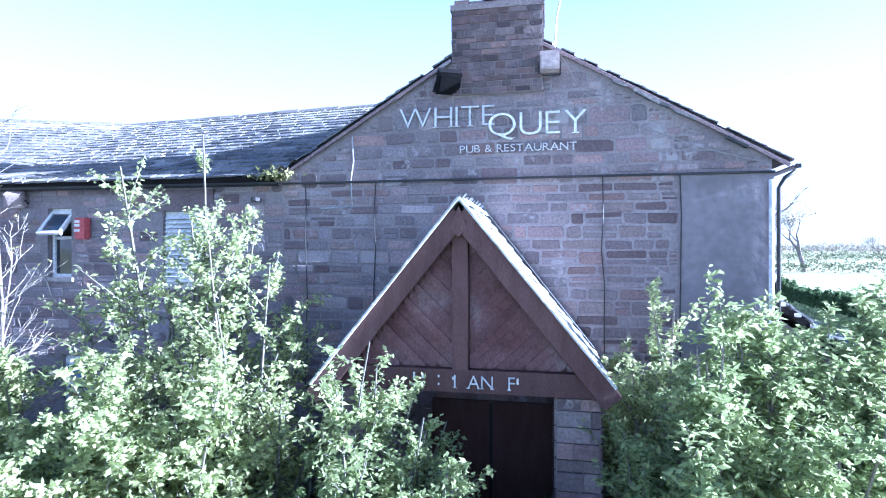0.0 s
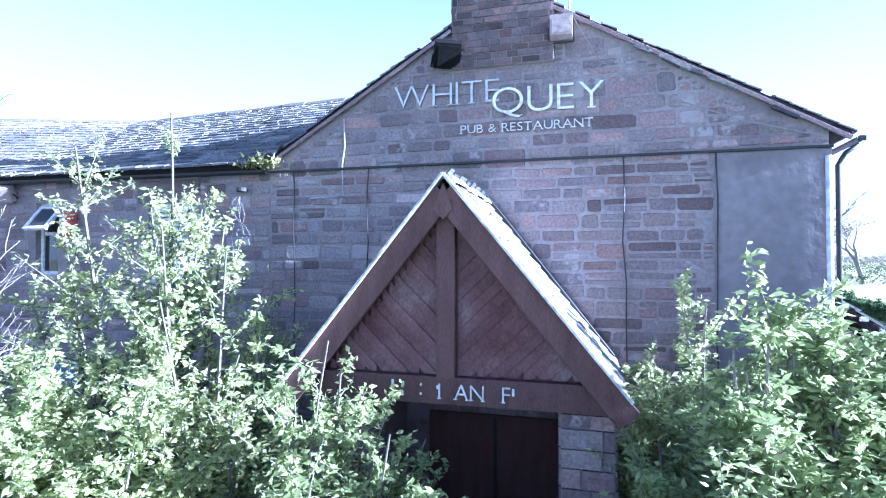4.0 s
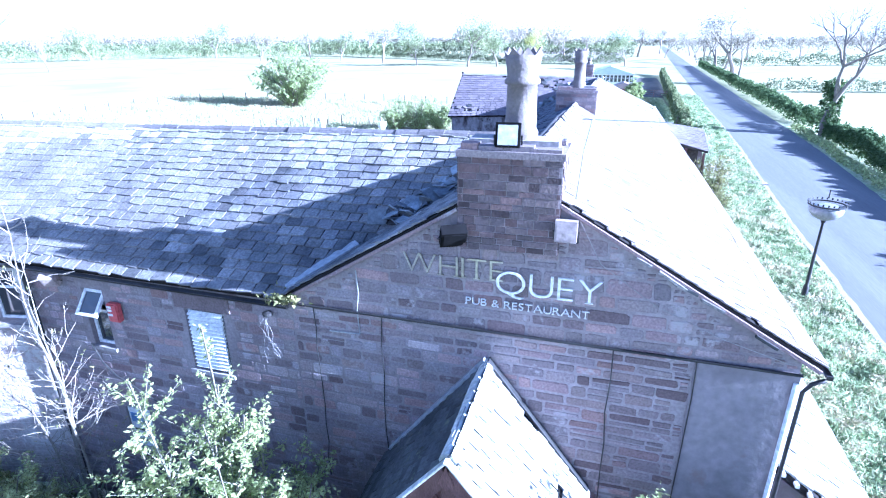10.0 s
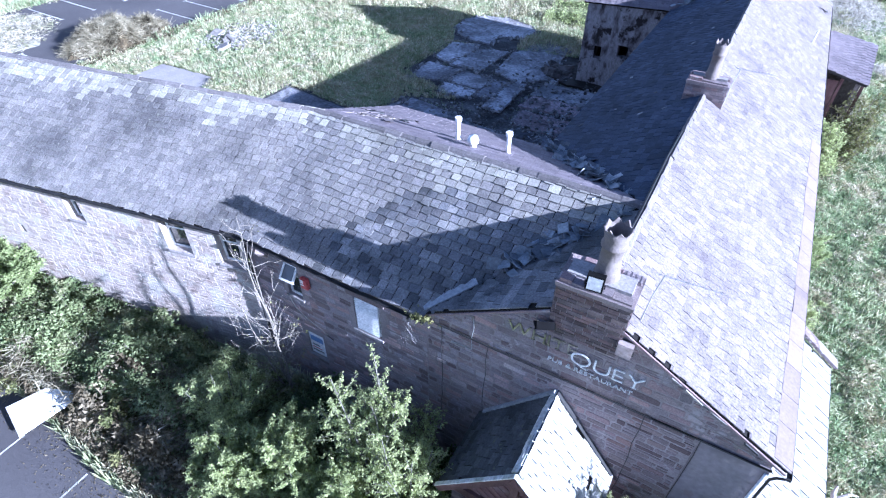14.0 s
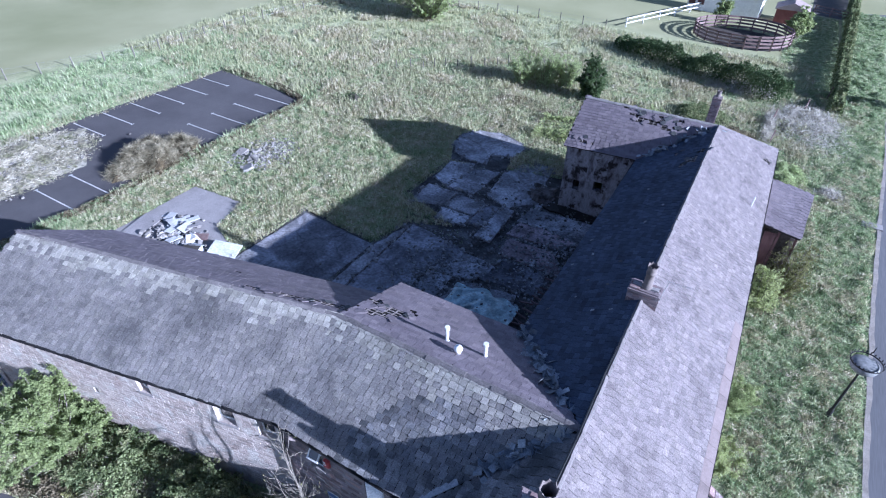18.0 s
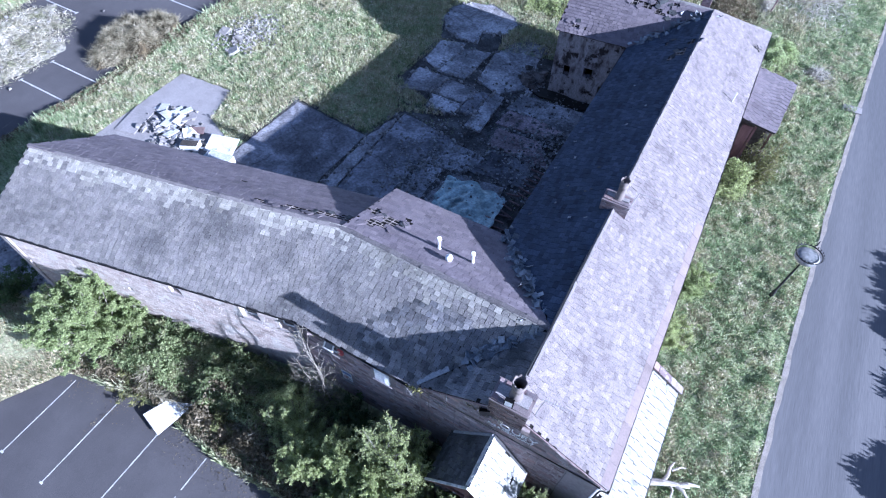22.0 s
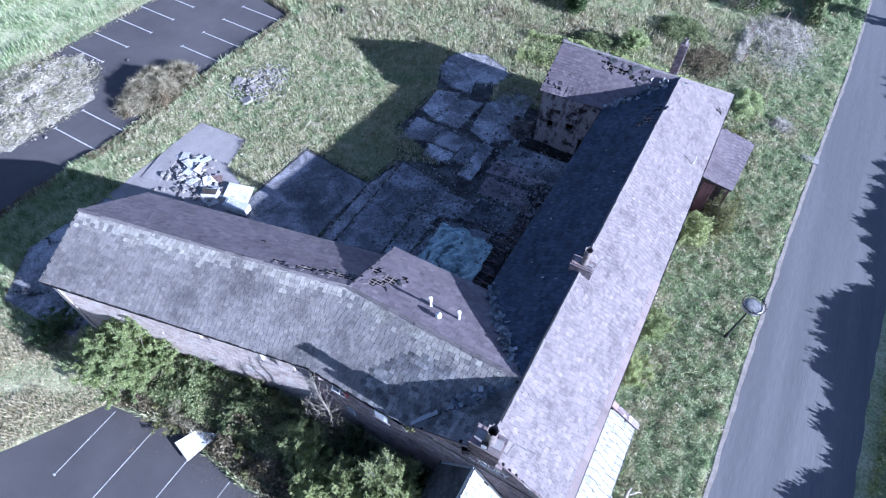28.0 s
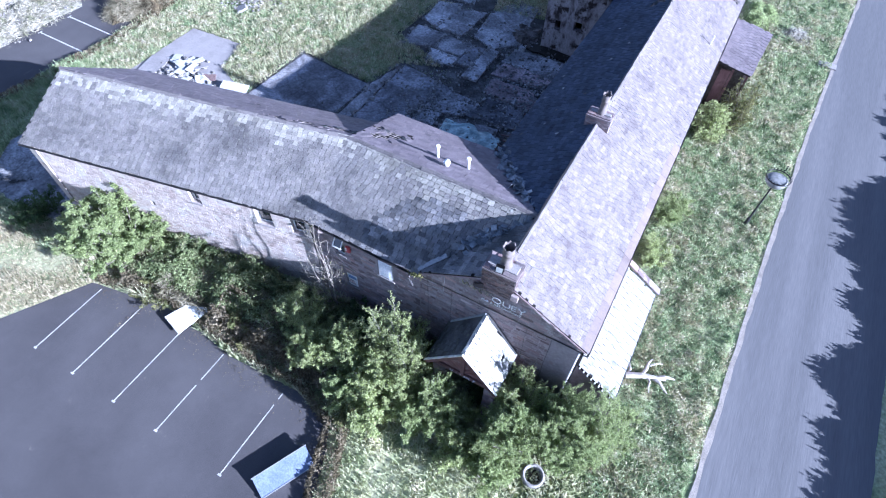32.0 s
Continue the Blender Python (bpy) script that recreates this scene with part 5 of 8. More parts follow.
def floodlight(at, rx, rz, label, s=0.26, pale=False):
    t = thing("floodlight", label, "floodlight", at=at, rz=rz)
    M = pose(0, 0, 0, rx, 0, 0)
    Geo().prism([M @ Vector(p) for p in ((-s / 2, -0.02, -s / 2), (s / 2, -0.02, -s / 2), (s / 2, -0.02, s / 2), (-s / 2, -0.02, s / 2))], M.to_3x3() @ Vector((0, 0.13, 0))).obj("housing", PINKBOX if pale else MATTBLACK, t)
    Geo().prism([M @ Vector(p) for p in ((-s / 2.5, -0.022, -s / 2.5), (s / 2.5, -0.022, -s / 2.5), (s / 2.5, -0.022, s / 2.5), (-s / 2.5, -0.022, s / 2.5))], M.to_3x3() @ Vector((0, -0.006, 0))).obj("lens", PINKBOX if pale else MATTBLACK if rx > 0 else GREYLENS, t, "glass front")
    G = Geo()
    for k in (-1, 1):
        G.bar(M @ Vector((k * (s / 2 + 0.015), 0.03, 0)), M @ Vector((k * (s / 2 + 0.015), 0.12, -s * 0.6)), 0.02, 0.012)
    G.bar(M @ Vector((-s / 2 - 0.02, 0.12, -s * 0.6)), M @ Vector((s / 2 + 0.02, 0.12, -s * 0.6)), 0.02, 0.012)
    G.obj("bracket", BLACKP, t)
    return t


floodlight((-1.3, 7.1, 6.58), 40, 25, "dark square floodlight tilted down on the gable", 0.31)
floodlight((0.03, 7.1, 6.8), -5, 0, "pale weathered box lamp on the gable", 0.25, True)
floodlight((-0.7, 7.24, 7.84), -10, 5, "square floodlight standing on the chimney cap", 0.28)
floodlight((-8.35, 7.1, 5.12), 30, 20, "pale floodlight under the wing eaves", 0.24, True)
alarm = thing("alarm_box", "red and white alarm bell box on the wing wall", "alarm box", at=(-7.2, 7.25, 4.55))
bm = bmesh.new()
bmesh.ops.create_cube(bm, size=1, matrix=Matrix.Translation((0.03, -0.055, 0.12)) @ Matrix.Diagonal((0.22, 0.11, 0.34, 1)))
bmesh.ops.bevel(bm, geom=bm.edges[:], offset=0.02, segments=2, affect="EDGES")
part("cover", bm, REDP, alarm)
for z0 in (0.07, 0.15, 0.21):
    Geo().box(-0.066, 0.03, -0.115, -0.1105, z0, z0 + 0.04).obj("text_bar", WHITEP, alarm)
aerial = thing("tv_aerial", "thin television aerial on a leaning pole beside the chimney", "aerial", at=(0.08, 7.6, 6.85))
Geo().tube([(0, 0, 0), (0.05, 0.1, 0.75), (0.12, 0.2, 1.15)], [0.014, 0.012, 0.01], 6).obj("pole", GREYM, aerial)
G = Geo().tube([(0.0, 0.2, 1.12), (1.0, 0.28, 1.1)], [0.008, 0.006], 4)
for i in range(12):
    x = 0.05 + i * 0.08
    G.tube([(x, 0.15, 1.12), (x, 0.33, 1.12)], [0.004, 0.004], 3)
G.obj("boom", GREYM, aerial)
copy_thing(aerial, pose(0.0, 17.0, 6.75))

# roof fittings
def roof_vent(x, y, z, h, r, squat=False):
    t = thing("roof_vent", "squat white roof ventilator" if squat else "white pipe vent standing on the slates", "vent", "vents on the annex roof", at=(x, y, z))
    if squat:
        Geo().lathe([(r * 0.7, -0.1), (r * 0.7, h * 0.5), (r, h * 0.55), (r * 1.05, h * 0.75), (r * 0.8, h * 0.95), (0.01, h)], n=14).obj("cowl", PVC, t, smooth=True)
    else:
        Geo().lathe([(r, -0.1), (r, h * 0.85), (r * 1.5, h * 0.87), (r * 1.5, h), (0.01, h)], n=12).obj("pipe", PVC, t)
        Geo().lathe([(r * 2.2, -0.1), (r * 1.3, 0.12), (r, 0.13)], n=12).obj("collar", PVC, t)


roof_vent(-5.65, 11.9, 6.58, 0.72, 0.06)
roof_vent(-4.99, 11.45, 6.76, 0.42, 0.14, True)
roof_vent(-4.25, 11.95, 6.54, 0.7, 0.06)
pole2 = thing("roof_pipe", "thin pale pipe standing on the east slope", "pipe", at=(2.3, 28.5, 5.25))
Geo().tube([(0, 0, -0.1), (0.05, 0.1, 0.7)], [0.04, 0.035], 8).obj("pipe", PVC, pole2)

# fallen slates and torn felt in the valleys
def slate_spill(name, a, b, w, n, label, seed, mat):
    rnd = random.Random(seed)
    a, b = Vector(a), Vector(b)
    G = Geo()
    for _ in range(n):
        p = a.lerp(b, rnd.random()) + Vector((rnd.gauss(0, w), rnd.gauss(0, w), rnd.uniform(0.03, 0.16)))
        G.box(-rnd.uniform(0.06, 0.18), 0.15, -0.1, rnd.uniform(0.05, 0.2), -0.006, 0.006, pose(p.x, p.y, p.z, rnd.gauss(0, 28), rnd.gauss(0, 28), rnd.uniform(0, 360)))
    tagged(G.obj(name, mat), label, "slates", kind="stuff")


DARKSL = mk("broken_slate", [(0.09, 0.1, 0.115), (0.3, 0.32, 0.35)], 2, 0.7, 0.2, 20, 0.4, True)
slate_spill("fallen_slates", (-1.3, 11.1, 6.95), (-3.9, 14.5, 5.5), 0.2, 240, "broken slates slipped into the roof valley", 41, DARKSL)
slate_spill("fallen_slates", (-0.9, 10.3, 7.1), (-2.6, 8.6, 6.2), 0.15, 110, "broken slates slipped into the front valley", 42, DARKSL)
slate_spill("fallen_slates", (-0.7, 34.0, 6.6), (-3.6, 31.5, 5.2), 0.3, 150, "broken slates by the rear valley", 43, DARKSL)

rnd = random.Random(45)
o, ue, vr = Vector(W1), Vector(AE) - Vector(W1), Vector(R1) - Vector(W1)
nn = ue.cross(vr).normalized()
nn = nn if nn.z > 0 else -nn
for i in range(16):
    p = o + ue * rnd.uniform(0.05, 0.95) + (vr - ue * (vr.dot(ue) / ue.length_squared)) * rnd.uniform(0.06, 0.9) + nn * 0.05
    tilt = Matrix((ue.normalized(), nn.cross(ue.normalized()), nn)).transposed().to_4x4()
    w, d = rnd.uniform(0.03, 0.08), rnd.uniform(0.03, 0.09)
    Geo().box(-w, w, -d, d, 0, 0.012, Matrix.Translation(p) @ tilt @ pose(0, 0, 0, rnd.gauss(0, 5), rnd.gauss(0, 5), rnd.gauss(0, 40))).obj("slipped_slate", DARKSL if rnd.random() < 0.6 else SLATE_DP, pub)

# moss and weeds in the gutter, loose wires on the wall
rnd = random.Random(36)
gw = thing("gutter_weeds", "tuft of moss and weeds in the gutter end", "weeds", at=(-3.85, 7.12, 5.36))
put("foliage", leaf_quads([(rnd.gauss(0, 0.13), rnd.gauss(0, 0.06), abs(rnd.gauss(0, 0.06))) for _ in range(260)], 0.07, rnd, 0.8), LEAF_Y, gw)
lw = thing("loose_wires", "tangle of loose pale wires hanging on the wall", "wires", at=(-4.25, 7.22, 4.9))
GREYWIRE = mk("grey_wire", [(0.24, 0.23, 0.23), (0.36, 0.35, 0.35)], 2, 0.6, 0.0, 10)
for k in range(6):
    pts, q = [], Vector((0.012 * k - 0.03, 0, 0.1))
    for i in range(8):
        pts.append(tuple(q))
        q = q + Vector((rnd.gauss(0, 0.045), 0, -0.085 + rnd.gauss(0, 0.05)))
        q.y = -0.015 - 0.02 * rnd.random()
    Geo().tube(pts, [0.003] * 8, 4).obj("wire", GREYWIRE, lw)
Geo().lathe([(0.07, 0), (0.07, 0.05), (0.02, 0.07)], (-4.2, 7.2, 5.05), 12).obj("pipe_stub", BLACKP, pub, "dark broken pipe stub")

# ---- windows ----
def window(n, p, ang, w, h, label, kind="casement", depth=0.14):
    """A window whose lower middle of the opening stands at p on the outer face."""
    t = tagged(new("window_%d" % n), label, "window", kind="structure")
    t.matrix_basis = pose(*p, 0, 0, ang)
    f = 0.05
    G = Geo()
    for x0, x1, z0, z1 in ((-w / 2, -w / 2 + f, 0, h), (w / 2 - f, w / 2, 0, h), (-w / 2 + f, w / 2 - f, 0, f), (-w / 2 + f, w / 2 - f, h - f, h)):
        G.box(x0, x1, depth, depth + 0.07, z0, z1)
    G.obj("window_frame", WHITEP, t)
    if kind == "casement":
        Geo().box(-w / 2 + f, w / 2 - f, depth + 0.02, depth + 0.07, h * 0.58, h * 0.58 + 0.05).obj("transom", WHITEP, t)
        Geo().box(-w / 2 + f, w / 2 - f, depth + 0.03, depth + 0.036, f, h * 0.58).obj("pane", GLASS, t)
        Geo().box(-w / 2 + f, w / 2 - f, depth + 0.03, depth + 0.036, h * 0.58 + 0.05, h - f).obj("pane", GLASS, t)
    elif kind == "hopper":
        Geo().box(-w / 2 + f, w / 2 - f, depth + 0.02, depth + 0.07, h * 0.55, h * 0.55 + 0.05).obj("transom", WHITEP, t)
        Geo().box(-w / 2 + f, w / 2 - f, depth + 0.03, depth + 0.036, f, h * 0.55).obj("pane", GLASS, t)
        M = pose(0, depth, h - f, -38, 0, 0)
        hh = h * 0.42
        G = Geo()
        for x0, x1, z0, z1 in ((-w / 2, -w / 2 + f, -hh, 0), (w / 2 - f, w / 2, -hh, 0), (-w / 2 + f, w / 2 - f, -hh, -hh + f), (-w / 2 + f, w / 2 - f, -f, 0)):
            G.box(x0, x1, -0.02, 0.03, z0, z1, M)
        s = G.obj("open_sash", WHITEP, t, "top sash hung open outwards")
        Geo().box(-w / 2 + f, w / 2 - f, 0.0, 0.006, -hh + f, -f, M).obj("pane", glassmat("sky_glass", (0.06, 0.07, 0.09)), s)
    elif kind == "louvre":
        k = 15
        for i in range(k):
            z = f + (h - 2 * f) * (i + 0.5) / k
            Geo().box(-w / 2 + f, w / 2 - f, -0.045, 0.045, -0.006, 0.006, pose(0, depth - 0.05, z, 38, 0, 0)).obj("slat", WHITEP, t)
        Geo().box(-w / 2 + f, w / 2 - f, depth + 0.04, depth + 0.05, f, h - f).obj("backing", CONC, t)
    elif kind == "board":
        Geo().box(-w / 2 + 0.02, w / 2 - 0.02, depth - 0.03, depth - 0.01, 0.02, h - 0.02).obj("board", WHITEP, t, "white boarding sheet")
        Geo().box(-w / 2 + 0.06, w / 2 - 0.06, depth - 0.036, depth - 0.031, h * 0.62, h * 0.85).obj("panel", BLUEP, t)
        for i in range(3):
            Geo().box(-w / 2 + 0.08, w / 2 - 0.1 - 0.05 * i, depth - 0.036, depth - 0.031, h * (0.16 + 0.13 * i), h * (0.2 + 0.13 * i)).obj("text_bar", REDP if i == 1 else BLACKP, t)
    Geo().box(-w / 2 - 0.06, w / 2 + 0.06, -0.05, depth + 0.02, -0.07, -0.002).obj("window_sill", CONC_L, t)
    return t


window(1, (-7.675, 7.27, 3.9), 0, 0.44, 1.1, "small white casement window with its top sash hung open", "hopper", 0.08)
window(2, (-5.43, 7.27, 3.8), 0, 0.73, 1.12, "opening closed by white louvre slats", "louvre", 0.06)
window(3, (-7.325, 7.27, 1.76), 0, 0.54, 0.88, "low window boarded up with a printed white sheet", "board", 0.05)
bd = Vector((PW1[0] - PW0[0], PW1[1] - PW0[1], 0))
bl, ba = bd.length, math.degrees(math.atan2(bd.y, bd.x))
bd.normalize()
for i, (u0, u1, z0, z1) in enumerate(((8.15, 8.65, 4.4, 5.25), (11.3, 12.1, 4.15, 5.2), (12.97, 13.66, 4.1, 5.15))):
    p = Vector((*PW0, 0)) + bd * (u0 + u1) / 2
    window(4 + i, (p.x, p.y, z0), ba, u1 - u0 - 0.01, z1 - z0 - 0.01, "broken white-framed window under the eaves", "casement", 0.2)

# ---- entrance porch ----
porch = thing("entrance_porch", "gabled entrance porch of dark timber on stone piers", "porch", at=(0, 0, 0))
PX, PY, PZ = -0.87, 5.42, 4.83
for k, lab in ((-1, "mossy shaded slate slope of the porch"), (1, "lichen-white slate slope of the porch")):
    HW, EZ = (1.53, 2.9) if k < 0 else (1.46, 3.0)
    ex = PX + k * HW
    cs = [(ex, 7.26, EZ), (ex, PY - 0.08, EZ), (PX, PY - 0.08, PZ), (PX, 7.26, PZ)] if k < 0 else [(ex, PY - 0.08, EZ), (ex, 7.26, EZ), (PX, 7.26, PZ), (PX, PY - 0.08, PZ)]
    # the slope away from the sun gets the shade-coloured slates
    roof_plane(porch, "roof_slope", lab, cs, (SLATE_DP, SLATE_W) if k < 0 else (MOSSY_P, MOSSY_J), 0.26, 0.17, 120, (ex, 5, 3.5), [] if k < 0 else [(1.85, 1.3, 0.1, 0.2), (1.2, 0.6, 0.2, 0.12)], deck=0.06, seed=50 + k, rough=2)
    # bargeboard with a thin pale edge
    a, b = Vector((ex + k * 0.03, PY - 0.1 + 0.004 * k, EZ - 0.12)), Vector((PX, PY - 0.1 + 0.004 * k, PZ - 0.13))
    Geo().bar(a + Vector((0, 0, 0.0)), b + Vector((0, 0, 0.0)), 0.05, 0.21, Vector((0, 0, 1))).obj("bargeboard", DARKWOOD, porch)
    Geo().bar(a + Vector((k * 0.02, -0.02, 0.15)), b + Vector((0, -0.02, 0.16)), 0.09, 0.025).obj("verge_strip", MOSSY, porch, "pale weathered edge strip")
    # side wall and pier
    x0, x1 = (-2.16, -1.62) if k < 0 else (0.09, 0.52)
    pier = Geo().box(x0, x1, PY + 0.06, PY + 0.5, -0.3, 2.88).obj("pier", MORTAR, porch, "sandstone porch pier")
    rn = random.Random(60 + k)
    z = 0.05
    while z < 2.8:
        h = rn.uniform(0.11, 0.2)
        u = x0
        while u < x1 - 0.04:
            w = min(rn.uniform(0.15, 0.34), x1 - u)
            if w > 0.05:
                Geo().box(u + 0.006, u + w - 0.006, PY + 0.035 - rn.uniform(0, 0.015), PY + 0.07, z + 0.006, min(z + h, 2.87) - 0.006).obj("stone_block", STONE if rn.random() < 0.6 else REDSTONE, pier)
            u += w
        for sx in ((x1, 1), (x0, -1)):
            Geo().box(min(sx[0], sx[0] + sx[1] * 0.02), max(sx[0], sx[0] + sx[1] * 0.02), PY + 0.08, PY + 0.48, z + 0.006, min(z + h, 2.87) - 0.006).obj("stone_block", STONE, pier)
        z += h
    Geo().box(min(x0, x1) if k < 0 else x1 - 0.3, (x0 + 0.3) if k < 0 else x1, PY + 0.5, 7.27, -0.3, 2.88).obj("side_wall", STONE_J, porch)
Geo().box(-2.2, 0.52, PY - 0.03, PY + 0.14, 2.89, 3.12).obj("beam", DARKWOOD, porch, "dark lettered beam over the opening")
HW, EZ = 1.47, 2.98
Geo().box(PX - 0.08, PX + 0.08, PY - 0.045, PY + 0.05, 3.12, 4.55).obj("king_post", DARKWOOD, porch)
# diagonal boards in the gable, rising outwards from the post, cut to its triangle
for k in (-1, 1):
    for i in range(24):
        c = -1.45 + i * 0.125
        lo, hi = [], []
        for j in range(25):
            q = 0.09 + (HW - 0.1) * j / 24
            top = PZ - 0.2 - (PZ - EZ) / HW * q
            z0, z1 = max(3.13, 3.13 + c + q * 0.95), min(top, 3.13 + c + q * 0.95 + 0.121)
            if z1 - z0 > 0.004:
                lo.append((PX + k * q, z0))
                hi.append((PX + k * q, z1))
        if len(lo) > 1:
            Geo().prism([(x, PY + 0.03 + 0.01 * (i % 2), z) for x, z in lo + hi[::-1]], (0, 0.025, 0)).obj("board", GABLEWOOD, porch)
Geo().prism([(PX - 0.09, PY - 0.135, PZ - 0.27), (PX, PY - 0.135, PZ - 0.36), (PX + 0.09, PY - 0.135, PZ - 0.27), (PX, PY - 0.135, PZ - 0.05)], (0, 0.06, 0)).obj("apex_block", DARKWOOD, porch)
for k in (-1, 1):
    Geo().bar((PX + k * 0.02, 7.2, PZ + 0.05), (PX + k * (HW - 0.02), 7.2, EZ + 0.08), 0.1, 0.05).obj("flashing", BLACKP if k > 0 else LEAD, porch, "dark ragged flashing against the wall")
Geo().prism([(PX - 1.4, PY + 0.07, 3.05), (PX + 1.4, PY + 0.07, 3.05), (PX, PY + 0.07, PZ - 0.15)], (0, 0.03, 0)).obj("gable_backing", DARKWOOD, porch)
Geo().box(PX - 1.3, PX + 1.3, PY + 0.15, 7.26, 2.9, 2.96).obj("ceiling_boards", DARKWOOD, porch)
ridge_line(porch, (PX, PY - 0.05, PZ + 0.01), (PX, 7.24, PZ + 0.01), MOSSY, 0.1, 0.4)
Geo().box(-1.55, 0.06, 7.2, 7.262, 0.05, 2.3).obj("inner_door", DARKWOOD, porch, "dark closed entrance door")
Geo().box(-0.76, -0.72, 7.17, 7.2, 0.1, 2.28).obj("door_stile", BLACKP, porch)
for tx, x in (("I", -0.93), ("AN", -0.79), ("F", -0.38)):
    words(tx, x, 2.94, 0.14, PY - 0.042, WHITEP, porch)
for x, z, w, h in ((-1.38, 2.945, 0.13, 0.022), (-1.36, 3.0, 0.02, 0.08), (-1.27, 3.02, 0.02, 0.05), (-1.1, 2.96, 0.016, 0.02), (-1.1, 3.04, 0.016, 0.02), (-0.95, 3.02, 0.016, 0.03), (-0.3, 3.0, 0.02, 0.06)):
    Geo().box(x, x + w, PY - 0.043, PY - 0.034, z, z + h).obj("letter_fragment", WHITEP, porch)

# ---- lean-to on the road side ----
lean = thing("lean_to", "low lean-to with a pale lichen-covered slate roof against the road-side wall", "lean-to")
roof_plane(lean, "roof", "pale slates white with lichen", [(4.55, 7.6, 2.5), (4.6, 13.2, 2.4), (2.88, 13.1, 3.7), (2.85, 7.6, 3.75)], (MOSSY_P, MOSSY_J), 0.36, 0.26, 110, (3.5, 8, 3), seed=61, deck=0.08, gap=0.03)
wall(lean, "front_wall", (4.42, 7.75), (4.45, 13.15), -0.6, 2.42, 2.34, 0.25, STONE_J, "low stone wall")
Geo().prism([(2.75, 7.75, -0.5), (4.42, 7.75, -0.5), (4.42, 7.75, 2.4), (2.75, 7.75, 3.6)], (0, 0.22, 0)).obj("end_wall", RENDER, lean)
Geo().prism([(2.75, 12.95, -0.5), (4.42, 12.95, -0.5), (4.42, 12.95, 2.35), (2.75, 12.95, 3.6)], (0, 0.22, 0)).obj("end_wall", RENDER, lean)
for i in range(3):
    a = Vector((2.9, 13.18, 3.86)).lerp(Vector((4.75, 13.3, 2.45)), i / 3)
    b = Vector((2.9, 13.18, 3.86)).lerp(Vector((4.75, 13.3, 2.45)), (i + 0.97) / 3)
    Geo().bar(a, b, 0.32, 0.09).obj("coping_stone", STONE, lean)
rnd = random.Random(62)
for i in range(9):
    x = 2.95 + i * 0.18
    Geo().bar((x, 7.52, 3.7 - (x - 2.85) * 0.74 + 0.02), (x, 7.72 + rnd.uniform(0, 0.15), 3.7 - (x - 2.85) * 0.74), 0.05, 0.05).obj("rafter_end", WHITEP, lean, "flaking white rafter end")
Geo().bar((4.6, 7.5, 2.42), (4.65, 13.2, 2.32), 0.07, 0.07).obj("eave_gutter", BLACKP, lean)

# ---- store at the far end of the road side ----
store = thing("store_shed", "small slate-roofed store against the far road-side wall", "shed")
roof_plane(store, "roof", "low-pitched slate roof", [(5.1, 29.5, 3.8), (5.4, 34.0, 4.2), (3.12, 34.2, 4.5), (3.06, 29.1, 4.4)], (SLATE_P, SLATE_P), 0.3, 0.2, seed=63, thick=0.5)
wall(store, "front_wall", (5.02, 30.6), (5.22, 33.8), -0.6, 3.76, 4.03, 0.2, STONE_J)
wall(store, "back_wall", (5.22, 33.8), (2.95, 34.0), -0.6, 4.03, 4.3, 0.2, STONE_J)
# inner wall coloured very dark for the gloom inside the open store
wall(store, "inner_wall", (4.8, 30.65), (2.95, 30.65), -0.6, 3.8, 4.25, 0.2, EARTH)
for x, y in ((4.95, 29.65), (3.15, 29.35), (4.1, 29.5)):
    Geo().box(x - 0.06, x + 0.06, y - 0.06, y + 0.06, -0.5, 3.68 + (4.95 - x) * 0.27).obj("post", DARKWOOD, store)
Geo().box(3.45, 4.0, 29.4, 29.44, -0.4, 3.8).obj("door_leaf", DARKWOOD, store, "grey boarded door")

# ---- street lamp ----
lamp = thing("street_lamp", "dark lamp post with a pale glass bowl and crowned rim", "street lamp", at=(7.9, 22.1, -0.15))
Geo().lathe([(0.1, -0.1), (0.1, 0.5), (0.075, 0.55), (0.06, 0.62), (0.05, 2.0), (0.042, 2.95), (0.08, 2.98), (0.08, 3.05)], n=12).obj("post", BLACKP, lamp, smooth=True)
GLOBE = mk("lamp_glass", [(0.19, 0.195, 0.195), (0.3, 0.3, 0.3)], 3, 0.3, 0.0, 10)
Geo().lathe([(0.05, 3.06), (0.2, 3.09), (0.38, 3.18), (0.5, 3.32), (0.53, 3.44), (0.5, 3.53), (0.42, 3.58), (0.22, 3.61), (0.005, 3.62)], n=28).obj("bowl", GLOBE, lamp, "pale dusty glass bowl", True)
arc = [math.radians(a) for a in range(0, 361, 15)]
for k, (a0, a1) in enumerate(zip(arc, arc[1:])):
    Geo().bar((0.575 * math.cos(a0), 0.575 * math.sin(a0), 3.62), (0.575 * math.cos(a1), 0.575 * math.sin(a1), 3.62), 0.03, 0.05).obj("rim", BLACKP, lamp, "dark iron rim")
    Geo().bar((0.59 * math.cos(a0), 0.59 * math.sin(a0), 3.66), (0.6 * math.cos(a0), 0.6 * math.sin(a0), 3.73), 0.05, 0.015).obj("crown_point", BLACKP, lamp)
Geo().tube([(0.2, 0.6, 3.7), (0.2, 0.61, 4.0)], [0.03, 0.015], 6).obj("finial", BLACKP, lamp)

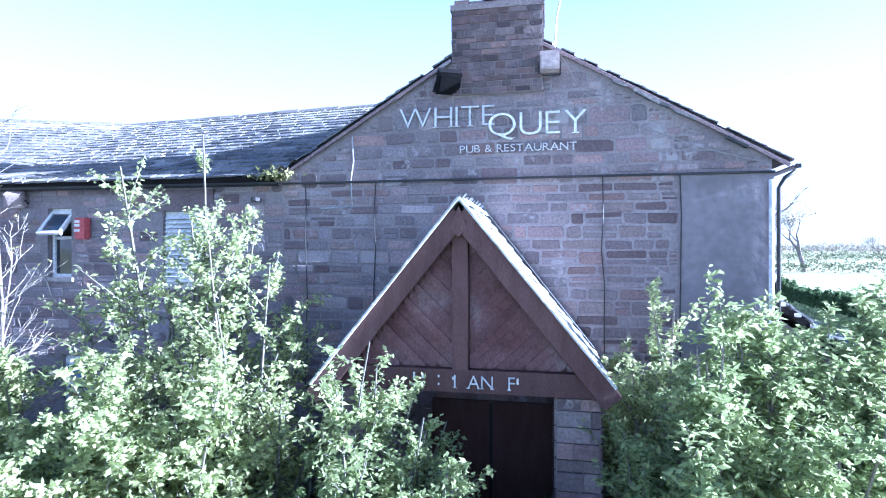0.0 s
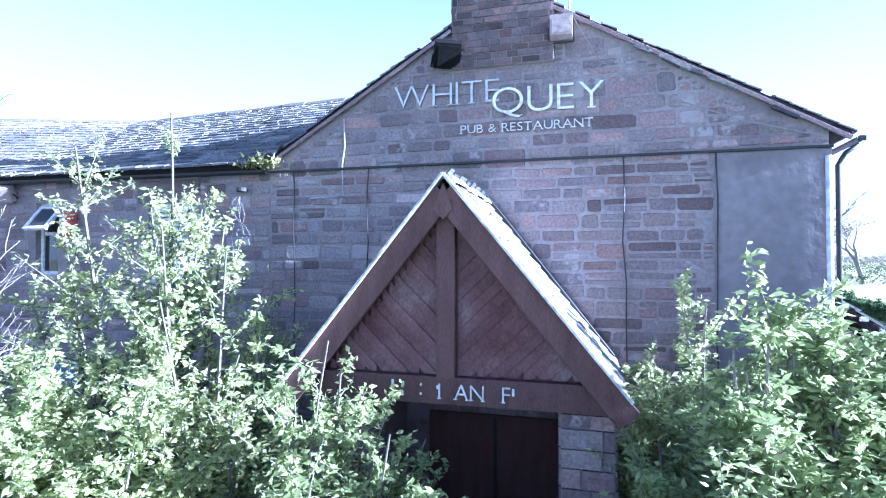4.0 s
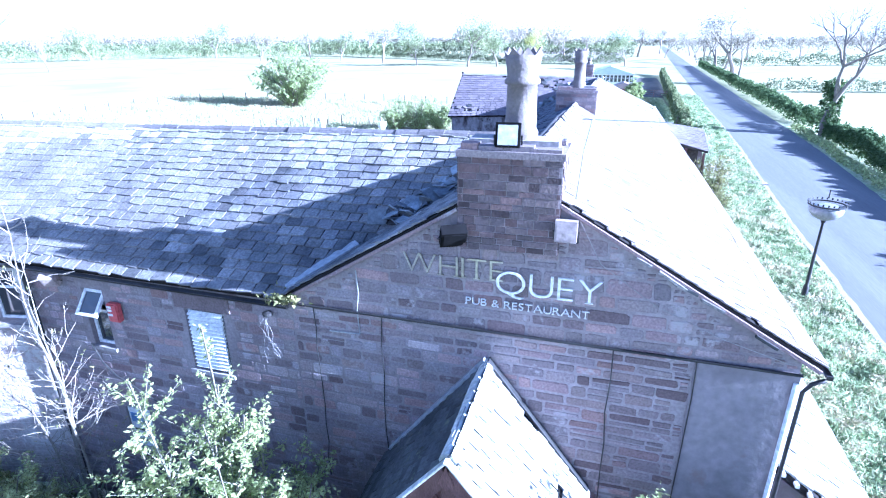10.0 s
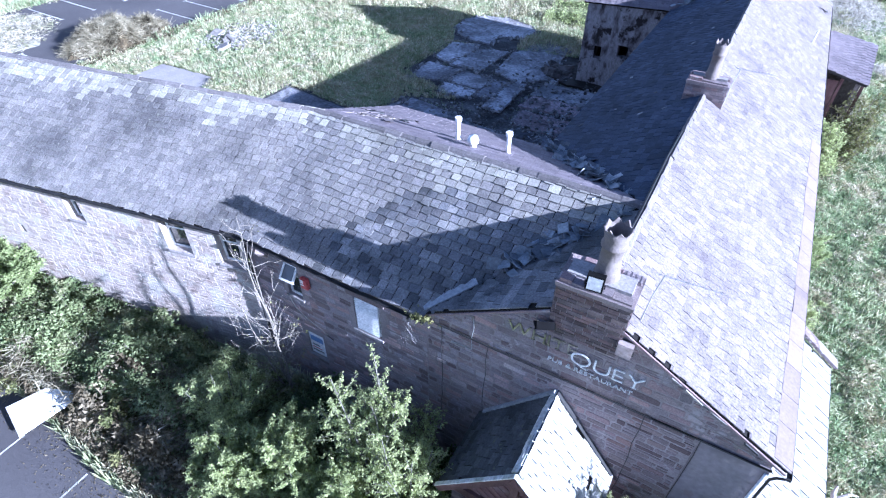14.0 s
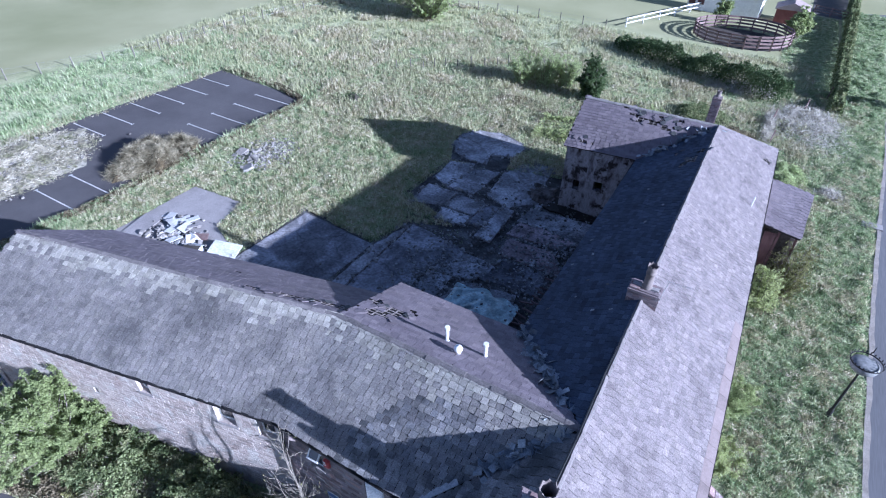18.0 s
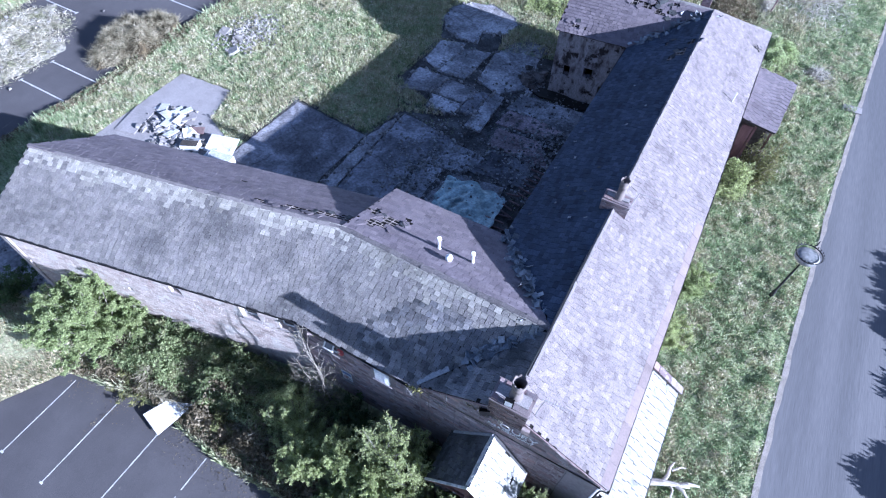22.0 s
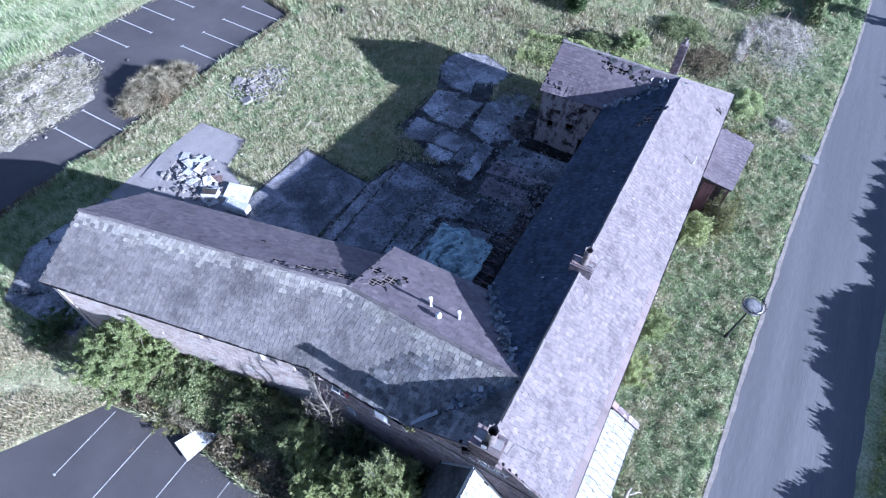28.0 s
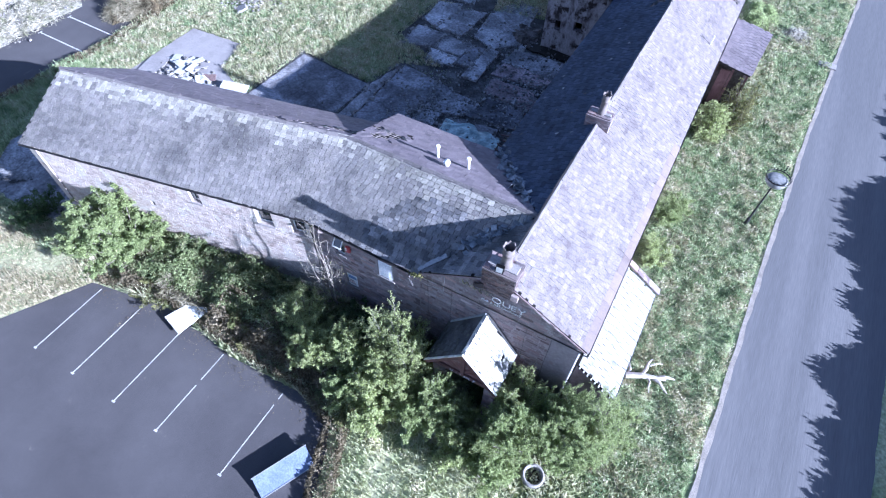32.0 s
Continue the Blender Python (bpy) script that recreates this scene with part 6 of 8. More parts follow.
# ---- yard: bare earth, slabs, debris ----
def ragged(poly, seed, amp=0.07):
    """The polygon with its edges broken into short uneven lengths."""
    rnd = random.Random(seed)
    out = []
    for i, (x0, y0) in enumerate(poly):
        x1, y1 = poly[(i + 1) % len(poly)]
        n = max(1, int(math.hypot(x1 - x0, y1 - y0) / 0.4))
        for k in range(n):
            q = k / n
            e = amp * (1.0 if k else 0.6)
            out.append((x0 + (x1 - x0) * q + rnd.uniform(-e, e), y0 + (y1 - y0) * q + rnd.uniform(-e, e)))
    return out


yard = tagged(sheet("yard_pavement", [(-22.4, 22.0), (-22.4, 12.2), (-9.4, 14.3), (-4.0, 14.3), (-4.0, 31.3), (-8.4, 31.3), (-8.4, 35.8), (-13.0, 37.0), (-15.5, 36.2), (-18.6, 35.6), (-17.6, 33.0), (-17.8, 27.0), (-15.9, 24.6), (-16.4, 21.8)], mk("crushed_concrete", [(0.02, 0.019, 0.018), (0.075, 0.073, 0.072), (0.17, 0.168, 0.168)], 0.9, 0.95, 0.9, 10, grain=0.5, spots=((0.22, 0.218, 0.215), 2.2, 0.64)), 0.015), "bare dark earth and crushed concrete of the former kitchen yard", "yard", kind="structure")
SLABS = [
    ([(-21.7, 21.6), (-22.2, 13.0), (-16.4, 14.2), (-16.2, 21.2)], CONC_D, 0.05),
    ([(-16.0, 21.3), (-16.0, 15.0), (-15.2, 15.2), (-15.3, 24.2)], CONC, 0.12),
    ([(-15.2, 24.3), (-15.1, 15.6), (-12.2, 15.2), (-12.2, 21.0), (-11.2, 23.7)], CONC_D, 0.08),
    ([(-12.0, 23.6), (-11.9, 21.2), (-9.6, 21.4), (-8.8, 23.3)], CONC, 0.07),
    ([(-18.5, 35.3), (-18.7, 37.0), (-17.7, 38.4), (-15.8, 38.9), (-13.9, 38.2), (-13.2, 37.3), (-13.5, 35.8), (-15.2, 35.1), (-14.8, 33.6), (-16.4, 33.5), (-17.6, 34.0)], CONC, 0.12),
    ([(-17.1, 29.9), (-17.2, 32.6), (-15.5, 33.2), (-15.3, 32.1), (-15.7, 29.4)], CONC, 0.12),
    ([(-15.7, 29.3), (-15.3, 32.5), (-13.4, 33.1), (-13.6, 29.4)], CONC, 0.12),
    ([(-12.8, 29.8), (-13.1, 33.1), (-12.2, 35.8), (-10.2, 35.9), (-9.9, 32.4), (-9.7, 30.5), (-10.9, 29.2)], CONC, 0.12),
    ([(-10.0, 31.2), (-9.2, 32.4), (-8.6, 31.3), (-9.3, 30.2)], CONC, 0.12),
    ([(-16.8, 26.3), (-16.9, 28.9), (-14.5, 28.9), (-14.8, 27.1)], CONC, 0.12),
    ([(-14.7, 27.1), (-14.5, 28.8), (-12.2, 28.8), (-12.5, 27.1)], CONC, 0.12),
    ([(-14.4, 25.6), (-14.7, 26.9), (-12.5, 26.9), (-12.6, 25.8)], CONC, 0.12),
    ([(-12.4, 26.3), (-12.2, 28.7), (-11.2, 28.9), (-11.3, 26.1)], CONC_D, 0.12),
    ([(-11.3, 25.0), (-11.2, 28.9), (-10.3, 28.8), (-10.2, 25.0)], CONC, 0.3),
    ([(-9.8, 26.5), (-9.5, 28.1), (-7.9, 28.2), (-5.8, 27.9), (-6.5, 26.9), (-7.9, 26.7)], PINKC, 0.12),
    ([(-9.3, 24.4), (-9.5, 26.2), (-6.6, 26.3), (-5.4, 24.4)], PINKC, 0.09),
    ([(-9.8, 28.2), (-9.5, 30.0), (-4.6, 30.4), (-4.5, 27.6)], CONC, 0.1),
    ([(-12.0, 15.2), (-12.0, 21.0), (-10.6, 21.2), (-10.8, 15.3)], CONC, 0.05),
    ([(-9.4, 21.9), (-8.7, 23.4), (-9.0, 24.3), (-6.2, 24.3), (-6.0, 22.2)], CONC_D, 0.05),
    ([(-10.4, 18.9), (-9.9, 21.1), (-6.9, 21.7), (-6.2, 17.5), (-9.8, 15.2), (-10.8, 15.4)], CONC, 0.13),
]
for i, (poly, mat, dz) in enumerate(SLABS):
    sheet("slab", ragged(poly, 400 + i, 0.06 if i not in (0, 13) else 0.03), mat, dz, yard)
# broken crumbs and small lumps along the slab edges
rnd = random.Random(450)
G = Geo()
for poly, mat, dz in SLABS[1:]:
    for (x0, y0), (x1, y1) in zip(poly, poly[1:] + poly[:1]):
        for _ in range(int(9 * math.hypot(x1 - x0, y1 - y0))):
            q, s = rnd.random(), 0.05 + 0.22 * rnd.random() ** 4
            x, y = x0 + (x1 - x0) * q + rnd.gauss(0, 0.13), y0 + (y1 - y0) * q + rnd.gauss(0, 0.13)
            M = pose(x, y, g(x, y) + dz + 0.01, rnd.gauss(0, 20), rnd.gauss(0, 20), rnd.uniform(0, 360))
            a, b, c = s * rnd.uniform(0.4, 0.7), s * rnd.uniform(0.3, 0.5), s * 0.3
            G.add([M @ Vector(p) for p in ((-a, -b, -c), (a, -b * 0.7, -c), (a * 0.8, b, -c), (-a, b * 0.8, -c), (-a * 0.7, -b * 0.8, c), (a * 0.8, -b * 0.6, c), (a * 0.6, b * 0.8, c), (-a * 0.8, b * 0.6, c))], BOXF)
tagged(G.obj("rubble", mk("edge_crumbs", [(0.12, 0.118, 0.116), (0.36, 0.35, 0.345)], 2, 0.95, 0.4, 20, 0.4, True)), "crumbled concrete along the broken slab edges", "rubble", kind="stuff")
tagged(sheet("pale_pavement", ragged([(-30.1, 19.9), (-26.0, 20.2), (-25.3, 17.5), (-22.6, 16.4), (-21.9, 14.2), (-22.5, 12.6), (-24.2, 11.5), (-30.0, 11.4)], 430, 0.05), CONC_L, 0.05), "pale concrete base with a kerb edge", "concrete base", kind="structure")
tagged(sheet("west_pavement", [(-28.5, 3.0), (-23.2, 3.4), (-23.3, 11.2), (-30.0, 11.3), (-30.5, 6)], CONC, 0.03), "damp grey concrete beside the wing end", "concrete base", kind="structure")
# sheet of wet roofing felt on a slab
vs, fs = [], []
for j in range(45):
    for i in range(49):
        x, y = -10.0 + i * 0.075, 16.5 + j * 0.1
        q = math.hypot(x + 8.0, (y - 18.8) * 0.9) + 0.25 * noise.noise(Vector((x * 1.1, y * 1.1, 2)))
        z = g(x, y) + 0.2 + 0.09 * noise.noise(Vector((x * 1.3, y * 1.3, 3))) + 0.035 * math.sin(13 * q) + 0.02 * noise.noise(Vector((x * 5, y * 5, 3)))
        vs.append((x + 0.35 * noise.noise(Vector((x, y, 7))), y + 0.45 * noise.noise(Vector((x, y, 9))), z))
for j in range(44):
    for i in range(48):
        o = j * 49 + i
        fs.append((o, o + 1, o + 50, o + 49))
tagged(put("wet_sheet", mesh("wet_sheet", vs, fs), TARP, smooth=True), "crumpled wet blue-grey sheet on a slab", "sheet")


def debris(name, label, box, n, size, mat, seed, category="rubble", flat=0.4):
    rnd = random.Random(seed)
    G = Geo()
    for _ in range(n):
        x, y = rnd.gauss((box[0] + box[1]) / 2, (box[1] - box[0]) / 4), rnd.gauss((box[2] + box[3]) / 2, (box[3] - box[2]) / 4)
        s = size * rnd.uniform(0.3, 1.4)
        j = lambda: rnd.uniform(0.75, 1.1)
        M = pose(x, y, g(x, y) + 0.05 + rnd.uniform(0.02, 0.18), rnd.gauss(0, 18), rnd.gauss(0, 18), rnd.uniform(0, 360))
        a, b, c = s * j() / 2, s * j() / 2, s * flat * j() / 2
        q = [(-a * j(), -b, -c), (a, -b * j(), -c), (a * j(), b, -c), (-a, b * j(), -c), (-a * 0.8, -b * 0.8, c), (a * 0.7, -b * 0.9, c), (a * 0.85, b * 0.7, c), (-a * 0.9, b * 0.85, c)]
        G.add([M @ Vector(p) for p in q], BOXF)
    tagged(G.obj(name, mat), label, category, kind="stuff")


debris("rubble", "heap of broken pale stone in the grass", (-31.2, -27.8, 23.6, 28.2), 620, 0.16, RUBBLE, 71, flat=0.3)
debris("rubble", "larger broken stones in the grass", (-31.0, -28.6, 23.8, 26.4), 16, 0.65, RUBBLE, 70, flat=0.22)
debris("rubble", "scattered broken masonry in the yard", (-13.5, -5.5, 14.8, 33.0), 520, 0.14, mk("dark_rubble", [(0.06, 0.057, 0.055), (0.2, 0.19, 0.18)], 2, 0.95, 0.4, 20, 0.4, True), 72)
debris("rubble", "broken masonry by the rear wall", (-10.5, -8.3, 30.6, 33.0), 60, 0.5, mk("sooty_rubble", [(0.05, 0.048, 0.046), (0.16, 0.14, 0.13)], 2, 0.95, 0.4, 20, 0.4, True), 73)
debris("rubble", "crumbled pale fragments on the concrete base", (-28.6, -23.2, 13.6, 16.8), 150, 0.25, RUBBLE, 74)
debris("rubble", "fallen plaster and slate by the yard wall", (-8.6, -4.4, 21.0, 30.5), 800, 0.13, mk("grey_rubble", [(0.12, 0.12, 0.125), (0.36, 0.36, 0.37)], 2, 0.95, 0.4, 20, 0.4, True), 76, flat=0.2)
debris("rubble", "crumbled mortar on the broken slabs", (-14.5, -9.5, 16.5, 25.5), 700, 0.12, mk("pale_crumbs", [(0.12, 0.12, 0.12), (0.3, 0.3, 0.3)], 2, 0.95, 0.4, 20, 0.4, True), 77, flat=0.3)
# no hollow is cut: near-black sheets stand in for the darkness there
PIT_BLACK = mk("pit_black", [(0.006, 0.006, 0.006), (0.02, 0.018, 0.016)], 2, 0.7, 0.6, 12)
sheet("pit_dark_sheet", ragged([(-6.0, 14.9), (-4.3, 14.9), (-4.3, 21.5), (-5.4, 21.2), (-5.7, 18.2)], 440, 0.15), PIT_BLACK, 0.035, yard, "flat black sheet painted for a dark hollow along the yard wall")
sheet("pit_dark_sheet", ragged([(-9.3, 30.6), (-8.4, 30.3), (-4.4, 30.7), (-4.4, 31.3), (-8.3, 31.3), (-8.3, 33.6), (-9.1, 33.4)], 441, 0.12), PIT_BLACK, 0.15, yard, "flat black sheet painted for a dark hollow along the yard wall")
# timbers and joists in the pit by the yard wall
rnd = random.Random(75)
for i in range(16):
    x, y = -5.9 + rnd.uniform(-0.5, 0.5), 17.5 + i * 0.42
    L = rnd.uniform(0.6, 1.3)
    a = Vector((x - L / 2, y, g(x, y) + 0.1 + rnd.uniform(0, 0.15)))
    tagged(Geo().bar(a, a + Vector((L, rnd.uniform(-0.25, 0.25), rnd.uniform(-0.05, 0.1))), 0.07, 0.08).obj("timber", FADEWOOD), "weathered loose joist lying in the yard", "timber", "timbers in the yard")
# white goods and boards on the concrete base
def panel(name, label, cat, at, size, rot, mat):
    t = thing(name, label, cat, at=(at[0], at[1], g(at[0], at[1]) + at[2]), rz=rot[2])
    bm = bmesh.new()
    bmesh.ops.create_cube(bm, size=1, matrix=pose(0, 0, 0, rot[0], rot[1], 0) @ Matrix.Diagonal((*size, 1)))
    bmesh.ops.bevel(bm, geom=bm.edges[:], offset=min(size) * 0.12, segments=1, affect="EDGES")
    part("panel", bm, mat, t)
    return t


SCRAPW = mk("grubby_enamel", [(0.42, 0.43, 0.45), (0.6, 0.61, 0.62)], 1.5, 0.5, 0.1, 10)
fr = panel("fridge", "white fridge lying on its back", "fridge", (-22.0, 14.9, 0.3), (1.7, 0.7, 0.45), (0, 0, 8), SCRAPW)
Geo().box(-0.83, 0.83, -0.33, 0.33, 0.228, 0.265).obj("door", SCRAPW, fr)
Geo().box(-0.7, -0.66, -0.2, 0.2, 0.265, 0.295).obj("handle", GREYM, fr)
fz = panel("freezer", "white chest freezer with its lid off", "freezer", (-24.3, 14.9, 0.27), (1.1, 0.65, 0.4), (0, 0, 25), SCRAPW)
# flat dark plate on the solid box stands for its shaded inside
Geo().box(-0.5, 0.5, -0.25, 0.25, 0.2, 0.206).obj("opening", EARTH, fz)
panel("board", "white board leaning on the scrap", "board", (-22.8, 15.9, 0.26), (1.7, 1.3, 0.05), (8, 6, 20), SCRAPW)
panel("board", "large pale board lying on the concrete", "board", (-29.0, 15.0, 0.12), (1.4, 2.4, 0.04), (2, 0, 12), CONC_L)
panel("board", "narrow pale board lying on the scrap", "board", (-27.2, 16.4, 0.16), (0.4, 2.3, 0.04), (3, 2, -25), SCRAPW)
panel("board", "narrow pale board lying on the scrap", "board", (-26.5, 16.2, 0.22), (0.25, 2.0, 0.04), (5, 4, -40), CONC_L)
panel("board", "grey sheet of board lying flat", "board", (-25.6, 14.6, 0.1), (1.6, 1.2, 0.04), (0, 4, 30), CONC_L)
panel("board", "white torn board lying flat on the concrete", "board", (-25.2, 15.8, 0.24), (0.9, 0.7, 0.05), (10, 4, 50), WHITEP)

rnd = random.Random(78)
SCRAP = mk("dirty_white_board", [(0.3, 0.3, 0.31), (0.52, 0.52, 0.53), (0.4, 0.4, 0.41)], 1.6, 0.7, 0.2, 12, 0.25, spots=((0.2, 0.19, 0.18), 2.0, 0.62))
for i in range(26):
    q = rnd.random()
    w, d = rnd.choice(((0.5, 0.9), (0.7, 1.1), (0.12, 1.5), (0.3, 0.5), (0.9, 0.6), (0.08, 1.1)))
    panel("scrap_board", "broken dirty white board thrown on the concrete", "board", (-28.2 + 4.2 * q + rnd.gauss(0, 0.4), 16.2 - 1.0 * q + rnd.gauss(0, 0.5), rnd.uniform(0.08, 0.28)), (w, d, 0.03), (rnd.gauss(0, 8), rnd.gauss(0, 8), rnd.uniform(0, 180)), SCRAP if i % 9 else FADEWOOD)

# ---- heaps by the rear car park ----
def mound(name, label, cx, cy, rx, ry, h, mat, n, size, leaf, seed, wide=0.05):
    rnd = random.Random(seed)
    vs, fs = [], []
    R, S = 12, 24
    def zz(x, y, q):
        return max(0, (1 - q * q)) ** 0.6 * h * (0.75 + 1.6 * noise.noise(Vector((x * 0.7, y * 0.7, seed))) + 0.45 * noise.noise(Vector((x * 2.3, y * 2.3, seed))))
    for i in range(R + 1):
        for k in range(S):
            q, a = i / R, 2 * math.pi * k / S
            e = 1 + 0.8 * noise.noise(Vector((math.cos(a) * 2, math.sin(a) * 2, seed)))
            x, y = cx + rx * q * e * math.cos(a), cy + ry * q * e * math.sin(a)
            vs.append((x, y, g(x, y) + zz(x, y, q)))
    for i in range(R):
        for k in range(S):
            fs.append((i * S + k, i * S + (k + 1) % S, (i + 1) * S + (k + 1) % S, (i + 1) * S + k))
    t = thing(name, label, "heap")
    put("body", mesh("body", vs, fs), mat, t)
    pts = []
    for _ in range(n):
        q, a = math.sqrt(rnd.random()) * rnd.uniform(0.9, 1.15), rnd.uniform(0, 6.28)
        x, y = cx + rx * q * math.cos(a), cy + ry * q * math.sin(a)
        pts.append((x, y, g(x, y) + zz(x, y, q) + rnd.uniform(-0.03, 0.22)))
    tagged(put("litter", leaf_quads(pts, size, rnd, 0.4, wide), leaf, t), kind="stuff")


mound("straw_heap", "brown heap of old straw and cuttings on the tarmac edge", -35.6, 20.9, 1.7, 3.3, 1.05, mk("old_straw", [(0.02, 0.016, 0.01), (0.14, 0.11, 0.06)], 2, 0.95, 0.8, 10), 24000, 0.5, STRAW, 81, 0.035)
mound("spoil_heap", "low pale spoil heap overgrown with dry weeds", -43.0, 14.2, 4.2, 6.0, 0.32, mk("spoil", [(0.13, 0.13, 0.09), (0.36, 0.34, 0.29), (0.2, 0.19, 0.14), (0.42, 0.4, 0.36)], 1.4, 0.95, 1.0, 7, grain=0.5), 18000, 0.3, leafmat("pale_weed", [(0.24, 0.25, 0.14), (0.46, 0.43, 0.33), (0.64, 0.61, 0.52)], 1.2, contrast=0.4), 82, 0.06)
debris("rubble", "broken pale stones on the spoil heap", (-46.0, -39.5, 9.0, 19.5), 420, 0.22, RUBBLE, 84)
mound("earth_heap", "small weedy heap in the yard grass", -30.6, 37.5, 0.9, 0.9, 0.6, EARTH, 500, 0.25, LEAF_D, 83)

# ---- things in front ----
sb = thing("sign_board", "blue-grey sign panel tilted on two low posts beside the car park", "sign board", at=(-5.35, -0.45, g(-5.4, 0) + 0.24), rz=64)
M = pose(0, 0, 0, 18, 0, 0)
Geo().box(-1.1, 1.1, -0.4, 0.4, -0.03, 0.03, M).obj("panel", mk("sign_face", [(0.12, 0.15, 0.25), (0.19, 0.225, 0.33)], 2, 0.5, 0.1, 15), sb)
Geo().box(-1.14, 1.14, -0.44, -0.4, -0.045, 0.045, M).obj("rim", GREYM, sb)
Geo().box(-1.14, 1.14, 0.4, 0.44, -0.045, 0.045, M).obj("rim", GREYM, sb)
for x in (-0.8, 0.8):
    Geo().box(x - 0.05, x + 0.05, -0.05, 0.05, -0.4, -0.02).obj("post", DARKWOOD, sb)
wb = thing("white_panel", "white sheet lying among the brambles at the car park edge", "panel", at=(-13.4, 2.55, g(-13.4, 2.5) + 0.3))
Geo().prism([(-0.85, -0.45, -0.05), (0.3, -0.75, -0.1), (0.75, 0.9, 0.1), (-0.35, 0.45, 0.1)], (0, 0, 0.04)).obj("sheet", WHITEP, wb)
ring = thing("planter_ring", "old white concrete ring filled with weeds", "planter", at=(3.05, 4.2, g(3, 4)))
Geo().lathe([(0.32, -0.1), (0.42, -0.1), (0.46, 0.25), (0.44, 0.42), (0.36, 0.43), (0.31, 0.3), (0.3, -0.05)], n=20).obj("rim", CONC_L, ring, smooth=True)
Geo().lathe([(0.31, 0.15), (0.15, 0.2), (0.005, 0.2)], n=14).obj("soil", EARTH, ring)
log = thing("dead_branch", "pale dead branch lying in the long grass", "branch", at=(5.8, 10.6, g(5.8, 10.6)))
BLEACHED = mk("bleached_wood", [(0.3, 0.28, 0.25), (0.48, 0.45, 0.41)], 3, 0.9, 0.5, 25, stretch=(1, 1, 3))
for a, b, r in (((-0.9, -0.5, 0.3), (0.7, 0.1, 0.35), 0.15), ((0.3, 0.0, 0.35), (1.05, 0.35, 0.3), 0.1), ((0.2, -0.1, 0.35), (0.95, -0.4, 0.2), 0.09), ((-0.3, -0.25, 0.35), (-0.1, 0.75, 0.4), 0.09),
                ((-0.1, 0.4, 0.4), (0.4, 0.8, 0.3), 0.05), ((-0.8, -0.4, 0.3), (-0.9, 0.2, 0.25), 0.07), ((0.0, -0.2, 0.35), (0.25, -0.75, 0.2), 0.06)):
    Geo().tube([a, Vector(a).lerp(Vector(b), 0.35) + Vector((0.03, 0.05, 0.08)), Vector(a).lerp(Vector(b), 0.7) + Vector((-0.04, 0.02, 0.05)), b], [r, r * 0.85, r * 0.65, r * 0.3], 8).obj("limb", BLEACHED, log)

# ---- shrubs round the porch ----
shrub("shrub", "tall leafy young sallow beside the porch", -4.0, 5.4, 5.5, 1.5, 24, 17, 47, 0.051, LEAF, PALEBARK, 101, bare=0.25)
shrub("shrub", "leafy sallow shrub between car park and wing", -5.6, 4.5, 3.5, 1.5, 34, 19, 71, 0.055, LEAF, PALEBARK, 102, bare=0.15)
shrub("shrub", "dense leafy sallow at the car park edge", -4.2, 3.9, 3.5, 1.2, 30, 19, 71, 0.055, LEAF, PALEBARK, 123, bare=0.1)
shrub("shrub", "leafy shrub in front of the boarded window", -8.3, 5.0, 3.0, 1.3, 26, 15, 71, 0.051, LEAF, PALEBARK, 103, bare=0.15)
shrub("shrub", "thin leafy sapling leaning across the porch opening", -1.75, 4.55, 3.5, 1.1, 30, 17, 51, 0.048, LEAF_L, PALEBARK, 104, lean=(0.35, 0), bare=0.25)
shrub("shrub", "low arching shrub before the entrance", -0.9, 4.4, 2.6, 0.9, 18, 13, 51, 0.048, LEAF, BARK, 105, bare=0.1)
shrub("shrub", "dense willow-leaved shrub beside the porch", 1.3, 6.0, 4.25, 1.0, 26, 19, 61, 0.055, LEAF, BARK, 106, bare=0.1, wide=0.26)
shrub("shrub", "broad feathery shrub at the gable corner", 2.9, 5.6, 4.8, 1.6, 44, 21, 71, 0.061, LEAF_L, BARK, 107, bare=0.1, wide=0.26)
shrub("shrub", "leafy shrub beside the lean-to", 4.8, 7.0, 3.2, 1.4, 30, 15, 60, 0.055, LEAF_L, BARK, 108, bare=0.1, wide=0.18)
shrub("shrub", "feathery shrub in front of the gable", 1.6, 4.5, 3.8, 1.3, 46, 21, 70, 0.055, LEAF_L, BARK, 109, bare=0.1, wide=0.26)
shrub("shrub", "feathery low shrub beyond the ring", 3.1, 5.4, 3.0, 1.1, 26, 16, 61, 0.055, LEAF_L, BARK, 124, bare=0.1, wide=0.26)
shrub("shrub", "leafy sallow close beside the porch", -3.1, 5.2, 4.7, 1.0, 16, 16, 51, 0.051, LEAF, PALEBARK, 125, bare=0.2)
shrub("shrub", "dense leafy sallow in front of the porch corner", -3.0, 4.2, 3.1, 1.0, 28, 18, 61, 0.051, LEAF, PALEBARK, 126, bare=0.1)
shrub("shrub", "leafy sallow beside the bays", -6.9, 4.0, 2.8, 1.3, 28, 17, 61, 0.051, LEAF, PALEBARK, 127, bare=0.1)
shrub("shrub", "feathery shrub against the lean-to end", 4.2, 6.3, 4.9, 1.3, 34, 18, 61, 0.055, LEAF_L, BARK, 128, bare=0.1, wide=0.26)
shrub("shrub", "low leafy growth at the car park edge", -4.4, 2.7, 1.5, 0.9, 18, 12, 25, 0.069, LEAF_Y, BARK, 110, bare=0.1)
shrub("shrub", "broad round bright green bush at the wing wall", -18.7, 4.1, 3.9, 2.7, 110, 16, 84, 0.085, LEAF_L, BARK, 111, bare=0.1)
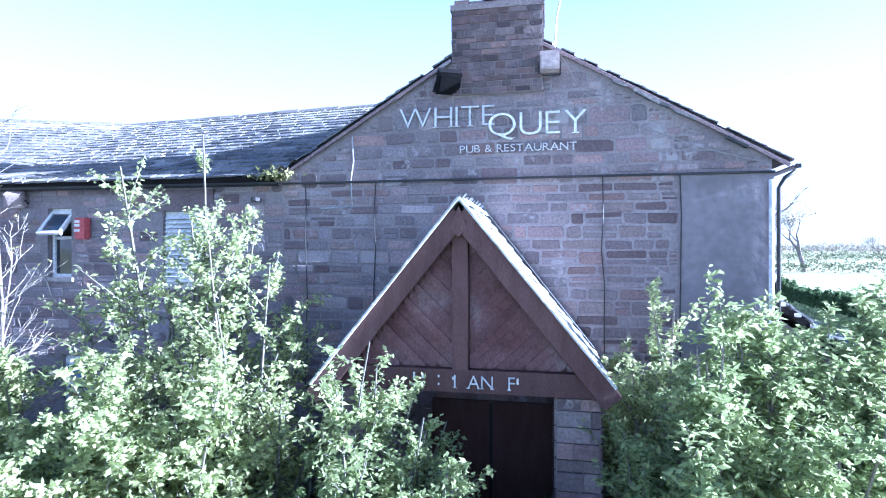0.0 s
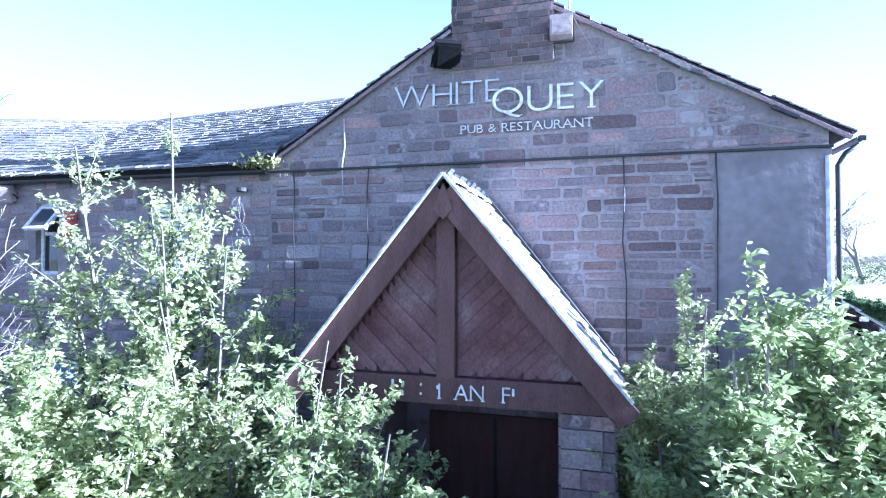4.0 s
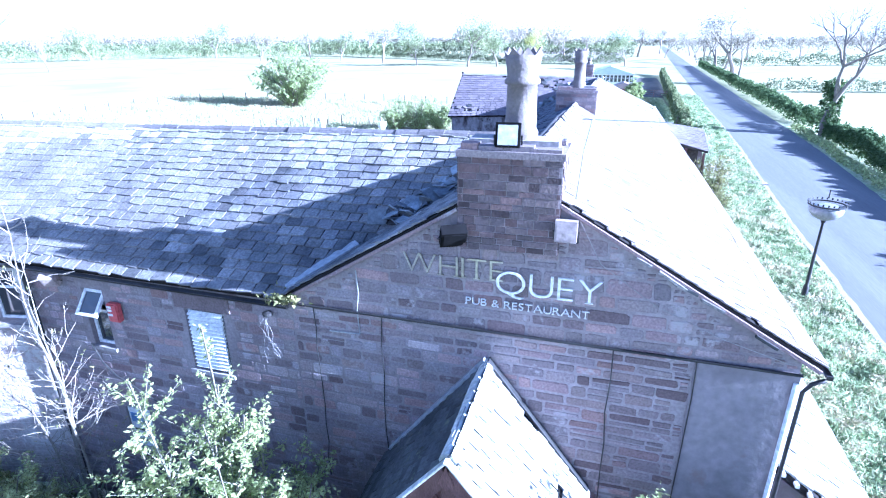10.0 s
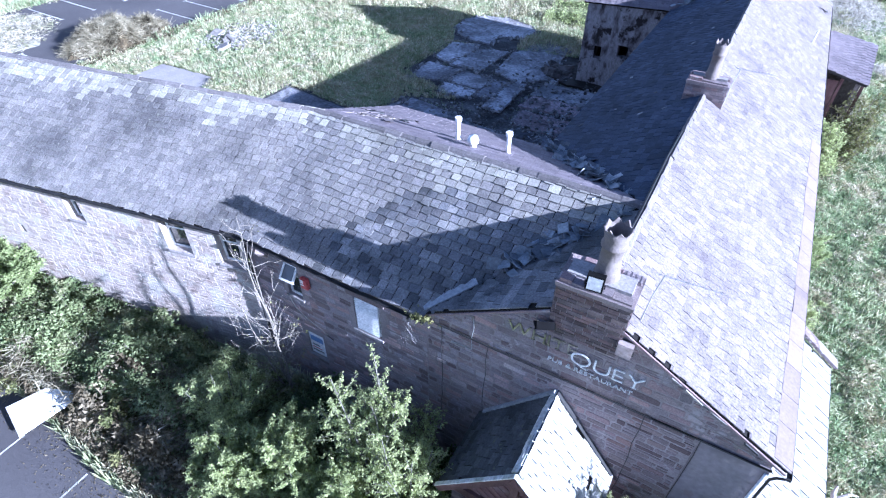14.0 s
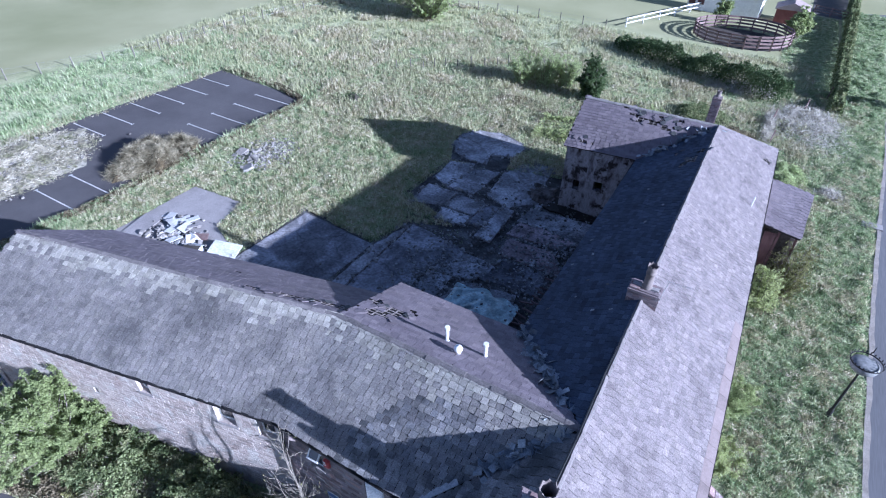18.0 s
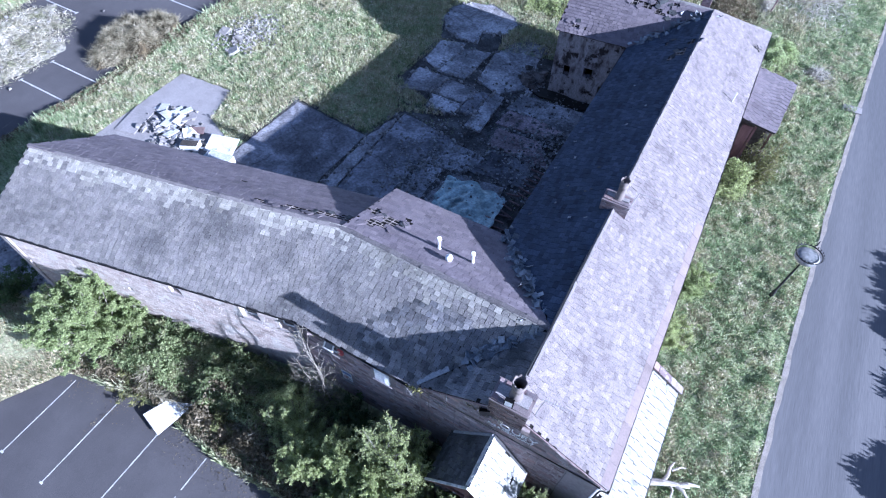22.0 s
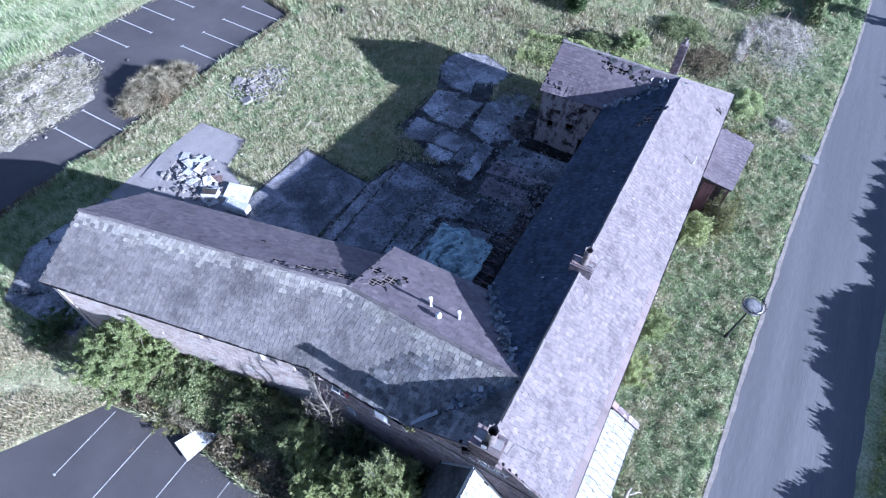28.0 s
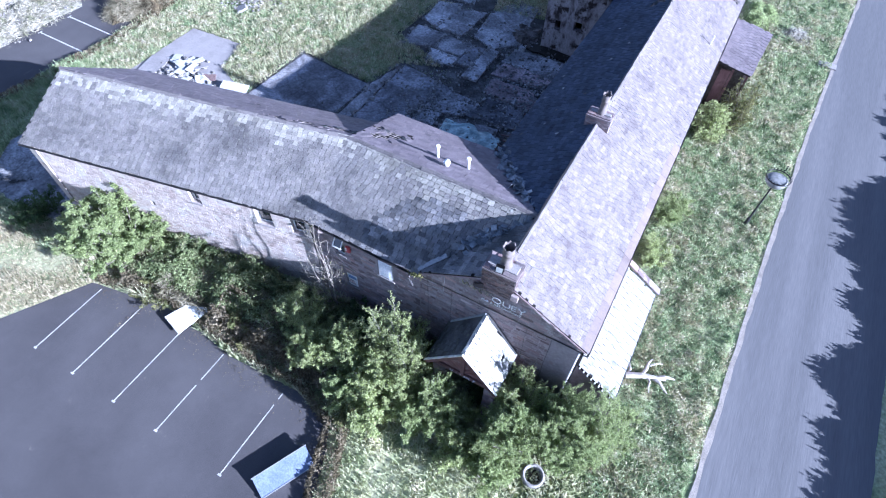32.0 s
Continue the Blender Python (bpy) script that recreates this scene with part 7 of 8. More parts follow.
shrub("shrub", "dark ivy-like shrub along the wing", -15.6, 4.9, 1.7, 1.7, 34, 13, 25, 0.092, BRAMBLE, BARK, 112, bare=0.05)
shrub("shrub", "dark bramble shrub along the wing", -12.2, 5.3, 1.7, 1.7, 34, 13, 25, 0.092, BRAMBLE, BARK, 113, bare=0.05)
shrub("shrub", "tangled bramble at the car park edge", -11.2, 3.6, 1.1, 1.5, 26, 12, 21, 0.083, LEAF_Y, BARK, 114, bare=0.05)
shrub("shrub", "tangled bramble by the white sheet", -15.6, 3.3, 0.9, 1.5, 24, 12, 18, 0.083, LEAF_Y, BARK, 115, bare=0.05)
# the dark leaf colour of these two also carries the shade there
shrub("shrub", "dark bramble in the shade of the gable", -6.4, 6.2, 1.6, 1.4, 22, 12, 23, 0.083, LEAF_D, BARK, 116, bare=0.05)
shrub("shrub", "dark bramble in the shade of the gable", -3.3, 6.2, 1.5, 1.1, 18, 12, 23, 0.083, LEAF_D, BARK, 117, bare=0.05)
shrub("shrub", "spreading weeds at the wing end", -24.3, 3.4, 1.2, 1.6, 22, 12, 23, 0.092, LEAF_D, BARK, 118, bare=0.05)
shrub("shrub", "pale green shrub against the road-side wall", 4.1, 20.2, 1.7, 1.4, 24, 12, 71, 0.061, LEAF_L, BARK, 119, bare=0.05)
shrub("shrub", "green weeds against the road-side wall", 4.0, 17.2, 1.3, 1.3, 22, 12, 64, 0.061, LEAF, BARK, 120, bare=0.05)
shrub("shrub", "yellowing shrub beside the store", 5.3, 29.4, 4.0, 1.25, 34, 15, 23, 0.083, LEAF_Y, BARK, 121, bare=0.05)
shrub("shrub", "leafy shrub before the store", 4.3, 28.0, 2.9, 1.3, 30, 14, 30, 0.1, LEAF, BARK, 186, bare=0.05)
shrub("shrub", "yellowing shrub behind the rear corner", 4.6, 38.2, 2.0, 1.3, 24, 12, 23, 0.092, LEAF_Y, BARK, 122, bare=0.05)
shrub("shrub", "tall feathery shrub before the lean-to end", 3.9, 5.7, 4.3, 1.3, 36, 19, 60, 0.055, LEAF_L, BARK, 129, bare=0.1, wide=0.26)
for i, (x, y, h, r) in enumerate(((-1.9, 3.7, 2.3, 1.2), (0.2, 3.5, 2.0, 1.2), (1.5, 3.3, 2.1, 1.1), (-3.6, 2.9, 2.4, 1.1), (-5.0, 3.1, 2.2, 1.0))):
    shrub("shrub", "low leafy sallow growth before the porch", x, y, h, r, 26, 14, 34, 0.08, LEAF if i % 2 else LEAF_L, BARK, 181 + i, bare=0.05)
hedge("brambles", "tangled green and brown brambles between wing and car park", [(-17.5, 4.2), (-14, 4.9), (-10.5, 5.1), (-6.5, 5.4)], 3.0, 1.0, 1900, 0.075, BRAMBLE, 187, 0.8)
def stems(name, label, box, n, size, low, high, mat, seed, wide=0.04):
    """Thin bent canes lying over a thicket."""
    rs = np.random.RandomState(seed)
    x, y = rs.uniform(box[0], box[1], n), rs.uniform(box[2], box[3], n)
    y += (x - box[0]) * 0.11
    k = np.array([noise.noise(Vector((a * 0.9, b * 0.9, seed))) for a, b in zip(x, y)])
    ok = k > -0.12
    x, y, k = x[ok], y[ok], k[ok]
    z = 0.1 - 0.025 * x + low + (high - low) * rs.uniform(size=len(x)) * (0.5 + np.clip(k, -0.2, 0.5))
    return tagged(put(name, leaf_quads(np.stack([x, y, z], axis=1), size, random.Random(seed), 0.5, wide), mat), label, "brambles", kind="stuff")


stems("bramble_canes", "pale dry canes tangled over the brambles", (-17.5, -6.0, 2.5, 4.6), 9000, 0.34, 0.3, 1.25, STRAW, 192)
stems("bramble_canes", "fine grey-green sprays over the brambles", (-17.0, -6.0, 3.0, 5.0), 16000, 0.1, 0.4, 1.5, WILLOW, 193, 0.28)
hedge("dead_brambles", "dry brown stems among the brambles", [(-17.5, 3.3), (-15.2, 3.7)], 2.2, 0.7, 1100, 0.11, DEADB, 188, 0.8)
hedge("dead_brambles", "dry brown stems among the brambles", [(-12.4, 3.9), (-9, 3.9), (-6.2, 4.0)], 2.2, 0.8, 1100, 0.11, DEADB, 189, 0.8)
shrub("shrub", "low shrub growing in front of the dark entrance", -0.45, 4.85, 2.1, 0.7, 16, 13, 44, 0.05, LEAF, BARK, 190, bare=0.1)
# dark leaves put the porch's inner shade into the colour
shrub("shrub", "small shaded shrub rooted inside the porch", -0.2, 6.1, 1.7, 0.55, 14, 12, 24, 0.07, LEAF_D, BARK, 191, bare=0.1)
# bare tree by the wing wall
rnd = random.Random(131)
bt = thing("bare_tree", "leafless young tree against the wing wall", "tree", at=(-7.95, 6.55, g(-7.9, 6.5)))
tips = []
GREYB = mk("grey_bark", [(0.17, 0.155, 0.13), (0.26, 0.235, 0.2)], 5, 0.85, 0.4, 40)
for tip, low in (((-0.35, 0.1, 6.3), 0.9), ((0.1, -0.1, 5.6), 0.7), ((0.55, -0.35, 4.3), 0.8), ((-0.7, -0.3, 4.0), 1.0)):
    G, tip = Geo(), Vector(tip)
    foot = Vector((tip.x * 0.2, tip.y * 0.2, 0))
    line = [foot.lerp(tip, i / 12) + Vector((0.05 * math.sin(i * 0.9 + tip.x * 9), 0.04 * math.cos(i * 1.1), 0)) for i in range(13)]
    G.tube(line, [0.034 * (1 - 0.85 * i / 12) for i in range(13)], 6)
    for i in range(26):
        q = rnd.uniform(low / tip.z, 0.98)
        p = line[int(q * 12)].lerp(line[min(12, int(q * 12) + 1)], q * 12 % 1)
        an = rnd.uniform(0, 2 * math.pi)
        branch(G, p, Vector((math.cos(an), math.sin(an) * 0.6, rnd.uniform(0.15, 0.8))).normalized(), rnd.uniform(0.3, 0.75) * (1.15 - 0.6 * q), 0.009, 2, rnd, tips, 0.4, 0.12, (1, 3))
    G.obj("stem", GREYB, bt)
put("foliage", leaf_quads([(p.x, p.y, p.z) for p in tips if rnd.random() < 0.3], 0.06, rnd, 0.6), LEAF_Y, bt)

# ---- hedges, trees and buildings beyond ----
hedge("road_hedge", "clipped hawthorn hedge along the far side of the road", [(road_left(y) + road_w(y) + 2.8, y) for y in (-6, 4, 12)], 1.35, 1.3, 2500, 0.15, LEAF_D, 141, 0.35)
hedge("road_hedge", "clipped hawthorn hedge along the far side of the road", [(road_left(y) + road_w(y) + 2.8, y) for y in (12, 24, 40)], 1.35, 1.5, 2500, 0.15, LEAF_D, 137, 0.35)
hedge("road_hedge", "clipped hawthorn hedge along the far side of the road", [(road_left(y) + road_w(y) + 2.8, y) for y in (40, 52, 66)], 1.35, 1.5, 800, 0.2, LEAF_D, 138, 0.4)
hedge("road_hedge", "clipped hawthorn hedge further along the road", [(road_left(y) + road_w(y) + 2.2, y) for y in (66, 100, 150, 230)], 1.3, 1.9, 160, 0.3, LEAF_D, 140, 0.3)
hedge("verge_scrub", "rough growth on the far road verge", [(road_left(y) + road_w(y) + 0.9, y) for y in (-20, 10, 40, 70)], 0.9, 0.5, 90, 0.2, LEAF, 142, 0.5)
hedge("drive_hedge", "dense dark hedge between drive and road", [(7.8, 59.6), (8.1, 68), (8.7, 80), (9.2, 88), (10.2, 112), (12.8, 163)], 1.25, 1.5, 1000, 0.16, BRAMBLE, 143, 0.5)
hedge("paddock_hedge", "dark hedge round the paddock", [(-14.5, 67.5), (-7, 64.3), (-1, 62), (3.6, 59.5)], 2.4, 1.8, 1100, 0.15, LEAF_D, 144, 0.5)
for i, (x, y, h, r) in enumerate(((-19.2, 50.2, 3.6, 1.7), (-17.2, 50.9, 4.1, 1.9), (-15.2, 51.8, 3.7, 1.7))):
    shrub("willow_scrub", "light green willow scrub beyond the yard", x, y, h, r, 34, 14, 30, 0.1, WILLOW, BARK, 145 + i, bare=0.05)
shrub("conifer_scrub", "dark upright evergreen shrub behind the rear wing", -12.2, 50.0, 4.4, 1.25, 60, 18, 34, 0.13, LEAF_D, BARK, 148, bare=0.02)
hedge("brambles", "low brambles behind the rear wing", [(-14, 42), (-6, 43), (3, 42)], 5.0, 0.7, 1000, 0.12, LEAF, 147, 0.6)
hedge("dead_brambles", "brown dead brambles along the car park edge", [(-3.3, -3.0), (-3.7, -0.6), (-4.8, 2.2), (-7.0, 3.0), (-10.4, 2.9), (-14.5, 3.2), (-18.5, 2.5)], 1.2, 0.35, 700, 0.09, DEADB, 149, 0.7)
hedge("dead_brambles", "dry brown growth along the rear car park edge", [(-34.3, 6), (-33.6, 14), (-33.7, 24), (-33.8, 34.8), (-38, 36.0), (-45.6, 36.6)], 0.7, 0.22, 200, 0.12, DEADB, 139, 0.8)
for i, (path, w, h, d, s, m) in enumerate((
        ([(-214, 95), (-238, 150), (-225, 225), (-141, 283), (-100, 250)], 5.0, 4.0, 150, 0.5, OVERGROWN),
        ([(-100, 250), (-59, 216), (-34, 200), (-11, 222), (4, 238)], 2.6, 2.4, 260, 0.32, DARKHEDGE),
        ([(-600, 170), (-380, 300), (-180, 335), (-60, 330), (10, 335)], 5, 3.4, 70, 0.7, DARKHEDGE),
        ([(-600, 260), (-260, 420), (0, 450)], 8, 5, 46, 1.1, OVERGROWN),
        ([(-900, 420), (-420, 640), (-30, 660), (20, 640)], 10, 6, 26, 1.6, DARKHEDGE),
        ([(-1300, 500), (-500, 900), (60, 960), (500, 850)], 24, 10, 30, 2.4, TWIGGY),
        ([(-240, 860), (-160, 900), (-70, 930)], 50, 20, 60, 2.6, TWIGGY),
        ([(-900, 700), (-700, 820), (-560, 880)], 50, 16, 40, 2.6, TWIGGY),
        ([(26, 120), (90, 130), (220, 150)], 3, 2.0, 60, 0.45, DARKHEDGE),
        ([(30, 230), (140, 260), (420, 300)], 4, 3.0, 60, 0.6, DARKHEDGE),
        ([(40, 480), (300, 520), (700, 500)], 8, 8, 30, 1.2, TWIGGY))):
    hedge("field_hedge", "distant field hedge", path, w, h, d * 0.9, s * 0.9, m, 150 + i, 0.7)
for i, poly in enumerate(([(-58, 238), (2, 246), (8, 322), (-58, 326)], [(-58, 350), (4, 352), (12, 440), (-58, 436)], [(-59, 480), (8, 480), (24, 620), (-59, 630)])):
    tagged(sheet("ploughed_ground", poly, mk("ploughed_soil", [(0.2, 0.165, 0.14), (0.3, 0.26, 0.225)], 0.08, 0.95, 0.3, 2), 0.05), "pale brown ploughed field in the distance", "field", kind="structure")
tree("roadside_tree", "ivy-clad bare oak beside the road hedge", 21.3, 64.8, 13.0, 161, depth=6, spread=0.5, trunk=0.42)
hedge("ivy", "dark ivy round the roadside trunk", [(20.7, 64.6), (21.9, 65.0)], 1.6, 4.5, 1200, 0.28, LEAF_D, 162, 0.4)
shrub("field_bush", "large round sallow bush in the pasture", -38.4, 63.8, 7.6, 5.6, 120, 16, 40, 0.16, WILLOW, BARK, 163, bare=0.1)
shrub("shrub", "small light shrub in the paddock", -5.8, 86.0, 3.2, 1.4, 22, 12, 22, 0.22, LEAF_L, BARK, 164)
shrub("shrub", "light green shrub beside the drive", 3.2, 84.0, 4.0, 1.7, 26, 13, 22, 0.25, LEAF_L, BARK, 165)
tree("field_tree", "tall bare leaning hedgerow tree", -150.6, 104.6, 30.0, 176, depth=6, spread=0.42, trunk=0.5, group="distant trees")
rnd = random.Random(170)
proto = [tree("field_tree", "distant bare hedgerow tree", -150, 120, 11.0, 171, depth=5, leaf=TWIGGY, nl=16, size=0.3, cloud=0.75, trunk=0.35, group="distant trees"),
         tree("field_tree", "distant hedgerow tree with thin spring leaf", -60, 172, 9.5, 172, depth=5, leaf=OVERGROWN, nl=26, size=0.3, cloud=0.8, trunk=0.32, group="distant trees"),
         tree("field_tree", "distant hedgerow tree with thin spring leaf", -25, 190, 11.5, 173, depth=5, leaf=AUTUMN, nl=40, size=0.32, cloud=0.8, trunk=0.35, group="distant trees")]
spots = [(-168, 105), (-130, 190), (-105, 208), (-80, 192), (-44, 175), (-36, 182), (4, 215), (-230, 210), (-290, 260), (-190, 240), (-140, 245), (-90, 250), (-50, 252), (-20, 250),
         (-420, 330), (-330, 380), (-230, 430), (-150, 440), (-60, 450), (30, 430), (-600, 520), (-450, 640), (-260, 760), (-80, 820), (40, 240), (36, 210), (33, 180), (31, 160), (30, 190), (46, 260), (60, 300), (90, 330), (140, 260), (200, 340), (300, 420), (150, 500), (26, 330), (70, 520), (-760, 460), (-900, 700), (55, 130), (120, 150), (-12, 260), (12, 330), (-110, 330), (-225, 200), (-236, 160), (-180, 262), (-160, 276), (-120, 268), (-300, 330), (-350, 345), (-80, 335), (-30, 338), (-500, 400), (-380, 440), (-190, 460), (-100, 470), (-640, 480), (-540, 600), (-340, 700), (-180, 720), (-60, 690), (90, 620), (38, 300), (42, 340), (44, 380), (36, 260), (40, 280)]
for x, y in spots:
    src = proto[0 if x > 20 else rnd.choice((0, 0, 0, 1, 1))]
    k = rnd.uniform(1.1, 1.9)
    c = copy_thing(src, pose(x, y, g(x, y) - 0.1, 0, 0, rnd.uniform(0, 360)))
    c.scale = (k, k, k)

# paddock: stable, glasshouse, round pen, rail fence
def gabled(name, label, cat, x0, x1, y0, y1, h, rh, wallm, roofm, rz=0.0):
    t = thing(name, label, cat, at=((x0 + x1) / 2, (y0 + y1) / 2, g((x0 + x1) / 2, y0)), rz=rz)
    a, b = (x1 - x0) / 2, (y1 - y0) / 2
    Geo().box(-a, a, -b, b, -0.3, h).obj("wall_box", wallm, t)
    Geo().prism([(-a - 0.2, -b - 0.2, h), (a + 0.2, -b - 0.2, h), (a + 0.2, -b - 0.2, h + 0.08), (0, -b - 0.2, h + rh), (-a - 0.2, -b - 0.2, h + 0.08)], (0, 2 * b + 0.4, 0)).obj("roof", roofm, t)
    return t, a, b


st = thing("stable", "low white stable block with a flat pale roof", "stable", at=(-6.2, 92.5, g(-6, 92)), rz=-4)
Geo().box(-5.0, 4.6, -1.6, 1.6, -0.3, 2.5).obj("wall_box", WHITEP, st)
Geo().box(-5.3, 4.9, -2.0, 1.9, 2.5, 2.66).obj("roof", PVC, st)
for x in (-4.4, -3.2):
    Geo().box(x - 0.45, x + 0.45, -1.64, -1.6, 0.9, 2.1).obj("stable_door", DARKWOOD, st)
gh, a, b = gabled("glasshouse", "long white glasshouse with a blue-white roof", "glasshouse", -5.0, 4.4, 124, 134, 2.0, 1.6, WHITEP, mk("glass_roof", [(0.4, 0.47, 0.62), (0.55, 0.6, 0.72)], 1, 0.3, 0, 10))
for i in range(12):
    x = -a + (2 * a) * (i + 0.5) / 12
    Geo().box(x - 0.28, x + 0.28, -b - 0.03, -b, 0.5, 1.8).obj("pane", GLASS, gh)
gs, a, b = gabled("red_shed", "small red timber shed by the paddock", "shed", 0.2, 4.0, 91, 94.5, 1.8, 0.9, mk("red_boards", [(0.14, 0.05, 0.045), (0.2, 0.08, 0.07)], 2, 0.8, 0.2, 15), mk("rust_roof", [(0.25, 0.2, 0.19), (0.4, 0.33, 0.32)], 1, 0.7, 0.1, 10))
pen = thing("round_pen", "round timber-railed horse pen", "pen", at=(-2.6, 80.0, g(-2.6, 80)))
for k in range(22):
    a0, a1 = 2 * math.pi * k / 22, 2 * math.pi * (k + 1) / 22
    p0, p1 = (5.6 * math.cos(a0), 4.6 * math.sin(a0)), (5.6 * math.cos(a1), 4.6 * math.sin(a1))
    Geo().box(p0[0] - 0.08, p0[0] + 0.08, p0[1] - 0.08, p0[1] + 0.08, -0.2, 1.6).obj("post", FADEWOOD, pen)
    for z in (0.35, 0.75, 1.15, 1.5):
        Geo().bar((*p0, z), (*p1, z), 0.05, 0.22).obj("rail", FADEWOOD, pen)
tagged(sheet("pen_pavement", [(-2.6 + 5.5 * math.cos(k * 0.3), 80 + 4.5 * math.sin(k * 0.3)) for k in range(21)], EARTH, 0.02), "dark trodden earth inside the pen", "pen floor", kind="structure")
wf = thing("rail_fence", "pale post and rail fence in the paddock", "fence")
for i in range(6):
    p0, p1 = Vector((-16.0 + i * 1.4, 76 + i * 3.2, 0)), Vector((-16.0 + (i + 1) * 1.4, 76 + (i + 1) * 3.2, 0))
    zz = g(p0.x, 0)
    Geo().box(p0.x - 0.07, p0.x + 0.07, p0.y - 0.07, p0.y + 0.07, zz - 0.2, zz + 1.2).obj("post", WHITEP, wf)
    for z in (0.5, 1.05):
        Geo().bar((p0.x, p0.y, zz + z), (p1.x, p1.y, zz + z), 0.05, 0.14).obj("rail", WHITEP, wf)
tagged(sheet("drive_pavement", [(4.8, 99.5), (9.0, 98.5), (10.2, 125), (10.8, 150), (5.3, 150), (4.9, 120)], mk("dirt_drive", [(0.06, 0.057, 0.055), (0.12, 0.112, 0.105)], 0.6, 0.95, 0.4, 15), 0.02), "earth and gravel drive beside the paddock", "drive", kind="structure")
tagged(sheet("layby_pavement", [(9.8, 96), (14.0, 95), (14.7, 106), (10.6, 104)], ASPHALT, 0.015), "worn asphalt entrance off the road", "entrance", kind="structure")
gate = thing("field_gate", "low timber gate across the drive", "gate")
for x, y in ((5.0, 100.3), (7.05, 99.4), (9.0, 98.6)):
    Geo().box(x - 0.08, x + 0.08, y - 0.08, y + 0.08, g(x, y) - 0.2, g(x, y) + 1.15).obj("post", FADEWOOD, gate)
for z in (0.35, 0.7, 1.05):
    Geo().bar((5.0, 100.3, g(5.0, 0) + z), (9.0, 98.6, g(9.0, 0) + z), 0.05, 0.1).obj("rail", FADEWOOD, gate)
for x, y, h in ((3.0, 54.5, 1.3), (3.2, 49.9, 1.2), (7.2, 63.6, 1.3), (5.4, 59.2, 1.1)):
    post = thing("fence_post", "leaning weathered fence post in dry growth", "post", "old posts behind the house", at=(x, y, g(x, y)))
    Geo().bar((0, 0, -0.1), (0.12, 0.06, h), 0.09, 0.09).obj("shaft", FADEWOOD, post)
# post and wire fence of the pasture
ff = thing("field_fence", "post and wire fence between yard and pasture", "fence")
line = [(-61, 14), (-59.5, 23), (-55.6, 33.5), (-55, 51), (-52.4, 63), (-46, 69), (-30, 73), (-15, 74)]
wires = []
for (x0, y0), (x1, y1) in zip(line, line[1:]):
    L = math.hypot(x1 - x0, y1 - y0)
    n = max(1, int(L / 2.6))
    for i in range(n):
        x, y = x0 + (x1 - x0) * i / n, y0 + (y1 - y0) * i / n
        Geo().box(x - 0.05, x + 0.05, y - 0.05, y + 0.05, g(x, y) - 0.2, g(x, y) + 1.15).obj("post", PALEBARK, ff)
        wires.append((x, y, g(x, y)))
for z in (0.5, 1.0):
    Geo().tube([(x, y, q + z) for x, y, q in wires], [0.006] * len(wires), 3, False).obj("wire", GREYM, ff)
yf = thing("yard_fence", "row of old fence stakes across the yard grass", "fence")
for i in range(13):
    x, y = -31.5 + i * 1.0 + 0.2 * math.sin(i), 46.2 + i * 0.85
    Geo().box(x - 0.045, x + 0.045, y - 0.045, y + 0.045, g(x, y) - 0.2, g(x, y) + 1.0 + 0.2 * math.sin(i * 2.3)).obj("post", PALEBARK, yf)

# ---- grass ----
KEEP = [[(-3.9, 7.2), (2.95, 7.2), (3.1, 37.6), (-8.5, 37.6), (-8.5, 31.2), (-4, 31.2), (-4, 14.6), (-9.4, 14.6), (-23.5, 11.2), (-22.9, 4.2), (-9.1, 7.1)],
        [(2.8, 7.6), (4.6, 7.6), (4.6, 13.3), (2.8, 13.3)],
        [(-22.2, -14), (-3.2, -14), (-3.6, -1), (-4.9, 1.8), (-7.0, 2.4), (-10.4, 2.2), (-14.5, 2.6), (-18.7, 1.8), (-20.6, -1.6), (-22.2, -4)],
        [(-46.4, 4.0), (-34.0, 4.0), (-34.1, 35.1), (-45.6, 36.0)],
        [(-30.1, 19.9), (-26.0, 20.2), (-25.3, 17.5), (-22.6, 16.4), (-21.9, 14.2), (-22.5, 12.6), (-24.2, 11.5), (-30, 11.4)], [(-28.5, 3.0), (-23.2, 3.4), (-23.3, 11.2), (-30.0, 11.3), (-30.5, 6)],
        [(-21.9, 21.8), (-22.2, 13), (-4, 13), (-4, 31.3), (-9.0, 34.8), (-12.8, 33.6), (-17.2, 32.5), (-17.5, 27.3), (-13, 25.4), (-15.5, 24.3), (-16.2, 21.3)],
        [(-18.7, 35.2), (-18.8, 37.0), (-17.7, 38.4), (-15.8, 38.9), (-13.9, 38.2), (-13.2, 37.3), (-13.5, 35.8), (-13.0, 33.0), (-17.3, 32.8)]]


def open_grass(x, y):
    return x < road_left(y) - 0.25 and not any(inside(k, x, y) for k in KEEP)


grass_patch("verge_grass", "long tussocky grass on the road verge", lambda x, y: open_grass(x, y) and x > 2.5, (2.5, 12.5, -6, 62), 20000, 0.2, BLADE_G, 201)
grass_patch("verge_grass", "dry seeding grass on the road verge", lambda x, y: open_grass(x, y) and x > 2.5 and noise.noise(Vector((x * 0.35, y * 0.2, 5))) > -0.05, (2.5, 12.5, -6, 62), 16000, 0.22, BLADE, 202)
grass_patch("yard_grass", "rough yard grass with dry tufts", lambda x, y: open_grass(x, y) and x < 2, (-35, -4, 12, 48), 60000, 0.22, BLADE, 203)
grass_patch("yard_grass", "green yard grass", lambda x, y: open_grass(x, y) and x < 2 and noise.noise(Vector((x * 0.2, y * 0.2, 8))) > -0.1, (-35, -4, 12, 48), 34000, 0.2, BLADE_G, 204)
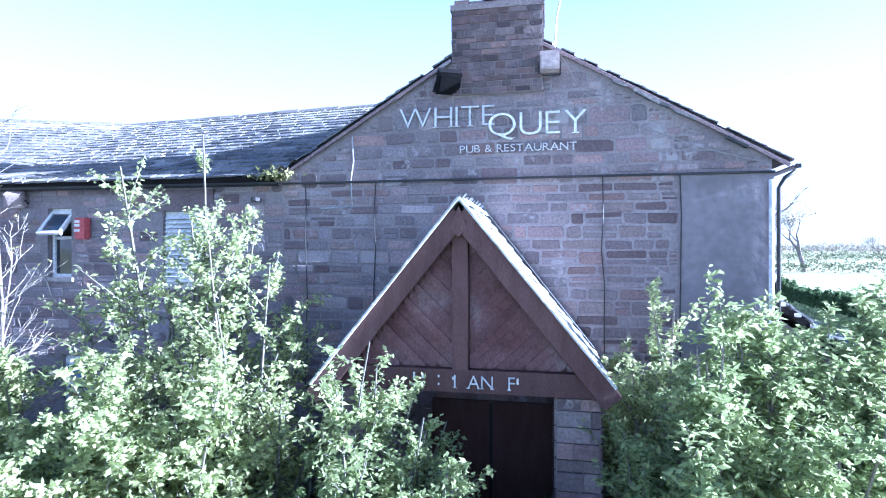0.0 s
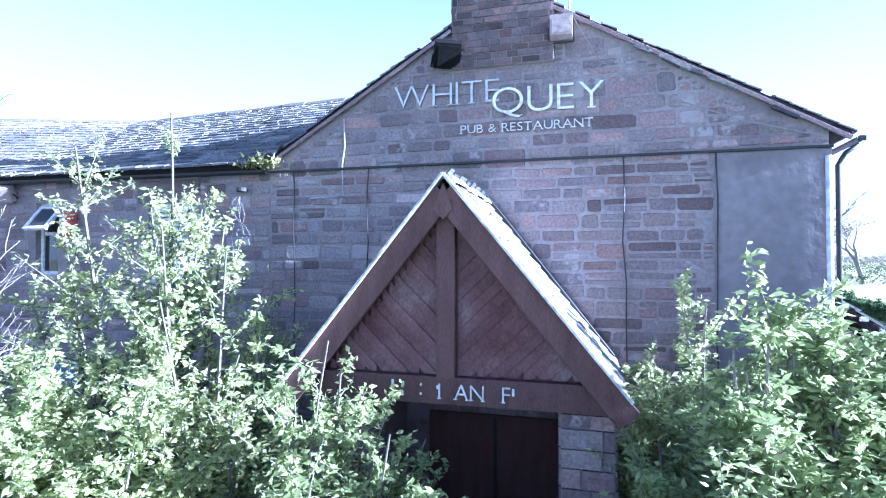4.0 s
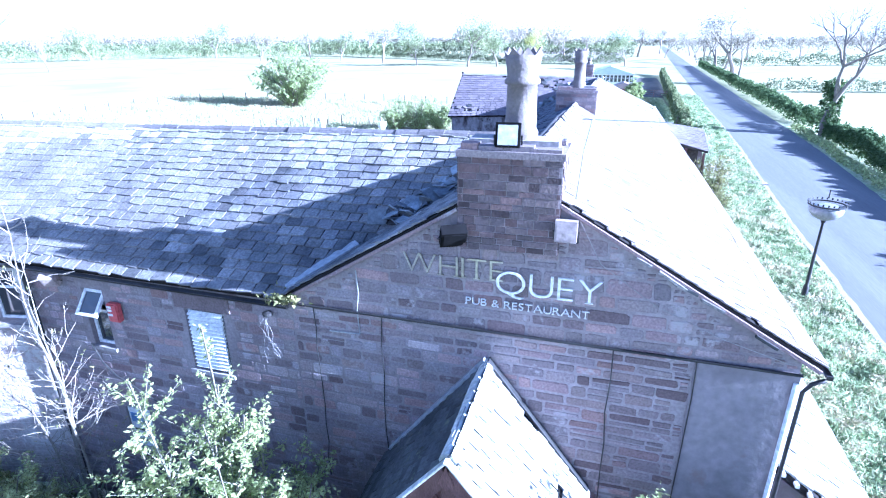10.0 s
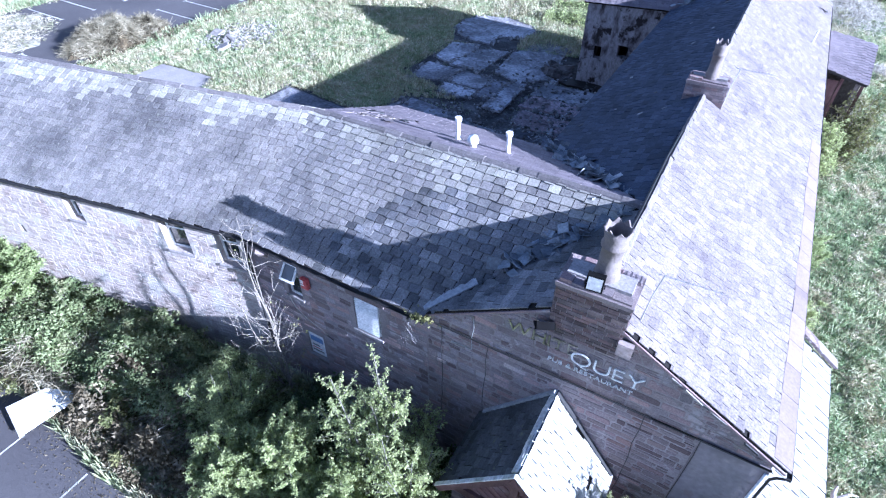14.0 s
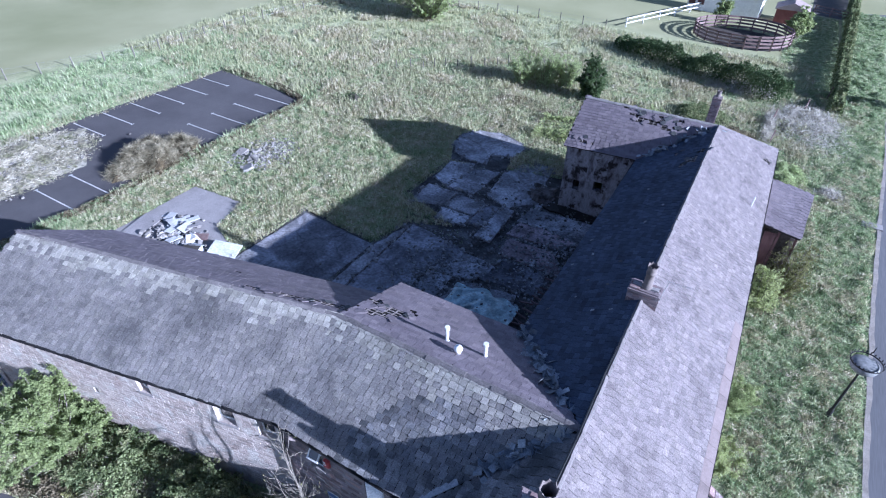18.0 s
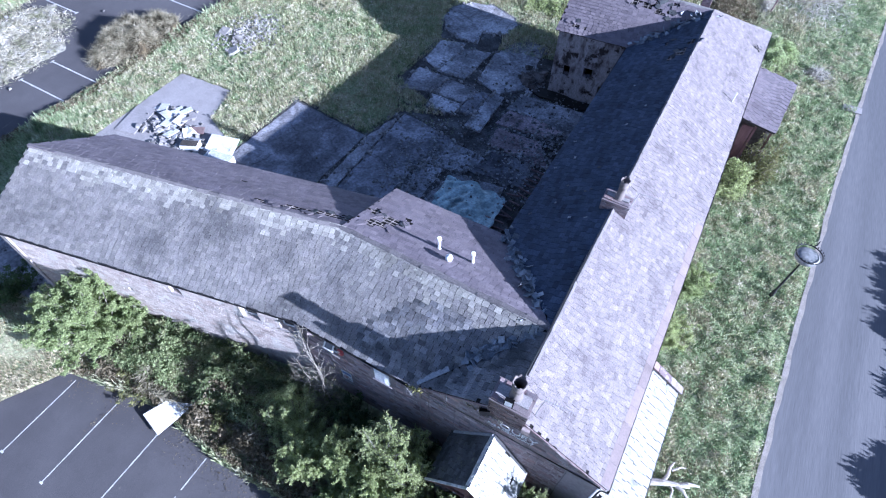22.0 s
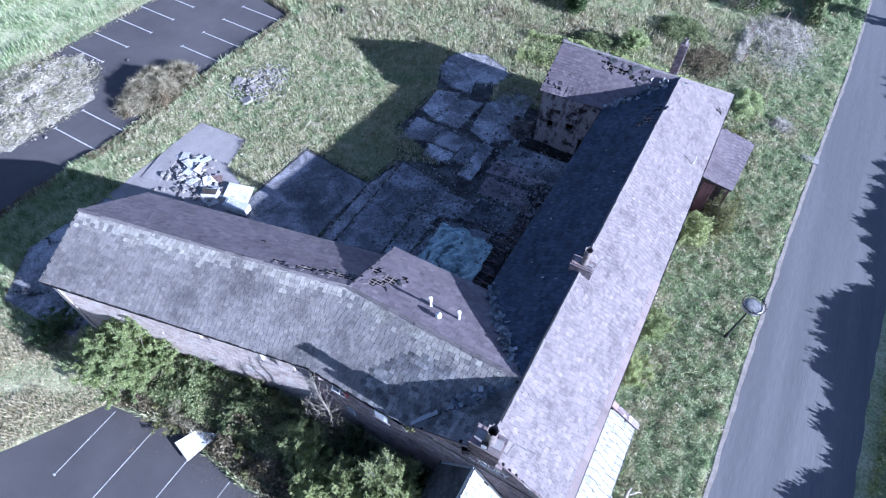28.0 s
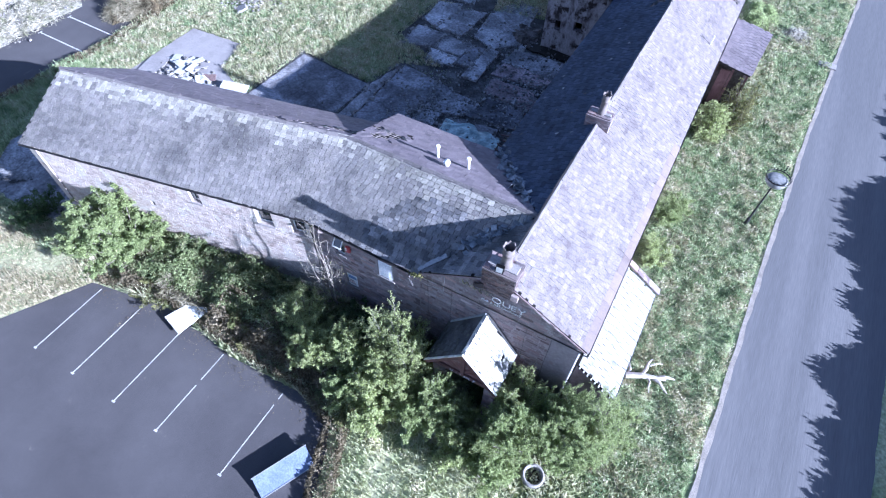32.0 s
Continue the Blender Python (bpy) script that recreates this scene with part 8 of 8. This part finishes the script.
grass_patch("rough_grass", "pale rank grass beyond the yard", lambda x, y: open_grass(x, y), (-60, 6, 35, 74), 36000, 0.38, leafmat("rank_blade", [(0.3, 0.33, 0.17), (0.45, 0.45, 0.28), (0.54, 0.52, 0.37)]), 205)
grass_patch("rough_grass", "green rank grass by the rear car park", lambda x, y: open_grass(x, y), (-58, -33, 4, 44), 20000, 0.32, BLADE_G, 206)
grass_patch("front_grass", "straw-coloured grass beside the car park", lambda x, y: open_grass(x, y), (-30, -18, -4, 5), 22000, 0.2, leafmat("straw_blade", [(0.4, 0.36, 0.23), (0.64, 0.58, 0.42)]), 207)
grass_patch("front_grass", "dry grass and weeds before the porch", lambda x, y: open_grass(x, y), (-9, 7.6, -5, 6), 18000, 0.26, BLADE, 208)
grass_patch("front_grass", "weeds along the wing wall", lambda x, y: open_grass(x, y), (-23, -3, 2.2, 7.2), 12000, 0.32, BLADE, 209)
on_slab = lambda x, y: any(inside(q[0], x, y) for q in SLABS)
grass_patch("yard_weeds", "moss and weeds in the gaps between yard slabs", lambda x, y: inside(KEEP[6], x, y) and not on_slab(x, y) and noise.noise(Vector((x * 0.6, y * 0.6, 4))) > 0.02 and y > 14.8, (-22, -4.2, 13, 35), 7000, 0.14, BLADE_G, 210)
grass_patch("rough_grass", "weedy grass beyond the wing end", lambda x, y: open_grass(x, y), (-34, -22, 2, 13), 14000, 0.28, BLADE_G, 211)
WEED = leafmat("dark_weed", [(0.0886, 0.137, 0.062), (0.216, 0.286, 0.138), (0.366, 0.434, 0.248)], 2.4, contrast=0.4)
HAY = leafmat("bleached_hay", [(0.236, 0.224, 0.126), (0.472, 0.433, 0.29), (0.71, 0.656, 0.53)], 2.0, contrast=0.4)
clump = lambda x, y, k, lo: noise.noise(Vector((x * k, y * k, 17))) + 0.5 * noise.noise(Vector((x * k * 3, y * k * 3, 11))) > lo
grass_patch("verge_weeds", "dark nettle and dock clumps on the verge", lambda x, y: open_grass(x, y) and x > 2.9 and clump(x, y, 0.8, 0.12), (2.9, 11, -4, 48), 24000, 0.16, WEED, 212)
grass_patch("verge_hay", "bleached flattened grass on the verge", lambda x, y: open_grass(x, y) and x > 2.9 and clump(x, y + 40, 0.6, -0.02), (2.9, 11, -4, 48), 24000, 0.17, HAY, 213)
grass_patch("yard_hay", "bleached tufts in the yard grass", lambda x, y: open_grass(x, y) and clump(x, y, 0.6, -0.05), (-34, -8, 11, 48), 36000, 0.19, HAY, 214)
grass_patch("yard_weeds", "dark weed clumps in the yard grass", lambda x, y: open_grass(x, y) and clump(x + 30, y, 0.8, 0.2), (-34, -8, 11, 48), 24000, 0.18, WEED, 215)
grass_patch("rough_hay", "bleached rank grass before the pasture", lambda x, y: open_grass(x, y) and clump(x, y, 0.15, 0.0), (-58, 6, 34, 72), 60000, 0.36, HAY, 216)
STRIP = (48.16, 0.152, (-20.7, -9.8, 43.0, 48.4))
grass_patch("border_grass", "dry pale grass along the rear car park", lambda x, y: -48.2 + 0.02 * y < x < -46.1 + 0.02 * y or 35.6 < y < 37.2, (-48.5, -34, 4, 37.4), 16000, 0.2, HAY, 222)
grass_patch("dead_growth", "brown dead growth in a strip behind the house", lambda x, y: abs(y - STRIP[0] - STRIP[1] * x) < 1.3, STRIP[2], 16000, 0.22, DEADB, 223)
def patchy(x, y, seed, cell):
    """Smooth random values between 0 and 1 over the plan, one lattice point every cell metres."""
    lat = np.random.RandomState(seed).uniform(size=(256, 256))
    u, v = x / cell + 500, y / cell + 500
    i, j = np.floor(u).astype(int), np.floor(v).astype(int)
    a, b = u - i, v - j
    a, b = a * a * (3 - 2 * a), b * b * (3 - 2 * b)
    i, j = i % 255, j % 255
    return (lat[i, j] * (1 - a) + lat[i + 1, j] * a) * (1 - b) + (lat[i, j + 1] * (1 - a) + lat[i + 1, j + 1] * a) * b


def outside(x, y, poly):
    c = np.zeros(len(x), bool)
    for (x0, y0), (x1, y1) in zip(poly, poly[1:] + poly[:1]):
        if y0 != y1:
            c ^= ((y0 > y) != (y1 > y)) & (x < (x1 - x0) * (y - y0) / (y1 - y0) + x0)
    return ~c


def tufts(name, label, box, n, size, high, mat, seed, lo, hi, cell=0.55, wide=0.2):
    """Small leaves heaped into tussocks over open ground, where the patchiness lies between lo and hi."""
    rs = np.random.RandomState(seed)
    x, y = rs.uniform(box[0], box[1], n), rs.uniform(box[2], box[3], n)
    k = 0.6 * patchy(x, y, 31, cell) + 0.4 * patchy(x, y, 32, cell * 3.1)
    ok = (k > lo) & (k < hi) & (x < np.array([road_left(q) for q in y]) - 0.2)
    for poly in KEEP:
        ok &= outside(x, y, poly)
    x, y, k = x[ok], y[ok], k[ok]
    z = 0.1 - 0.025 * np.clip(x, -60, 30) + high * np.sqrt(rs.uniform(size=len(x))) * (0.25 + 1.1 * np.clip(patchy(x, y, 33, cell * 0.6), 0, 1) ** 2)
    return tagged(put(name, leaf_quads(np.stack([x, y, z], axis=1), size, random.Random(seed), 0.7, wide), mat), label, "grass", kind="stuff")


VERGE, YARD, BACK = (2.8, 11.8, -7, 66), (-34.5, -8.6, 12, 48), (-34, 7, 36, 62)
tufts("verge_tussocks", "dark green weeds in the hollows of the verge", VERGE, 210000, 0.1, 0.16, WEED, 231, 0.0, 0.48)
tufts("verge_tussocks", "green tussocks of rough grass on the verge", VERGE, 210000, 0.11, 0.3, BLADE_G, 232, 0.38, 0.66)
tufts("verge_tussocks", "bleached tussocks of rough grass on the verge", VERGE, 180000, 0.12, 0.34, HAY, 233, 0.56, 1.0)
tufts("yard_tussocks", "dark green growth in the yard grass", YARD, 170000, 0.11, 0.12, WEED, 234, 0.0, 0.38)
tufts("yard_tussocks", "green tussocks in the yard grass", YARD, 190000, 0.12, 0.24, BLADE_G, 235, 0.34, 0.52)
tufts("yard_tussocks", "bleached tussocks in the yard grass", YARD, 200000, 0.13, 0.28, HAY, 236, 0.44, 1.0)
tufts("rear_tussocks", "green tussocks behind the rear wing", BACK, 110000, 0.15, 0.3, BLADE_G, 237, 0.0, 0.55, 0.8)
tufts("rear_tussocks", "bleached tussocks behind the rear wing", BACK, 110000, 0.16, 0.35, HAY, 238, 0.5, 1.0, 0.8)
tufts("dry_stems", "pale dry stems below the paddock hedge", (-3.5, 2.6, 59.8, 62.6), 5000, 0.5, 0.4, PALESTEM, 241, 0.3, 1.0, 0.7, 0.045)
tufts("verge_tussocks", "green tussocks of long grass between hedge and road", (8.6, 14.4, 60, 104), 90000, 0.16, 0.38, BLADE_G, 242, 0.36, 1.0, 0.8)
tufts("verge_tussocks", "dark green weeds between hedge and road", (8.6, 14.4, 60, 104), 60000, 0.16, 0.2, WEED, 243, 0.0, 0.46, 0.8)
tufts("drive_grass", "short green grass on the track beside the paddock", (2.4, 8.2, 62, 98), 60000, 0.13, 0.1, BLADE_G, 244, 0.0, 1.0, 0.9)

def spray(name, label, cx, cy, rx, ry, n, size, high, mat, seed, wide=0.25):
    """A round, uneven patch of low growth."""
    rs = np.random.RandomState(seed)
    a, q = rs.uniform(0, 2 * np.pi, n), np.sqrt(rs.uniform(size=n)) * (0.75 + 0.5 * rs.uniform(size=n))
    x, y = cx + rx * q * np.cos(a), cy + ry * q * np.sin(a)
    z = 0.1 - 0.025 * x + high * np.sqrt(rs.uniform(size=n)) * np.clip(1.15 - q ** 2, 0.1, 1) * (0.4 + patchy(x, y, seed, 0.5))
    return tagged(put(name, leaf_quads(np.stack([x, y, z], axis=1), size, random.Random(seed), 0.6, wide), mat), label, "growth", kind="stuff")


spray("ground_ivy", "pale green leafy growth at the rear corner", 4.8, 44.2, 1.5, 2.7, 9000, 0.13, 0.6, WILLOW, 251)
spray("nest_of_stems", "round patch of grey dry stems on the verge", 7.7, 43.2, 0.95, 0.95, 1400, 0.4, 0.3, PALESTEM, 252, 0.045)
spray("dry_stems", "pale dry stems collapsed before the drive hedge", 5.7, 56.0, 2.9, 4.6, 4200, 0.6, 0.55, PALESTEM, 258, 0.04)
spray("dry_stems", "thin scatter of pale dry stems on the verge", 6.0, 53.5, 3.4, 5.6, 1800, 0.5, 0.35, PALESTEM, 259, 0.04)
spray("dry_stems", "pale strip of dead stems along a fallen fence", 2.9, 53.6, 0.4, 4.6, 2600, 0.5, 0.5, PALESTEM, 253, 0.05)
spray("dead_growth", "brown dead growth beside the stub chimney", 0.5, 48.4, 2.2, 3.2, 9000, 0.2, 0.5, DEADB, 254, 0.12)
spray("brambles", "dark green brambles behind the rear wing", -8.2, 45.6, 3.0, 2.0, 9000, 0.14, 0.9, BRAMBLE, 255)
spray("brambles", "dark green brambles beside the paddock hedge", -2.6, 52.0, 2.6, 2.6, 9000, 0.14, 0.9, BRAMBLE, 256)
shrub("shrub", "yellow-green bushy shrub behind the rear wing", -5.6, 47.0, 2.0, 1.3, 30, 14, 40, 0.1, WILLOW, BARK, 257, bare=0.05)
drain = thing("drain_slab", "small concrete slab over the roadside drain", "slab", at=(10.2, 40.5, g(10.2, 40.5)))
Geo().box(-0.6, 0.6, -0.35, 0.35, -0.1, 0.1).obj("slab_top", CONC_L, drain)
# fallen leaves blown along the car park edge
rnd = random.Random(220)
edge = [(-4.2, 0.4), (-4.9, 1.7), (-7.0, 2.3), (-10.4, 2.1), (-14.5, 2.5), (-18.5, 1.8)]
pts = []
for (x0, y0), (x1, y1) in zip(edge, edge[1:]):
    for _ in range(int(90 * math.hypot(x1 - x0, y1 - y0))):
        q = rnd.random()
        x, y = x0 + (x1 - x0) * q, y0 + (y1 - y0) * q - abs(rnd.gauss(0, 0.5)) + 0.1
        pts.append((x, y, g(x, y) + 0.035))
tagged(put("leaf_litter", leaf_quads(pts, 0.045, rnd, 0.1), DEADB), "fallen brown leaves on the tarmac edge", "leaves", kind="stuff")
grass_patch("crack_weeds", "grass growing in a crack along a bay line", lambda x, y: abs(x + 15.75 + 0.1 * math.sin(y * 3)) < 0.14 - 0.04 * (2 - y), (-16.1, -15.4, 0.2, 2.0), 260, 0.1, DEADB, 221)
